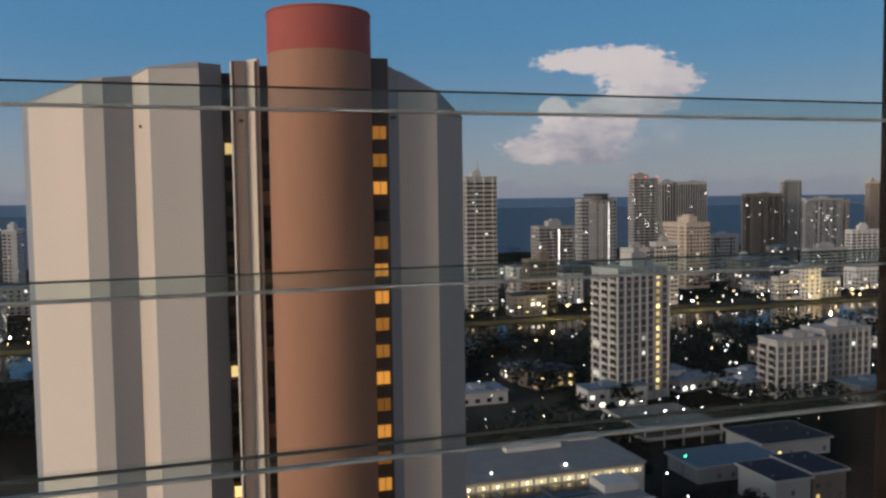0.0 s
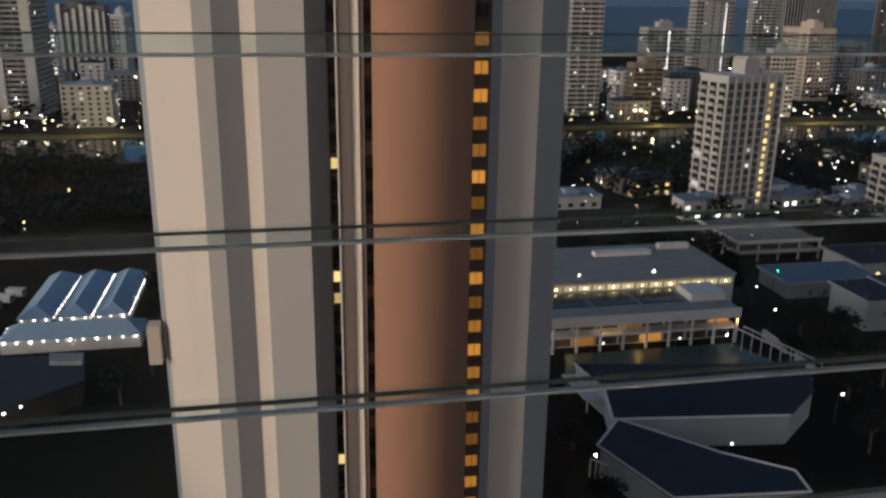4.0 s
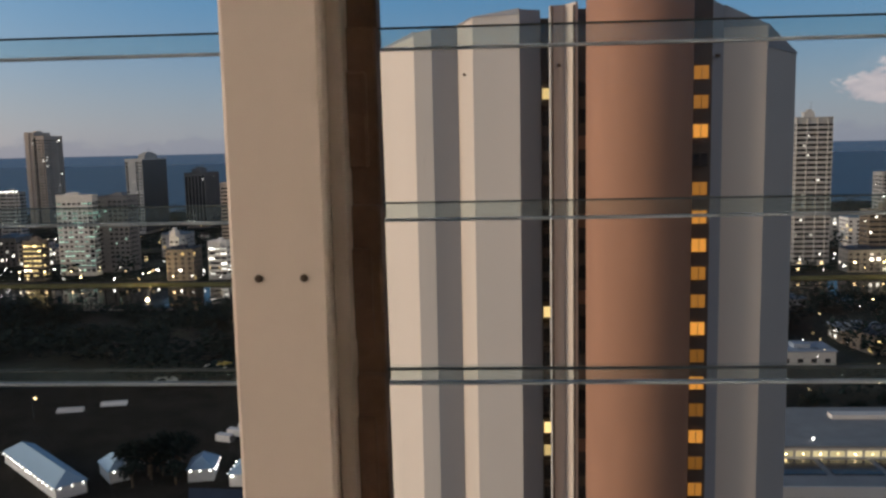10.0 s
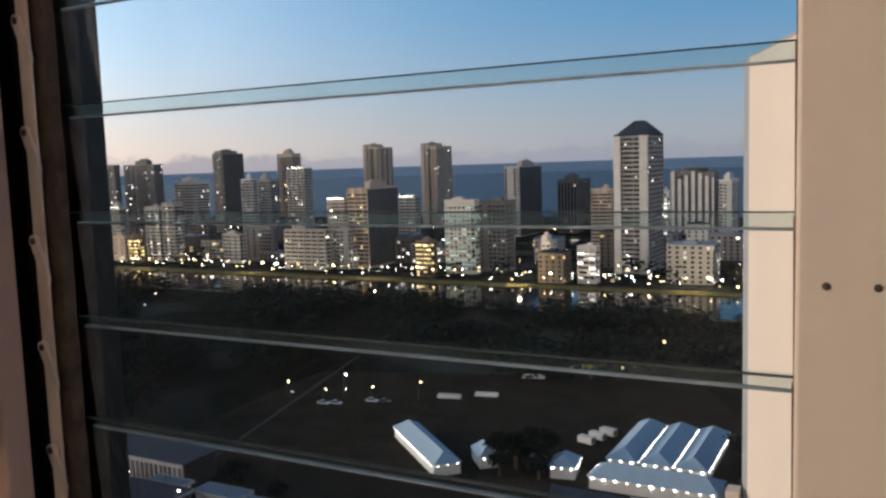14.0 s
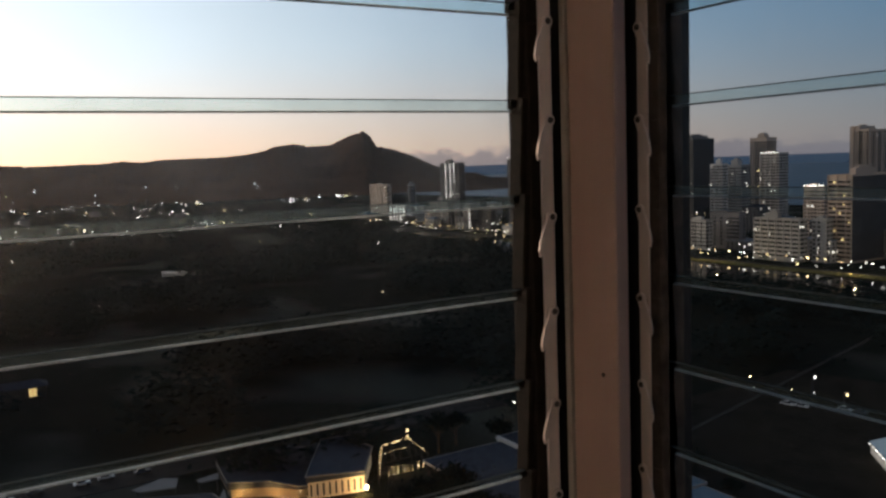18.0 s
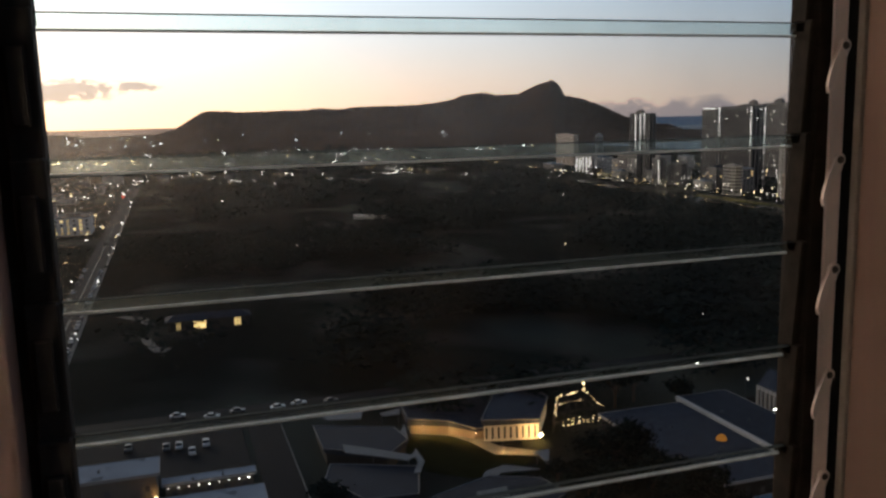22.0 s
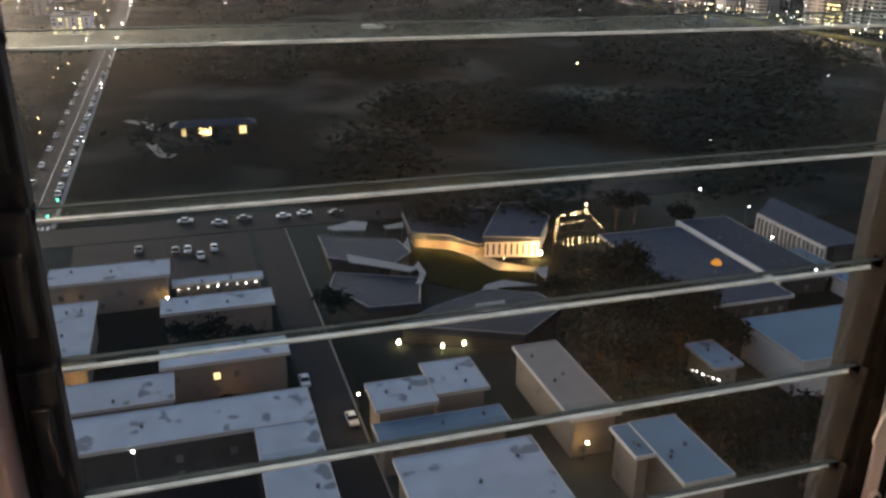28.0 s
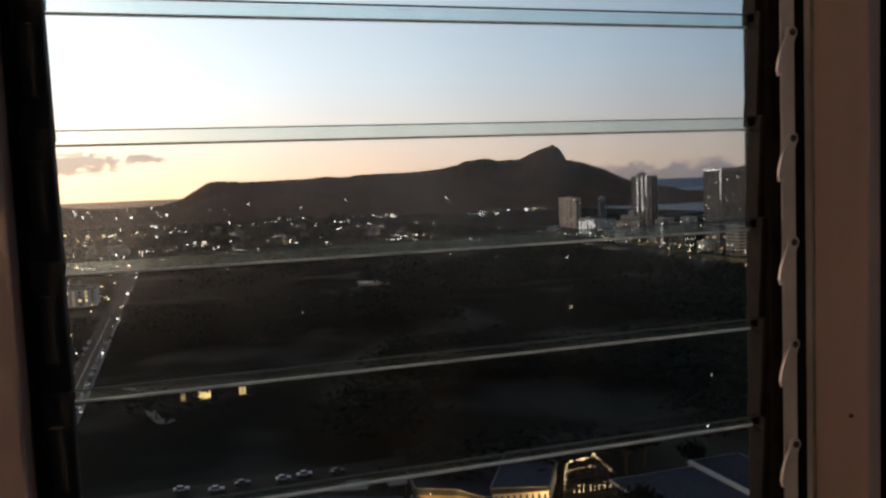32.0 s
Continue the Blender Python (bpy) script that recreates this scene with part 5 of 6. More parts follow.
# angular modern halls with folded dark roofs round the lit lawn
def folded_hall(poly, h0, h1, label, roof="roof_dark", lit_face=None, wall="wall_black"):
    cx, cy = sum(p[0] for p in poly) / len(poly), sum(p[1] for p in poly) / len(poly)
    t = thing("campus_hall", cx, cy, 0, label, "hall", "campus halls")
    loc = [(x - cx, y - cy) for x, y in poly]
    n = len(loc)
    tops = [h0 + (h1 - h0) * (0.5 + 0.5 * math.cos(2 * math.pi * i / n)) for i in range(n)]
    small = [(x * 0.94, y * 0.94) for x, y in loc]
    part("wall", Geo().prism(small, 0, 0, [z - 0.3 for z in tops]), M[wall], t)
    part("roof", Geo().prism(loc, min(tops) - 0.3, 0, [z for z in tops]), M[roof], t)
    for i in range(n):
        (xa, ya), (xb, yb) = loc[i], loc[(i + 1) % n]
        q = Geo().rod((xa, ya, tops[i] + 0.03), (xb, yb, tops[(i + 1) % n] + 0.03), 0.15, 4)
        part("roof_edge", q, M["roof_grey"], t, "pale roof edge")
        if lit_face == i:
            d = math.hypot(xb - xa, yb - ya)
            nx, ny = (yb - ya) / d, -(xb - xa) / d
            for k in range(9):
                q0, q1 = (k + 0.30) / 9, (k + 0.62) / 9
                ax, ay, bx, by = (0.94 * (xa + (xb - xa) * q0), 0.94 * (ya + (yb - ya) * q0), 0.94 * (xa + (xb - xa) * q1), 0.94 * (ya + (yb - ya) * q1))
                pane = Geo().prism([(ax + nx * 0.06, ay + ny * 0.06), (bx + nx * 0.06, by + ny * 0.06), (bx - nx * 0.1, by - ny * 0.1), (ax - nx * 0.1, ay - ny * 0.1)], 0.6, h0 - 1.0)
                part("tall_window", pane, M["window_dark"], t, "tall window")
    return t


folded_hall([(-199, 54), (-194.5, 63.5), (-188.5, 68.6), (-189, 76), (-214, 84), (-222, 72), (-216, 56)], 2.6, 4.2, "angular hall with a dark folded roof, lit along the path", wall="wall_cream")
folded_hall([(-186.5, 69.4), (-183.0, 83.6), (-199.8, 93.8), (-213, 92.6), (-212.0, 84.0)], 4.6, 6.0, "tall pale hall with a dark pitched roof, lit from outside", lit_face=0, wall="wall_white")
folded_hall([(-177.7, 43.4), (-185.7, 50.3), (-196.8, 49.7), (-205.3, 30.7), (-187.3, 30.2)], 3.2, 4.6, "angular classroom hall with a dark roof")
folded_hall([(-156.6, 33.3), (-156.6, 44.4), (-171.4, 48.7), (-179.9, 30.4), (-170.3, 27.5)], 3.2, 4.6, "angular hall with a dark roof and pale edge")
folded_hall([(-136.0, 60.3), (-146.0, 72.5), (-155.5, 71.4), (-161.3, 61.4), (-155.5, 47.6), (-147.6, 37.0)], 3.2, 4.6, "broad angular hall with a dark roof")
setting("pavement_path", Geo().prism([(-203.8, 55), (-198.2, 64.7), (-192.4, 69.5), (-182.9, 72.7), (-176.7, 80.5), (-174.4, 79), (-178.7, 70), (-188.6, 67), (-194.5, 63.5), (-199.2, 54.9)], 0.0, 0.14), M["pavement"], "curved path in orange lamp light", "path")
setting("ground_lawn", Geo().prism([(-197, 53), (-193.5, 63), (-188, 66.5), (-178.2, 69.5), (-173.6, 78), (-166, 70), (-168, 60), (-175, 52), (-186, 50)], 0.0, 0.08), M["lawn"], "lawn between the campus halls", "lawn")


def canopy(pts, z, label):
    cx, cy = sum(p[0] for p in pts) / len(pts), sum(p[1] for p in pts) / len(pts)
    t = thing("walk_canopy", cx, cy, 0, label, "canopy", "walk canopies")
    loc = [(x - cx, y - cy) for x, y in pts]
    part("roof", Geo().prism(loc[::-1], z - 0.22, z), M["roof_grey"], t)
    for x, y in loc[::2]:
        part("support", Geo().cone(x * 0.8, y * 0.8, 0, z - 0.2, 0.1, 0.1, 8), M["pole"], t)


canopy([(-186.6, 34.6), (-181.6, 40.5), (-173.8, 48.9), (-172.0, 46.4), (-177.5, 39.6), (-181.5, 34.1)], 4.9, "pale bent canopy between two dark roofs")
canopy([(-178.5, 50.2), (-171.0, 50.0), (-165.4, 47.3), (-165.7, 46.0), (-171.4, 48.7), (-175.6, 48.4)], 4.6, "pale curved canopy along a dark roof")
canopy([(-197.6, 52.8), (-187.8, 50.9), (-183.1, 45.8), (-184.4, 44.7), (-191.0, 49.4)], 3.6, "pale bent canopy beside the lit path")
canopy([(-210.6, 33.8), (-214.3, 41.7), (-212.0, 45.2), (-205.9, 43.3), (-208.0, 35.0)], 3.4, "pale flat canopy at the campus edge")
canopy([(-207.8, 48.7), (-209.6, 54.8), (-205.5, 53.7), (-205.6, 49.3)], 3.4, "small pale canopy at the campus edge")
canopy([(-170.3, 76.6), (-170.6, 80.4), (-162.8, 76.5)], 3.0, "white three-cornered canopy by the lamp")
canopy([(-155.7, 56.1), (-164.3, 62.0), (-166.0, 67.1), (-161.1, 73.7), (-162.3, 64.7), (-154.3, 57.5)], 3.0, "white bent canopy over the lawn walk")
canopy([(-148.1, 53.9), (-148.3, 60.4), (-144.6, 59.4), (-144.4, 53.1)], 6.6, "small pale canopy before a dark hall")


def street_lamp(x, y, h, kind, size=0.42, label="tall steel street lamp, lit"):
    t = thing("street_lamp", x, y, 0, label, "street lamp", "street lamps")
    part("pole", Geo().cone(0, 0, 0, h, 0.11, 0.06, 8).rod((0, 0, h), (1.0, 0, h + 0.25), 0.05), M["pole"], t)
    part("lamp_head", Geo().gem(1.0, 0, h + 0.1, min(size, 0.34 if kind != "flood" or size < 0.8 else 0.6) if math.hypot(x, y) < 260 else size * 0.8), M[kind], t)
    return t


# the four small (0.10) flood lamps by the path are added; their source is unseen
for x, y, h, kind, size in ((-182.4, 83.2, 1.9, "flood", 0.9), (-198.4, 57.5, 2.4, "flood", 0.10), (-194.4, 64.8, 2.4, "flood", 0.10), (-188.0, 68.2, 2.4, "flood", 0.10), (-180.5, 72.5, 2.4, "flood", 0.10),
                            (-123.4, 23.9, 5, "flood", 0.3), (-100.8, 55.6, 4, "flood", 0.3), (-143.6, -22.2, 2.4, "lamp_warm", 0.3), (-177.6, -7.0, 2.8, "lamp_warm", 0.3), (-111.4, -11.5, 8.4, "lamp_white", 0.3),
                            (-208, 146, 6, "lamp_white", 0.6), (-148, 138, 5, "lamp_white", 0.5), (-229, -36, 7, "lamp_green", 0.5), (-243, -35, 7, "lamp_green", 0.5),                             (-29, 173, 5, "lamp_warm", 0.6), (-79, 325, 7, "lamp_warm", 0.8), (-141, 241, 6, "lamp_warm", 0.7), (-187, 228, 5, "lamp_warm", 0.45),
                            (-168, 224, 5, "lamp_warm", 0.45), (-155, 233, 5, "lamp_warm", 0.45), (-171, 240, 6, "lamp_white", 0.5), (-276, 261, 6, "lamp_white", 0.6), (-367, 328, 6, "lamp_white", 0.5),
                            (-85, 288, 5, "lamp_warm", 0.6), (-168, 141, 5.5, "lamp_white", 0.8), (-190, 150, 6, "lamp_white", 0.5), (121, 190, 6, "lamp_white", 0.6), (118, 176, 5, "lamp_white", 0.5),
                            (104, 130, 6, "lamp_white", 0.5), (114, 128, 6, "lamp_white", 0.5), (74, 118, 5, "lamp_white", 0.35), (134, 201, 6, "lamp_green", 0.5), (-111, 132, 8.6, "lamp_white", 0.25)):
    street_lamp(x, y, h, kind, size)
# point lights added for the path, hall front, terrace, yards and house walls
for x, y, z, watts in ((-181.4, 82.4, 2.3, 4800), (-177.0, 77.0, 2.6, 700), (-196.4, 56.6, 2.0, 1900), (-192.4, 63.2, 2.0, 1900), (-187.2, 67.0, 1.8, 1300), (-192.0, 96.5, 3.4, 900), (-178.4, 73.2, 1.8, 1700), (-177.4, -7.2, 2.6, 260), (-177.2, -26, 3.0, 60), (-143.8, -22.4, 2.4, 240), (-134.5, 4, 2.6, 70), (-116.5, 24.0, 2.2, 90), (-122.4, 23.6, 5.0, 450), (-100.0, 55.4, 4.0, 220)):
    pl = new("added_light", bpy.data.lights.new("added_light", "POINT"))
    pl.data.energy, pl.data.color, pl.data.shadow_soft_size = watts * 0.75, (1.0, 0.56, 0.19), 0.3
    pl.location = (x, y, z)
for x in range(-760, 560, 110):
    pl = new("road_light", bpy.data.lights.new("road_light", "POINT"))
    pl.data.energy, pl.data.color, pl.data.shadow_soft_size = 16000, (1.0, 0.76, 0.40), 0.4
    pl.location = (x, 491.0, 9.0)
# uplights on the campus lawn
for x, y in ((-146, 37), (-142, 45), (-142, 49.5), (-146, 68), (-193, 32)):
    t = thing("lawn_lamp", x, y, 0, "low bollard lamp lighting the path", "garden lamp", "lawn lamps")
    part("post", Geo().cone(0, 0, 0, 0.9, 0.1, 0.08, 8), M["pole"], t)
    part("lamp_head", Geo().cone(0, 0, 0.9, 1.7, 0.34, 0.12, 10), M["flood"], t)
# lamps under the carport eaves, on the pavilion and in the parking court
for x, y, z, n, dx, dy, kind in ((-179.4, -4.5, 3.3, 9, 0, 2.1, "lamp_white"), (-112.2, 88.0, 3.2, 6, -0.9, -0.5, "lamp_white"), (-99, 93, 2.5, 11, 0.15, 1.1, "lamp_white"), (-140.6, -6, 5.2, 3, 4.2, 0, "lamp_white")):
    t = thing("lamp_row", x, y, 0, "row of small white lamps on a rail", "lamps")
    part("rail", Geo().rod((0, 0, z + 0.1), (dx * (n - 1), dy * (n - 1), z + 0.1), 0.04).rod((0, 0, 0), (0, 0, z + 0.1), 0.04).rod((dx * (n - 1), dy * (n - 1), 0), (dx * (n - 1), dy * (n - 1), z + 0.1), 0.04), M["pole"], t)
    for i in range(n):
        part("lamp", Geo().gem(dx * i, dy * i, z, 0.17), M[kind], t)
# scaffold terrace hung with lights
terr = thing("lit_terrace", -193, 96, 0, "steel terrace frame hung with warm lights", "terrace")
CORNERS = [(7.2, -7.4), (-6.0, 0.2), (-7.2, 9.2), (6.6, 7.4)]
rt = random.Random(61)


def along(a, b, u):
    return a[0] + (b[0] - a[0]) * u, a[1] + (b[1] - a[1]) * u


for a, b in zip(CORNERS, CORNERS[1:] + CORNERS[:1]):
    for u in (0.0, 0.34, 0.67):
        x, y = along(a, b, u)
        part("post", Geo().rod((x, y, 0), (x, y, 5.1), 0.10), M["wall_black"], terr)
    for z in (2.6, 5.1):
        part("beam", Geo().rod((a[0], a[1], z), (b[0], b[1], z), 0.11, 4), M["wall_black"], terr)
for u in (0.34, 0.67):
    (xa, ya), (xb, yb) = along(CORNERS[1], CORNERS[2], u), along(CORNERS[0], CORNERS[3], u)
    part("beam", Geo().rod((xa, ya, 5.1), (xb, yb, 5.1), 0.09, 4), M["wall_black"], terr)
for a, b, n, z, size in ((CORNERS[0], CORNERS[1], 26, 4.95, 0.24), (CORNERS[1], CORNERS[2], 20, 4.95, 0.22), (CORNERS[0], CORNERS[1], 14, 2.4, 0.18), (CORNERS[3], CORNERS[2], 14, 4.9, 0.13), (CORNERS[1], CORNERS[2], 14, 2.5, 0.13)):
    for k in range(n):
        x, y = along(a, b, (k + 0.5) / n)
        part("lamp", Geo().gem(x, y, z - 0.22 * abs(math.sin(k * 1.1)), size * rt.uniform(0.45, 1.05)), M["lamp_warm"], terr)
# strands of beads that hang along the open front
for k in range(9):
    x, y = along((6.5, -4.4), CORNERS[3], (k + 0.4 * rt.random()) / 8.4)
    for m in range(rt.choice((2, 3, 3))):
        part("bead", Geo().gem(x + rt.uniform(-0.2, 0.2), y + rt.uniform(-0.1, 0.1), 1.5 + 0.75 * m, rt.uniform(0.09, 0.2)), M["lamp_warm"], terr)
for z in (5.4, 7.0):
    part("lamp", Geo().gem(-7.2, 8.8, z, 0.42), M["lamp_warm"], terr, "brighter lamp on the corner post")
part("post", Geo().rod((-7.2, 8.8, 5.1), (-7.2, 8.8, 7.2), 0.08), M["wall_black"], terr)


def tent(x, y, rz, w, d, label, side=1):
    """A long marquee with a hipped roof and a row of lamps under its eaves; d runs along y."""
    t = thing("marquee", x, y, 0, label, "marquee", "marquees", rz)
    hw, hd, e, r = w / 2, d / 2, 3.2, 5.6
    part("roof", Geo().add([(-hw, -hd, e), (hw, -hd, e), (hw, hd, e), (-hw, hd, e), (0, -hd + hw * 0.8, r), (0, hd - hw * 0.8, r)],
                           [(0, 1, 4), (1, 2, 5, 4), (2, 3, 5), (3, 0, 4, 5), (3, 2, 1, 0)]), M["tent"], t)
    part("wall", Geo().box(-hw + 0.4, hw - 0.4, -hd + 0.4, hd - 0.4, 0, e - 0.1), M["wall_white"], t)
    n = max(4, int(d / 2.6))
    for i in range(n):
        part("lamp", Geo().gem(side * (hw + 0.12), -hd + (i + 0.5) * d / n, e - 0.25, 0.24), M["lamp_white"], t)
    m2 = max(2, int(w / 2.2))
    for i in range(m2):
        part("lamp", Geo().gem(-hw + (i + 0.5) * w / m2, -hd - 0.12, e - 0.25, 0.26), M["lamp_white"], t)
    return t


for x in (-59.8, -51.0, -42.3):
    tent(x, 219, 0, 8.2, 33, "long pale marquee with lamps under its eaves")
tent(-48.7, 194, -90, 10.0, 31, "long pale marquee across the front, lamps along its eaves")
tent(-112.5, 195, 48, 8.0, 36, "long pale marquee standing askew on the field", -1)
tent(-94.5, 195.5, 40, 6.0, 9.5, "small pale marquee on the field")
tent(-72.5, 196.5, 10, 7.0, 9.0, "small pale marquee on the field edge")
for i in range(3):
    b = thing("container", -75 + i * 1.8, 221 + i * 4.5, 0, "white shipping container on the field", "container", "containers", -18)
    part("body", bevelled(Geo().box(-2.4, 2.4, -1.1, 1.1, -0.03, 1.9), 0.05), M["wall_white"], b)
    part("door", Geo().box(2.38, 2.44, -1.0, 1.0, 0.2, 1.8), M["pole"], b)
for x, y, rz in ((-132, 245.5, 12), (-121, 252, 12), (-115, 280, 14), (-103, 297, 10)):
    b = thing("stand", x, y, 0, "low white field stand", "stand", "field stands", rz)
    for k in range(3):
        part("step", Geo().box(-4, 4, k * 0.7, k * 0.7 + 0.7, 0, 0.4 + 0.4 * k), M["wall_white"], b)

hut = thing("yellow_stall", -99.5, 294, 0, "yellow lit canvas stall at the field edge", "stall")
part("roof", Geo().add([(-3.6, -2.2, 2.6), (3.6, -2.2, 2.6), (3.6, 2.2, 2.6), (-3.6, 2.2, 2.6), (-2.6, 0, 3.6), (2.6, 0, 3.6)], [(0, 1, 5, 4), (1, 2, 5), (2, 3, 4, 5), (3, 0, 4)]), M["yellow"], hut)
for x in (-3.4, 3.4):
    for y in (-2.0, 2.0):
        part("post", Geo().rod((x, y, 0), (x, y, 2.6), 0.07), M["pole"], hut)
part("lamp", Geo().gem(0, -2.0, 2.3, 0.4), M["lamp_warm"], hut)
for x, y, h in ((-93.6, 279.4, 2.5), (-84.7, 286.7, 3.0), (-166.5, 233.4, 3.0), (-183, 225, 2.5), (-264, 250, 4.0)):
    street_lamp(x, y, h, "lamp_white", 0.32, "short field lamp, lit white")
# ---- the school with its pool court ----
sch = thing("school_wing", 86.2, 199.4, 0, "long school wing with lit clerestory windows", "school")
part("wall", Geo().box(-23, 26.8, -13, 14, 0, 11.0), M["wall_white"], sch)
part("roof", Geo().box(-23.5, 27.3, -13.4, 14.5, 11.0, 11.5), M["roof_grey"], sch)
part("roof_house", Geo().box(-4, 12, 5, 8, 11.5, 12.6).box(16, 25, 9, 11, 11.5, 13.0), M["wall_white"], sch)
for i in range(13):
    c = part("clerestory", Geo().box(-22.7 + i * 3.79, -19.5 + i * 3.79, -13.1, -12.95, 8.9, 10.2), M["win_pale"], sch, "clerestory window lit yellow")
    part("lamp", Geo().gem(-21.1 + i * 3.79, -13.3, 9.6, 0.22), M["lamp_warm"], c)
for x in (-14, 6):
    part("roof_lamp", Geo().gem(x, -10, 12.0, 0.35), M["lamp_white"], sch)
gal = thing("school_gallery", 83, 178, 0, "two-storey school gallery with lit bays over the pool", "school")
part("wall", Geo().box(-24, 22, -5, 8.3, 0, 8.0), M["wall_white"], gal)
part("roof", Geo().box(-24.6, 22.6, -8.5, 8.3, 8.0, 8.5), M["roof_grey"], gal)
part("parapet", Geo().box(-24.6, 22.6, -8.9, -8.5, 6.6, 9.0).box(13, 22, -2, 6, 8.5, 10.4), M["wall_white"], gal)
for i in range(3):
    part("solar_panel", Geo().box(-23 + i * 12, -12.6 + i * 12, -1.5, 6.8, 8.55, 8.8), M["solar"], gal)
part("floor_slab", Geo().box(-24.3, 22.3, -8.6, -5, 3.8, 4.2), M["wall_white"], gal)
for i in range(9):
    part("column", Geo().box(-23.8 + i * 5.7, -23.3 + i * 5.7, -8.5, -8.0, 0, 8.0), M["wall_white"], gal)
    on = i in (2, 5, 7)
    # flat panels for open bays: inner shade as dark colour, lit ones as glow
    part("bay_window", Geo().box(-23.2 + i * 5.7, min(21.8, -18.2 + i * 5.7), -5.08, -4.95, 4.3, 7.4), M["win_orange" if i in (3, 7) else "dark_recess"], gal)
    if i < 8:
        part("bay_window", Geo().box(-23.2 + i * 5.7, min(21.8, -18.2 + i * 5.7), -5.08, -4.95, 0.3, 3.6), M["win_orange" if i in (1, 4) else "dark_recess"], gal)
setting("pavement_pool_court", Geo().prism([(56, 150), (62, 169), (104, 169), (112, 148), (66, 150)], 0.0, 0.12), M["pool"], "dark green wet pool court", "court")
for x, y in ((70, 168.2), (89, 168.2), (101, 168.2)):
    street_lamp(x, y, 2.6, "lamp_white", 0.35, "short wall lamp at the pool court")
gym = thing("flat_roofed_hall", 80, 138, 0, "hall with a dark flat roof and pale edge", "hall")
pg = [(-23, -10), (10, -14), (21, -5), (26, 6), (-22, 14), (-20, 2)]
part("wall", Geo().prism([(x * 0.98, y * 0.98) for x, y in pg], 0, 5.7), M["wall_grey"], gym)
part("roof", Geo().prism(pg, 5.7, 6.0), M["roof_dark"], gym)
for i in (0, 4, 5):
    a, b = pg[i], pg[(i + 1) % len(pg)]
    part("roof_edge", Geo().rod((*a, 6.05), (*b, 6.05), 0.3, 4), M["wall_white"], gym, "pale concrete edge")
canopy = thing("canopy", 61, 146, 0, "pale slanting canopy over the pool steps", "canopy")
part("roof", Geo().prism([(-4.5, -5.5), (1.5, -6), (2.5, 5.5), (-5.5, 6)], 3.4, 3.7), M["wall_white"], canopy)
part("support", Geo().box(-3.5, -3.2, -4, -3.7, 0, 3.4).box(0.5, 0.8, 4, 4.3, 0, 3.4), M["wall_white"], canopy)
hall2 = thing("flat_roofed_hall", 71, 117, 0, "low hall with a dark folded roof", "hall")
pg = [(-20, 3), (-13, 11), (0, -3), (9, -10), (8, -16), (-14, -14)]
part("wall", Geo().prism([(x * 0.97, y * 0.97) for x, y in pg], 0, 5.6), M["wall_grey"], hall2)
part("roof", Geo().prism(pg, 5.6, 6.0), M["roof_dark"], hall2)
for i in range(len(pg)):
    a, b = pg[i], pg[(i + 1) % len(pg)]
    part("roof_edge", Geo().rod((*a, 6.05), (*b, 6.05), 0.26, 4), M["wall_white"], hall2, "pale concrete edge")
for lx, ly, lz, watts in ((72.5, 170.5, 6.2, 130), (81, 170.5, 2.6, 130), (105, 169.5, 5.6, 220), (64, 170.5, 2.4, 90)):
    pl = new("bay_light", bpy.data.lights.new("bay_light", "POINT"))
    pl.data.energy, pl.data.color, pl.data.shadow_soft_size = watts, (1.0, 0.66, 0.22), 0.3
    pl.location = (lx, ly, lz)
blk = thing("stair_block", 103.5, 143.5, 0, "pale concrete block at the foot of the stair", "block")
part("wall", Geo().prism([(-4.2, -1.6), (2.6, -2.2), (5.2, 3.8), (-1.2, 4.4)], 0, 3.0), M["wall_grey"], blk)
part("cap", Geo().prism([(-4.4, -1.8), (2.8, -2.4), (5.4, 4.0), (-1.3, 4.6)], 3.0, 3.2), M["wall_white"], blk)
for x, y, w in ((113.5, 166.5, 10.0), (113.2, 154.0, 7.0)):
    wl2 = thing("garden_wall", x, y, 0, "low pale garden wall among trees", "garden wall", "garden walls")
    part("wall", Geo().box(-0.25, 0.25, -w / 2, w / 2, 0, 1.9), M["wall_white"], wl2)
    part("coping", Geo().box(-0.35, 0.35, -w / 2 - 0.1, w / 2 + 0.1, 1.9, 2.02), M["wall_white"], wl2)
# the broad dark-roofed hall before the marquees
big = thing("dark_roofed_hall", -53.0, 163.0, 0, "broad hall with a dark blue roof and corner lamps", "hall")
pg = [(-15.8, 13.8), (3.3, 12.6), (11.3, 8.8), (12.8, -1.0), (4.2, -7.8), (-2.1, -13.6), (-5.4, -16.5)][::-1]
part("wall", Geo().prism([(x * 0.96, y * 0.96) for x, y in pg], 0, 4.7), M["wall_black"], big)
part("roof", Geo().prism(pg, 4.7, 5.05), M["roof_dark"], big)
part("roof_house", Geo().prism([(4.5, 7.4), (11.0, 6.6), (10.6, 10.6), (3.6, 11.6)], 5.05, 6.1), M["roof_grey"], big)
for x, y in ((9.1, -0.2), (2.6, -7.9), (0.4, -10.4), (-1.3, -12.4)):
    part("lamp", Geo().gem(x + 0.4, y - 0.6, 4.1, 0.34), M["lamp_white"], big)
stairs = thing("outdoor_stair", 105, 158, 0, "white balustrade of an outdoor stair", "balustrade")
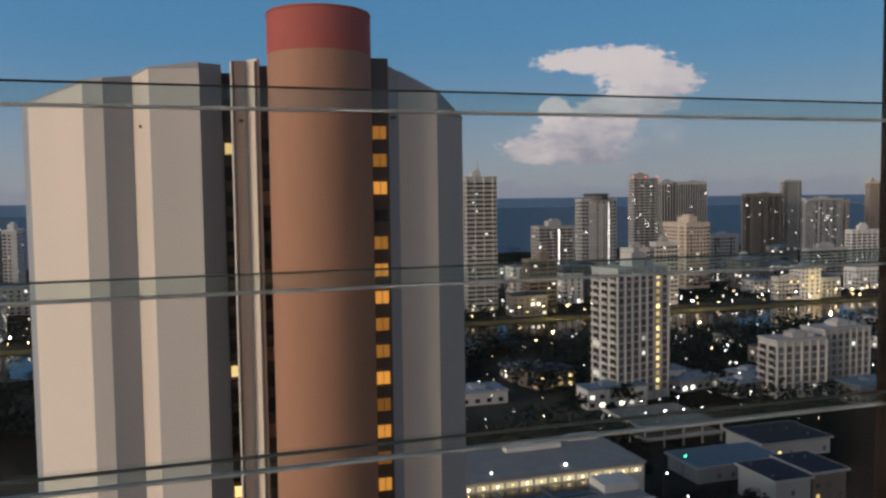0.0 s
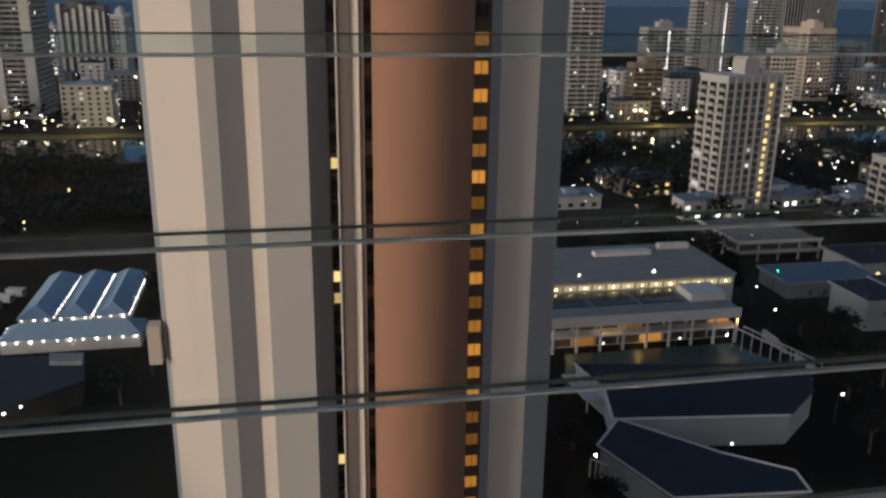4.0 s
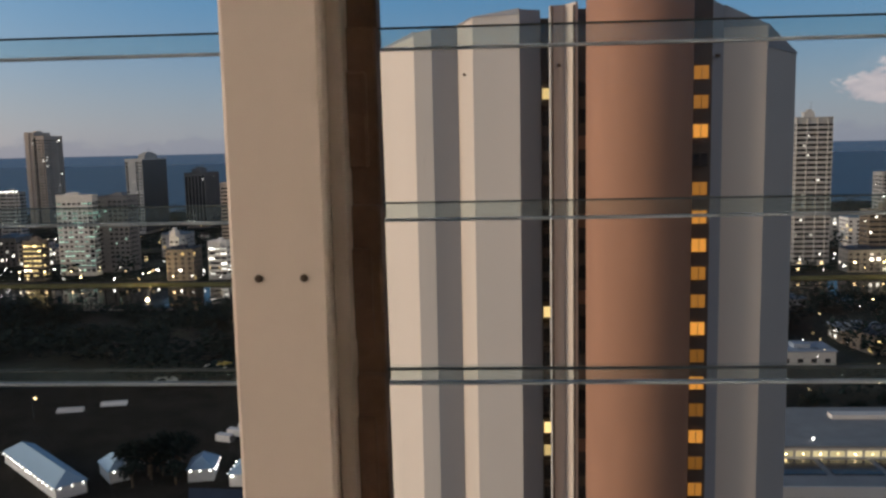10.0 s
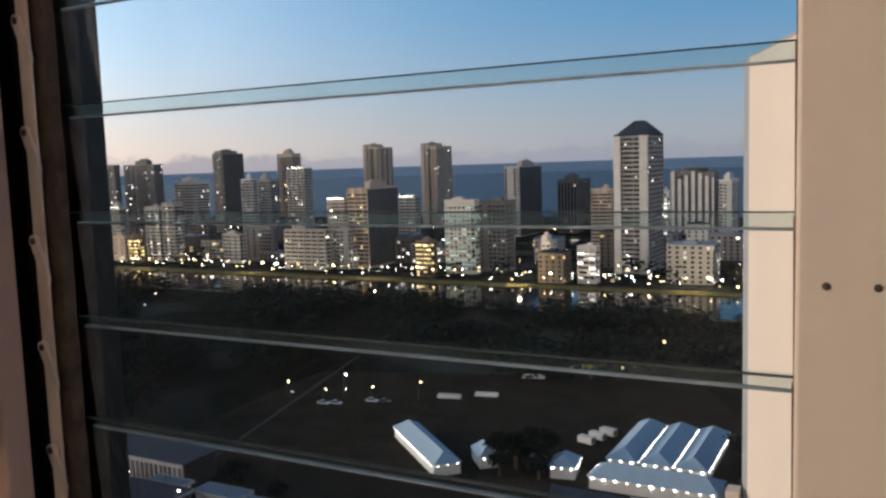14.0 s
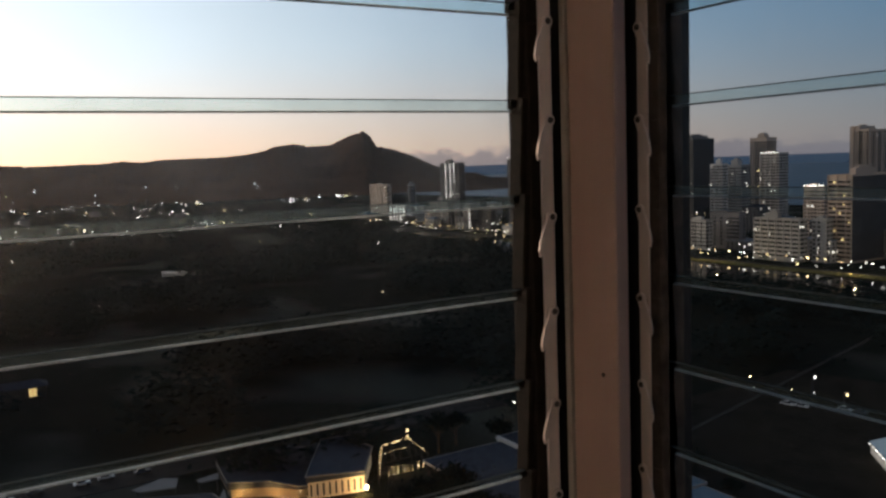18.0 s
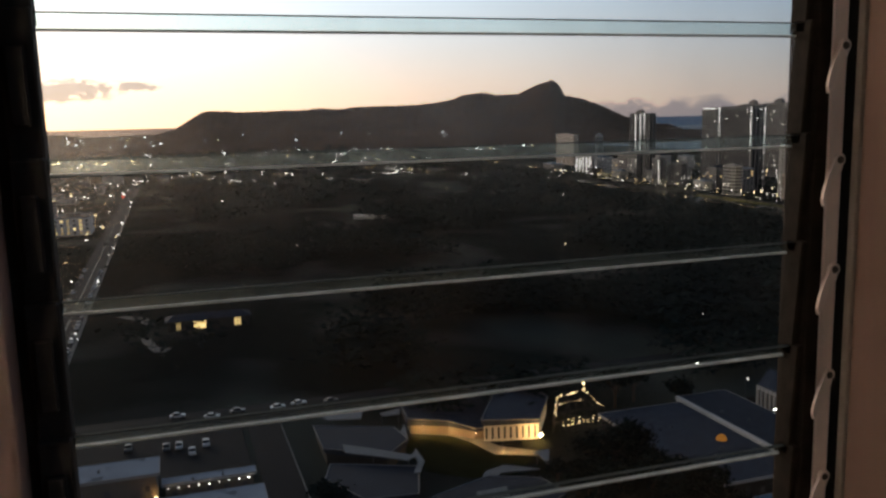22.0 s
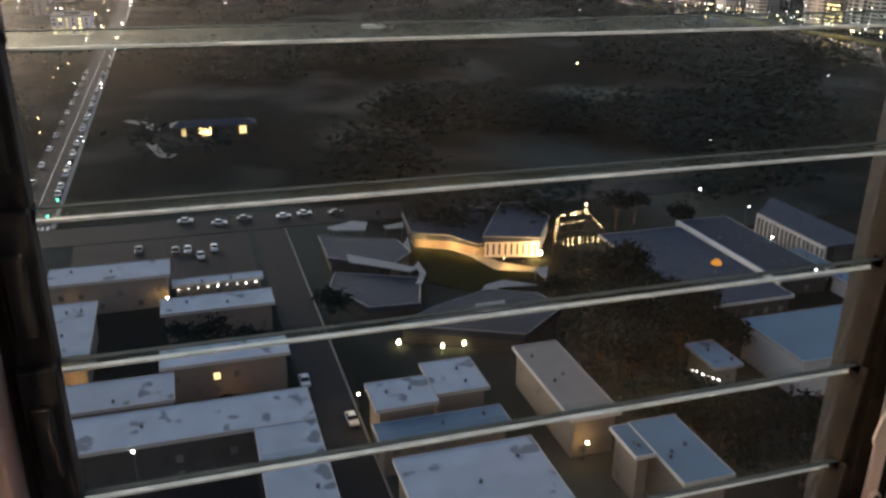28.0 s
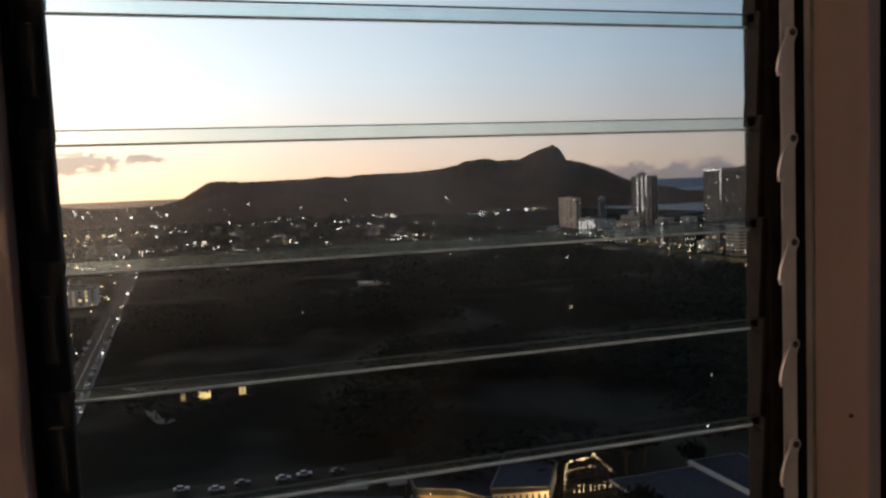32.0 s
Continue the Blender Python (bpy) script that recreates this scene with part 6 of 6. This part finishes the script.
for k in range(2):
    for i in range(9):
        part("baluster", Geo().rod((-2.5 + i * 1.25 + k * 2.5, 8.5 - i * 2.0, 0), (-2.5 + i * 1.25 + k * 2.5, 8.5 - i * 2.0, 5.4 - i * 0.35), 0.10), M["wall_white"], stairs)
    part("handrail", Geo().rod((-2.5 + k * 2.5, 8.5, 5.4), (7.5 + k * 2.5, -7.5, 2.6), 0.2), M["wall_white"], stairs)
fence = thing("fence", 54, 116, 0, "white slatted fence along the yard", "fence")
for i in range(22):
    part("slat", Geo().box(-4 + i * 0.75 - 0.1, -4 + i * 0.75 + 0.1, 4 - i * 0.75 - 0.1, 4 - i * 0.75 + 0.1, 0, 3.4), M["wall_white"], fence)
part("rail", Geo().rod((-4, 4, 3.4), (12, -12, 3.4), 0.2), M["wall_white"], fence)
for x, y, k in ((50.5, 121.5, "flood"), (52, 117.5, "flood"), (71, 104, "flood")):
    street_lamp(x, y, 3.0, k, 0.35, "yard lamp glowing orange")

# ---- roads ----
setting("road_lane", Geo().box(-222, -62, 15.6, 24.0, -0.1, 0.10), M["asphalt"], "narrow lane between the houses", "road")
setting("kerb_lane", Geo().box(-222, -62, 24.0, 24.35, -0.1, 0.24), M["pavement"], "pale kerb of the lane", "kerb")
setting("road_main", Geo().box(-1400, -60, -48.5, -37.5, -0.1, 0.11), M["asphalt"], "straight main street with parked cars", "road")
setting("kerb_main", Geo().box(-1400, -238, -37.5, -36.3, -0.1, 0.26), M["pavement"], "pavement of the main street", "kerb")
setting("road_cross", Geo().box(-237, -223, -37.5, 190, -0.1, 0.12), M["asphalt"], "cross street with parked cars", "road")
setting("ground_parking", Geo().box(-222.5, -189, -30, 14, -0.1, 0.09), M["asphalt"], "dark asphalt parking ground", "parking")
setting("ground_court", Geo().box(-112.0, -84, -34, 5.6, -0.1, 0.09), M["asphalt"], "dark parking court between wings", "parking")
setting("trim_line", Geo().box(-700, -240, -43.1, -42.9, 0.1, 0.13), M["paint_line"], "white lane line", "road marking")
for i in range(8):
    setting("trim_crossing", Geo().box(-240.5, -237.5, -48 + i * 1.35, -47.3 + i * 1.35, 0.1, 0.135), M["paint_line"], "white bars of a pedestrian crossing", "road marking")
    setting("trim_crossing", Geo().box(-222, -219, -48 + i * 1.35, -47.3 + i * 1.35, 0.1, 0.135), M["paint_line"], "white bars of a pedestrian crossing", "road marking")
setting("trim_path", Geo().prism([(-161.6, 150), (-160.4, 150), (-207.4, 330), (-208.6, 330)], 0.0, 0.06), M["wall_black"], "straight narrow path across the dark field", "path")
setting("ground_field", Geo().prism([(-190, 150), (-60, 150), (-30, 240), (-60, 300), (-196, 262)], 0.0, 0.05), M["sand"], "bare brown playing field", "field")


# ---- cars ----
def car_parts(paint):
    t = thing("car", 0, 0, 0, "white car parked at the kerb" if paint == "car_white" else "dark car parked at the kerb", "car", "parked cars")
    body = bevelled(Geo().box(-2.1, 2.1, -0.86, 0.86, 0.35, 0.92), 0.12)
    cab = Geo().add([(-1.35, -0.78, 0.9), (0.95, -0.78, 0.9), (0.95, 0.78, 0.9), (-1.35, 0.78, 0.9), (-0.95, -0.62, 1.45), (0.35, -0.62, 1.45), (0.35, 0.62, 1.45), (-0.95, 0.62, 1.45)],
                    [(0, 1, 5, 4), (1, 2, 6, 5), (2, 3, 7, 6), (3, 0, 4, 7)])
    part("body", body, M[paint], t)
    part("windows", cab, M["window_dark"], t)
    part("roof", bevelled(Geo().box(-0.97, 0.37, -0.64, 0.64, 1.43, 1.5), 0.02), M[paint], t)
    for x in (-1.3, 1.3):
        for y in (-0.8, 0.8):
            part("wheel", Geo().rod((x, y - 0.1, 0.33), (x, y + 0.1, 0.33), 0.33, 14), M["tyre"], t)
    return t


white, dark_car = car_parts("car_white"), car_parts("car_dark")
spots = [(-211, -5, 0), (-211, -2, 0), (-206, 1, 0), (-210.5, 4.5, 0), (-214, -14, 0), (-110 + 3, -12, 0), (-104, -9.5, 0), (-104, -7, 0), (-102, -1, 90), (-122, 22.6, 0), (-141 + 4, 16.8, 0),
         (-230, 7, 80), (-232, 14, 90), (-231, 25, 90), (-232, 31, 90), (-234, -2, 90), (-230.5, 40, 90), (-104, -20, 0), (-104, -17, 0)]
spots += [(-90, 204, 20), (-82.6, 203, 10), (-168, 223.5, 5), (-164, 225, 8), (-154, 232, 5), (-149.5, 233, 5)]
for i in range(34):
    spots.append((-262 - i * 7.2 - rnd.random() * 2, -38.6 if i % 3 else -47.4, 0))
white.matrix_basis, dark_car.matrix_basis = pose(-99, -5, 0.1, 0, 0, 90), pose(-96, -14, 0.1, 0, 0, 0)
for i, (x, y, rz) in enumerate(spots):
    copy_thing(white if i % 4 else dark_car, pose(x, y, 0.12 if y < 100 else 0.04, 0, 0, rz + rnd.uniform(-2, 2)))


# ---- trees ----
def tree_thing(seed, h, spread, label):
    r = random.Random(seed)
    t = thing("tree", 0, 0, 0, label, "tree", "trees of the quarter")
    tr = Geo().cone(0, 0, 0, h * 0.45, 0.32, 0.2, 8)
    limbs = []
    for i in range(6):
        a = 2 * math.pi * i / 6 + r.uniform(-0.3, 0.3)
        e = (spread * 0.55 * math.cos(a), spread * 0.55 * math.sin(a), h * r.uniform(0.6, 0.85))
        tr.rod((0, 0, h * r.uniform(0.3, 0.45)), e, 0.09, 5)
        limbs.append(e)
    part("trunk", tr, M["bark"], t)
    g2 = Geo()
    for e in limbs + [(0, 0, h * 0.9), (0, 0, h * 0.75)]:
        for _ in range(80):
            d = Vector((r.gauss(0, 1), r.gauss(0, 1), r.gauss(0, 0.6))) * spread * 0.20
            c = Vector(e) + d
            u = Vector((r.gauss(0, 1), r.gauss(0, 1), r.gauss(0, 1))).normalized()
            v = u.orthogonal().normalized()
            s = r.uniform(0.25, 0.55)
            w2 = u.cross(v)
            g2.add([c - v * s, c + w2 * s * 0.6, c + v * s, c - w2 * s * 0.6], [(0, 1, 2, 3)])
    part("crown", g2, M["leaf"], t)
    return t


KINDS_T = [tree_thing(11, 8, 4.2, "broad dark garden tree"), tree_thing(12, 10, 4.8, "tall dark garden tree"), tree_thing(13, 6, 3.4, "low bushy dark tree")]
TREES = [(-152, -4), (-149, 2), (-151, 8), (-130, 3), (-128, 8), (-131, -2), (-157, 22 + 4), (-172, 95), (-166, 90), (-160, 93), (-155, 88), (-152, 80),
         (-146, 84), (-165, 80), (-130, 78), (-126, 84), (-120, 78), (-112, 74), (-106, 80), (-100, 84), (-93, 88), (-108, 95), (-100, 76), (-92, 78), (-86, 84), (-138, 74), (-134, 96), (-128, 92), (-82, 196), (-85, 193), (-80, 199), (-77, 190), (-88, 188), (-30, 205), (-28, 196), (-27, 215), (-26, 190), (114, 160), (120, 168), (126, 160), (131, 176),
         (118, 196), (122, 204), (126, 214), (118, 150), (124, 142), (112, 138), (130, 150), (116, 122), (122, 128), (104, 118), (128, 226), (133, 222), (100, 232), (88, 232), (72, 234), (110, 236), (150, 262), (142, 258),
         (136, 268), (128, 262), (50, 128), (49, 110), (-140, 150), (-128, 152), (-200, 120), (-196, 112), (-192, 130), (-60, 174), (-40, 170), (-64, 160), (-48, 158), (-34, 160)]
rg = random.Random(5)
TREES += [(rg.uniform(-158, -106), rg.uniform(76, 97)) for _ in range(46)] + [(rg.uniform(-108, -84), rg.uniform(74, 96)) for _ in range(14)] + [(rg.uniform(-134, -104), rg.uniform(62, 76)) for _ in range(10)]
TREES += [(-84 + rg.uniform(-7, 7), 196 + rg.uniform(-4, 4)) for _ in range(9)]
TREES += [(-148 + rg.uniform(-5, 5), rg.uniform(-8, 8)) for _ in range(8)]
TREES = [(x, y) for x, y in TREES if not (x < -159 and 74 < y < 100) and not (-130 < x < -96 and 46 < y < 66) and not (-72 < x < -36 and 142 < y < 182) and not (-126 < x < -104 and 82 < y < 96)]
for i, (x, y) in enumerate(TREES):
    k = KINDS_T[i % 3]
    if i < 3:
        k.matrix_basis = pose(x, y, 0, 0, 0, 40 * i)
    else:
        c = copy_thing(k, pose(x + rnd.uniform(-1, 1), y + rnd.uniform(-1, 1), 0, 0, 0, rnd.uniform(0, 360)))
        s = rnd.uniform(0.85, 1.3) * (0.5 if -158 < x < -124 and -12 < y < 14 else 1.0)
        c.scale = (s, s, s * rnd.uniform(0.85, 1.15))

woods = Geo()
rw = random.Random(21)


def clump(x, y, s):
    h = s * rw.uniform(0.8, 1.3)
    for _ in range(40):
        c = Vector((x + rw.gauss(0, 0.42) * s, y + rw.gauss(0, 0.42) * s, h * rw.uniform(0.35, 1.05)))
        u = Vector((rw.gauss(0, 0.45), rw.gauss(0, 0.45), 1.0)).normalized()
        v = u.orthogonal().normalized()
        w2 = u.cross(v)
        q = s * rw.uniform(0.09, 0.2)
        woods.add([c - v * q, c + w2 * q * 0.7, c + v * q, c - w2 * q * 0.7], [(0, 1, 2, 3)])


def wood(x0, x1, y0, y1, count, size, thresh=-0.05, clear=(), grain=0.014):
    got = tries = 0
    while got < count and tries < count * 8:
        tries += 1
        x, y = rw.uniform(x0, x1), rw.uniform(y0, y1)
        if noise.noise(Vector((x * grain, y * grain * 1.5, 2.0))) < thresh or any(a < x < b and c < y < d for a, b, c, d in clear):
            continue
        clump(x, y, size * rw.uniform(0.7, 1.3))
        got += 1


wood(-900, -246, -30, 400, 2100, 9.0, 0.04, clear=((-350, -312, -14, 36), (-212, -190, 150, 420)), grain=0.0085)
wood(-240, -204, 60, 400, 120, 8.0, 0.0)
wood(-190, 300, 300, 405, 420, 7.5, -0.1)
wood(95, 420, 235, 405, 300, 7.0, 0.0, clear=((130, 200, 220, 300), (215, 270, 258, 285)))
wood(-2300, -900, -500, 480, 900, 12.0, -0.1, grain=0.008)
wood(-700, -260, -300, -52, 260, 8.0, 0.0)
wood(-1000, 700, 505, 1000, 520, 9.0, 0.0)
wood(-240, -40, 270, 405, 160, 7.0, 0.05)
wood(-1350, 720, 392, 408, 900, 4.6, -1.0)
wood(-1400, -430, 380, 409, 560, 9.5, -1.0)
wood(-1350, 720, 340, 392, 900, 6.0, -0.3)
wood(-1350, 720, 504, 510, 330, 4.5, -1.0)
wood(-1400, -925, 400, 495, 420, 8.0, -1.0)
tagged(part("woods", woods, M["leaf"]), "dark tree crowns of park and gardens", "trees", kind="stuff")

club = thing("clubhouse", -336, 11, 0, "low dark clubhouse with yellow lit windows among trees", "clubhouse")
part("wall", Geo().box(-8, 0, -15, 16, 0, 4.2), M["wall_black"], club)
part("roof", Geo().add([(-9, -16, 4.2), (1, -16, 4.2), (1, 17, 4.2), (-9, 17, 4.2), (-4, -12, 6.0), (-4, 13, 6.0)], [(0, 1, 4), (1, 2, 5, 4), (2, 3, 5), (3, 0, 4, 5), (3, 2, 1, 0)]), M["roof_dark"], club)
for y, w in ((-11.0, 0.8), (-3.0, 2.3), (11.5, 1.3)):
    b = part("lit_window", Geo().box(-0.03, 0.12, y - w, y + w, 0.6, 3.6), M["win_yellow"], club, "window lit yellow")
    part("mullion", Geo().box(0.1, 0.2, y - 0.08, y + 0.08, 0.6, 3.6), M["wall_black"], b)
setting("pavement_club_path", Geo().prism([(-330, -14), (-318, -12), (-308, -9), (-307, -5), (-311, -3), (-316, -8), (-329, -10)], 0.0, 0.10), M["pavement"], "curved pale path before the clubhouse", "path")
setting("pavement_club_drive", Geo().prism([(-372, -24), (-362, -16), (-350, -12), (-351, -9), (-365, -12), (-374, -20)], 0.0, 0.10), M["pavement"], "pale bend of a drive beside the clubhouse", "path")
# a long lit shed and a pale pavilion out on the golf course
for x, y, w, h, nm in ((-666, 156, 30, 3.2, "long open shed with a white lit front on the course"), (-903, 11, 34, 4.5, "low pale clubhouse roof among dark trees")):
    t = thing("course_shed", x, y, 0, nm, "shed", "sheds on the course", 78)
    part("roof", Geo().box(-w / 2, w / 2, -4, 4, h, h + 0.4), M["wall_white"], t)
    part("wall", Geo().box(-w / 2 + 0.5, w / 2 - 0.5, -1.0, 3.5, 0, h), M["wall_grey"], t)
    for i in range(7):
        part("post", Geo().box(-w / 2 + 0.3 + i * (w - 0.9) / 6, -w / 2 + 0.6 + i * (w - 0.9) / 6, -3.8, -3.5, 0, h), M["wall_white"], t)
    if h < 4:
        part("lamp", Geo().box(-w / 2 + 2, w / 2 - 2, -3.3, -3.0, h - 0.3, h - 0.05), M["far_white"], t, "lit strip under the eaves")
signal = thing("signal_lamp", -940, -46, 0, "red signal lamp on its pole by the street", "signal lamp")
part("pole", Geo().cone(0, 0, 0, 6, 0.12, 0.09, 8), M["pole"], signal)
part("lamp_head", Geo().gem(0, 0, 6.2, 0.9), M["lamp_red"], signal)

# ---- low houses far off, and the lamps of the city ----
HOUSE_W = ["wall_cream", "wall_grey", "wall_dark", "wall_grey", "wall_dark", "wall_white"]


def low_block(x, y, w, d, h, rz, seed, lit, dim=False):
    r = random.Random(seed)
    t = thing("low_building", x, y, 0, r.choice(["low pale town building among trees", "low flat-roofed town building", "small apartment house in the town", "low town house with a lit front"]), "building", "low town buildings", rz)
    # dim: the silhouetted town's darkness is put into wall and roof colours
    part("wall", Geo().box(-w / 2, w / 2, -d / 2, d / 2, 0, h), M[r.choice(HOUSE_W if not dim else ["wall_dark", "wall_dark", "wall_grey"])], t)
    part("roof", Geo().box(-w / 2 - 0.4, w / 2 + 0.4, -d / 2 - 0.4, d / 2 + 0.4, h, h + 0.5).box(-w * 0.2, w * 0.1, -d * 0.2, d * 0.2, h + 0.5, h + 2.0), M[r.choice(["roof_white", "roof_dark", "roof_blue"] if not dim else ["roof_dark"])], t)
    da, li = Geo(), Geo()
    for f in range(max(1, int(h / 3))):
        for i in range(max(2, int(w / 4))):
            a = -w / 2 + (i + 0.2) * w / max(2, int(w / 4))
            g2 = li if r.random() < lit else da
            g2.box(a, a + 1.9, -d / 2 - 0.08, -d / 2 + 0.03, 0.9 + 3 * f, 2.4 + 3 * f)
        for i in range(max(2, int(d / 4))):
            a = -d / 2 + (i + 0.2) * d / max(2, int(d / 4))
            g2 = li if r.random() < lit else da
            s = 1 if x < 0 else -1
            g2.box(*sorted((s * w / 2 - s * 0.03, s * w / 2 + s * 0.08)), a, a + 1.8, 0.9 + 3 * f, 2.4 + 3 * f)
    if da.v:
        part("window", da, M["window_dark"], t)
    if li.v:
        part("lit_window", li, M[r.choice(["win_white", "win_yellow", "win_white"])], t)


rb = random.Random(33)
for i in range(100):
    low_block(rb.uniform(-1100, 640), rb.uniform(512, 740), rb.uniform(14, 30), rb.uniform(12, 22), rb.uniform(7, 26), 0, i, 0.10)
for i in range(46):
    low_block(rb.uniform(95, 420), rb.uniform(250, 400), rb.uniform(12, 26), rb.uniform(8, 14), rb.uniform(4, 8), rb.choice((0, 13)), 200 + i, 0.30)
for i in range(44):
    low_block(-rb.uniform(560, 1500), rb.uniform(-330, -62), rb.uniform(12, 30), rb.uniform(10, 20), rb.uniform(4, 14), 0, 300 + i, 0.18, True)
for i in range(26):
    low_block(-rb.uniform(1000, 2000), rb.uniform(-40, 420), rb.uniform(14, 30), rb.uniform(10, 20), rb.uniform(4, 10), 0, 400 + i, 0.3, True)
low_block(-690, -70, 30, 26, 13, 0, 501, 0.75)

lw, lo = Geo(), Geo()
rl = random.Random(44)


def sprinkle(count, x0, x1, y0, y1, z0, z1, warm, k=0.00062, thresh=None):
    for _ in range(count):
        x, y = rl.uniform(x0, x1), rl.uniform(y0, y1)
        if thresh is not None and noise.noise(Vector((x * 0.006, y * 0.012, 7.0))) < thresh:
            continue
        d = math.hypot(x, y)
        (lo if rl.random() < warm else lw).gem(x, y, rl.uniform(z0, z1), max(0.15, d * k * rl.uniform(0.6, 1.5)))


for x in range(-1300, 720, 17):
    (lo if rl.random() < 0.7 else lw).gem(x + rl.uniform(-3, 3), 504.5, 6.5, rl.uniform(0.4, 0.8))
    (lo if rl.random() < 0.6 else lw).gem(x + rl.uniform(-8, 8), 491.5, rl.uniform(3.5, 5.5), rl.uniform(0.3, 0.6))
    if rl.random() < 0.6:
        (lo if rl.random() < 0.4 else lw).gem(x + rl.uniform(-6, 6), 507 + rl.uniform(0, 14), rl.uniform(2.5, 6), rl.uniform(0.3, 0.8))
sprinkle(560, -1100, 760, 510, 760, 2, 16, 0.3, 0.0005)
sprinkle(190, -900, 700, 505, 560, 2, 7, 0.45, 0.0006)
sprinkle(230, 90, 450, 225, 405, 3, 7, 0.25, 0.00055)
sprinkle(230, -1900, -560, -420, -50, 3, 9, 0.3, 0.0005, -0.05)
sprinkle(250, -2300, -950, -60, 470, 3, 9, 0.2, 0.0005, 0.0)
sprinkle(110, -3100, -2300, -300, 900, 20, 45, 0.2, 0.0005, 0.05)
sprinkle(16, -900, -240, -36, -34, 6, 7, 0.3, 0.0007)
sprinkle(18, -900, -240, 0, 400, 3, 6, 0.4, 0.0007)
sprinkle(14, -760, -240, -60, -49, 3, 7, 0.3, 0.0007)
# bright knots of lamps: car parks, crossroads, sports courts
for x, y, n, spread in ((-998, -61, 9, 16), (-1161, -30, 10, 20), (-1237, -6, 7, 14), (-1310, 38, 10, 12), (-1181, 78, 14, 22), (-1093, 86, 12, 10), (-1218, 151, 6, 12), (-1122, 202, 13, 9),
                        (-1159, 310, 12, 16), (-1183, 395, 14, 16), (-1039, 386, 9, 14), (-976, 385, 9, 14), (-756, 334, 7, 16), (-784, -78, 8, 14), (-960, -100, 10, 12), (-940, -160, 12, 30), (-860, -120, 10, 20),
                        (-2060, 487, 14, 26), (-2030, 530, 5, 10), (-165, 509, 16, 6), (-138, 510, 12, 7), (-290, 508, 10, 9), (-590, 509, 10, 9), (-420, 509, 8, 12), (-1900, 715, 9, 18), (-2000, 890, 8, 26), (-2000, 845, 5, 12), (-2080, -120, 3, 30), (-2100, 0, 4, 40), (-2150, 220, 4, 30), (-2150, 290, 5, 40)):
    for _ in range(n):
        (lo if rl.random() < 0.22 else lw).gem(x + rl.gauss(0, spread * 1.5), y + rl.gauss(0, spread), rl.uniform(3, 8), math.hypot(x, y) * 0.00052 * rl.uniform(0.6, 1.5))
tagged(part("city_lamps", lw, M["lamp_white"]), "white lamps scattered through the town", "lamps", kind="stuff")
tagged(part("city_lamps", lo, M["lamp_warm"]), "warm street lamps scattered through the town", "lamps", kind="stuff")
# string of lamps up the towers' stair columns
for x, y, z0, z1, w in ((334.0, 699.0, 12, 48, 1.0), (352.0, 639.0, 14, 72, 0.6), (-906.6, 544.0, 37, 78, 0.9), (-895.6, 544.0, 37, 79, 1.0), (-886.8, 544.0, 55, 79, 0.8), (-763.5, 559.0, 51, 83, 0.6),
                        (-712.5, 559.0, 39, 83, 0.8), (-785.5, 619.0, 34, 60, 1.3), (-781.0, 619.0, 26, 60, 1.3), (-766.0, 619.0, 33, 82, 0.6), (-818.0, 521.0, 2, 27, 0.9), (-1053.0, 540.0, 1, 21, 1.4), (-1043.0, 540.0, 1, 21, 1.4), (-1034.5, 540.0, 1, 22, 1.4), (-1025.0, 540.0, 4, 23, 1.4), (-1015.0, 540.0, 10, 23, 1.4)):
    t = thing("light_strip", x, y, 0, "upright strip of white stair lights", "lamps", "stair lamps")
    part("rail", Geo().box(-w * 0.7, w * 0.7, 0.1, 0.4, 0, z1 + 0.6), M["wall_grey"], t)
    z = z0
    lg = Geo()
    while z < z1 - 1:
        lg.box(-w * 0.5, w * 0.5, -0.1, 0.14, z, z + 2.1)
        z += 2.8
    part("lamps", lg, M["shaft_light"], t)
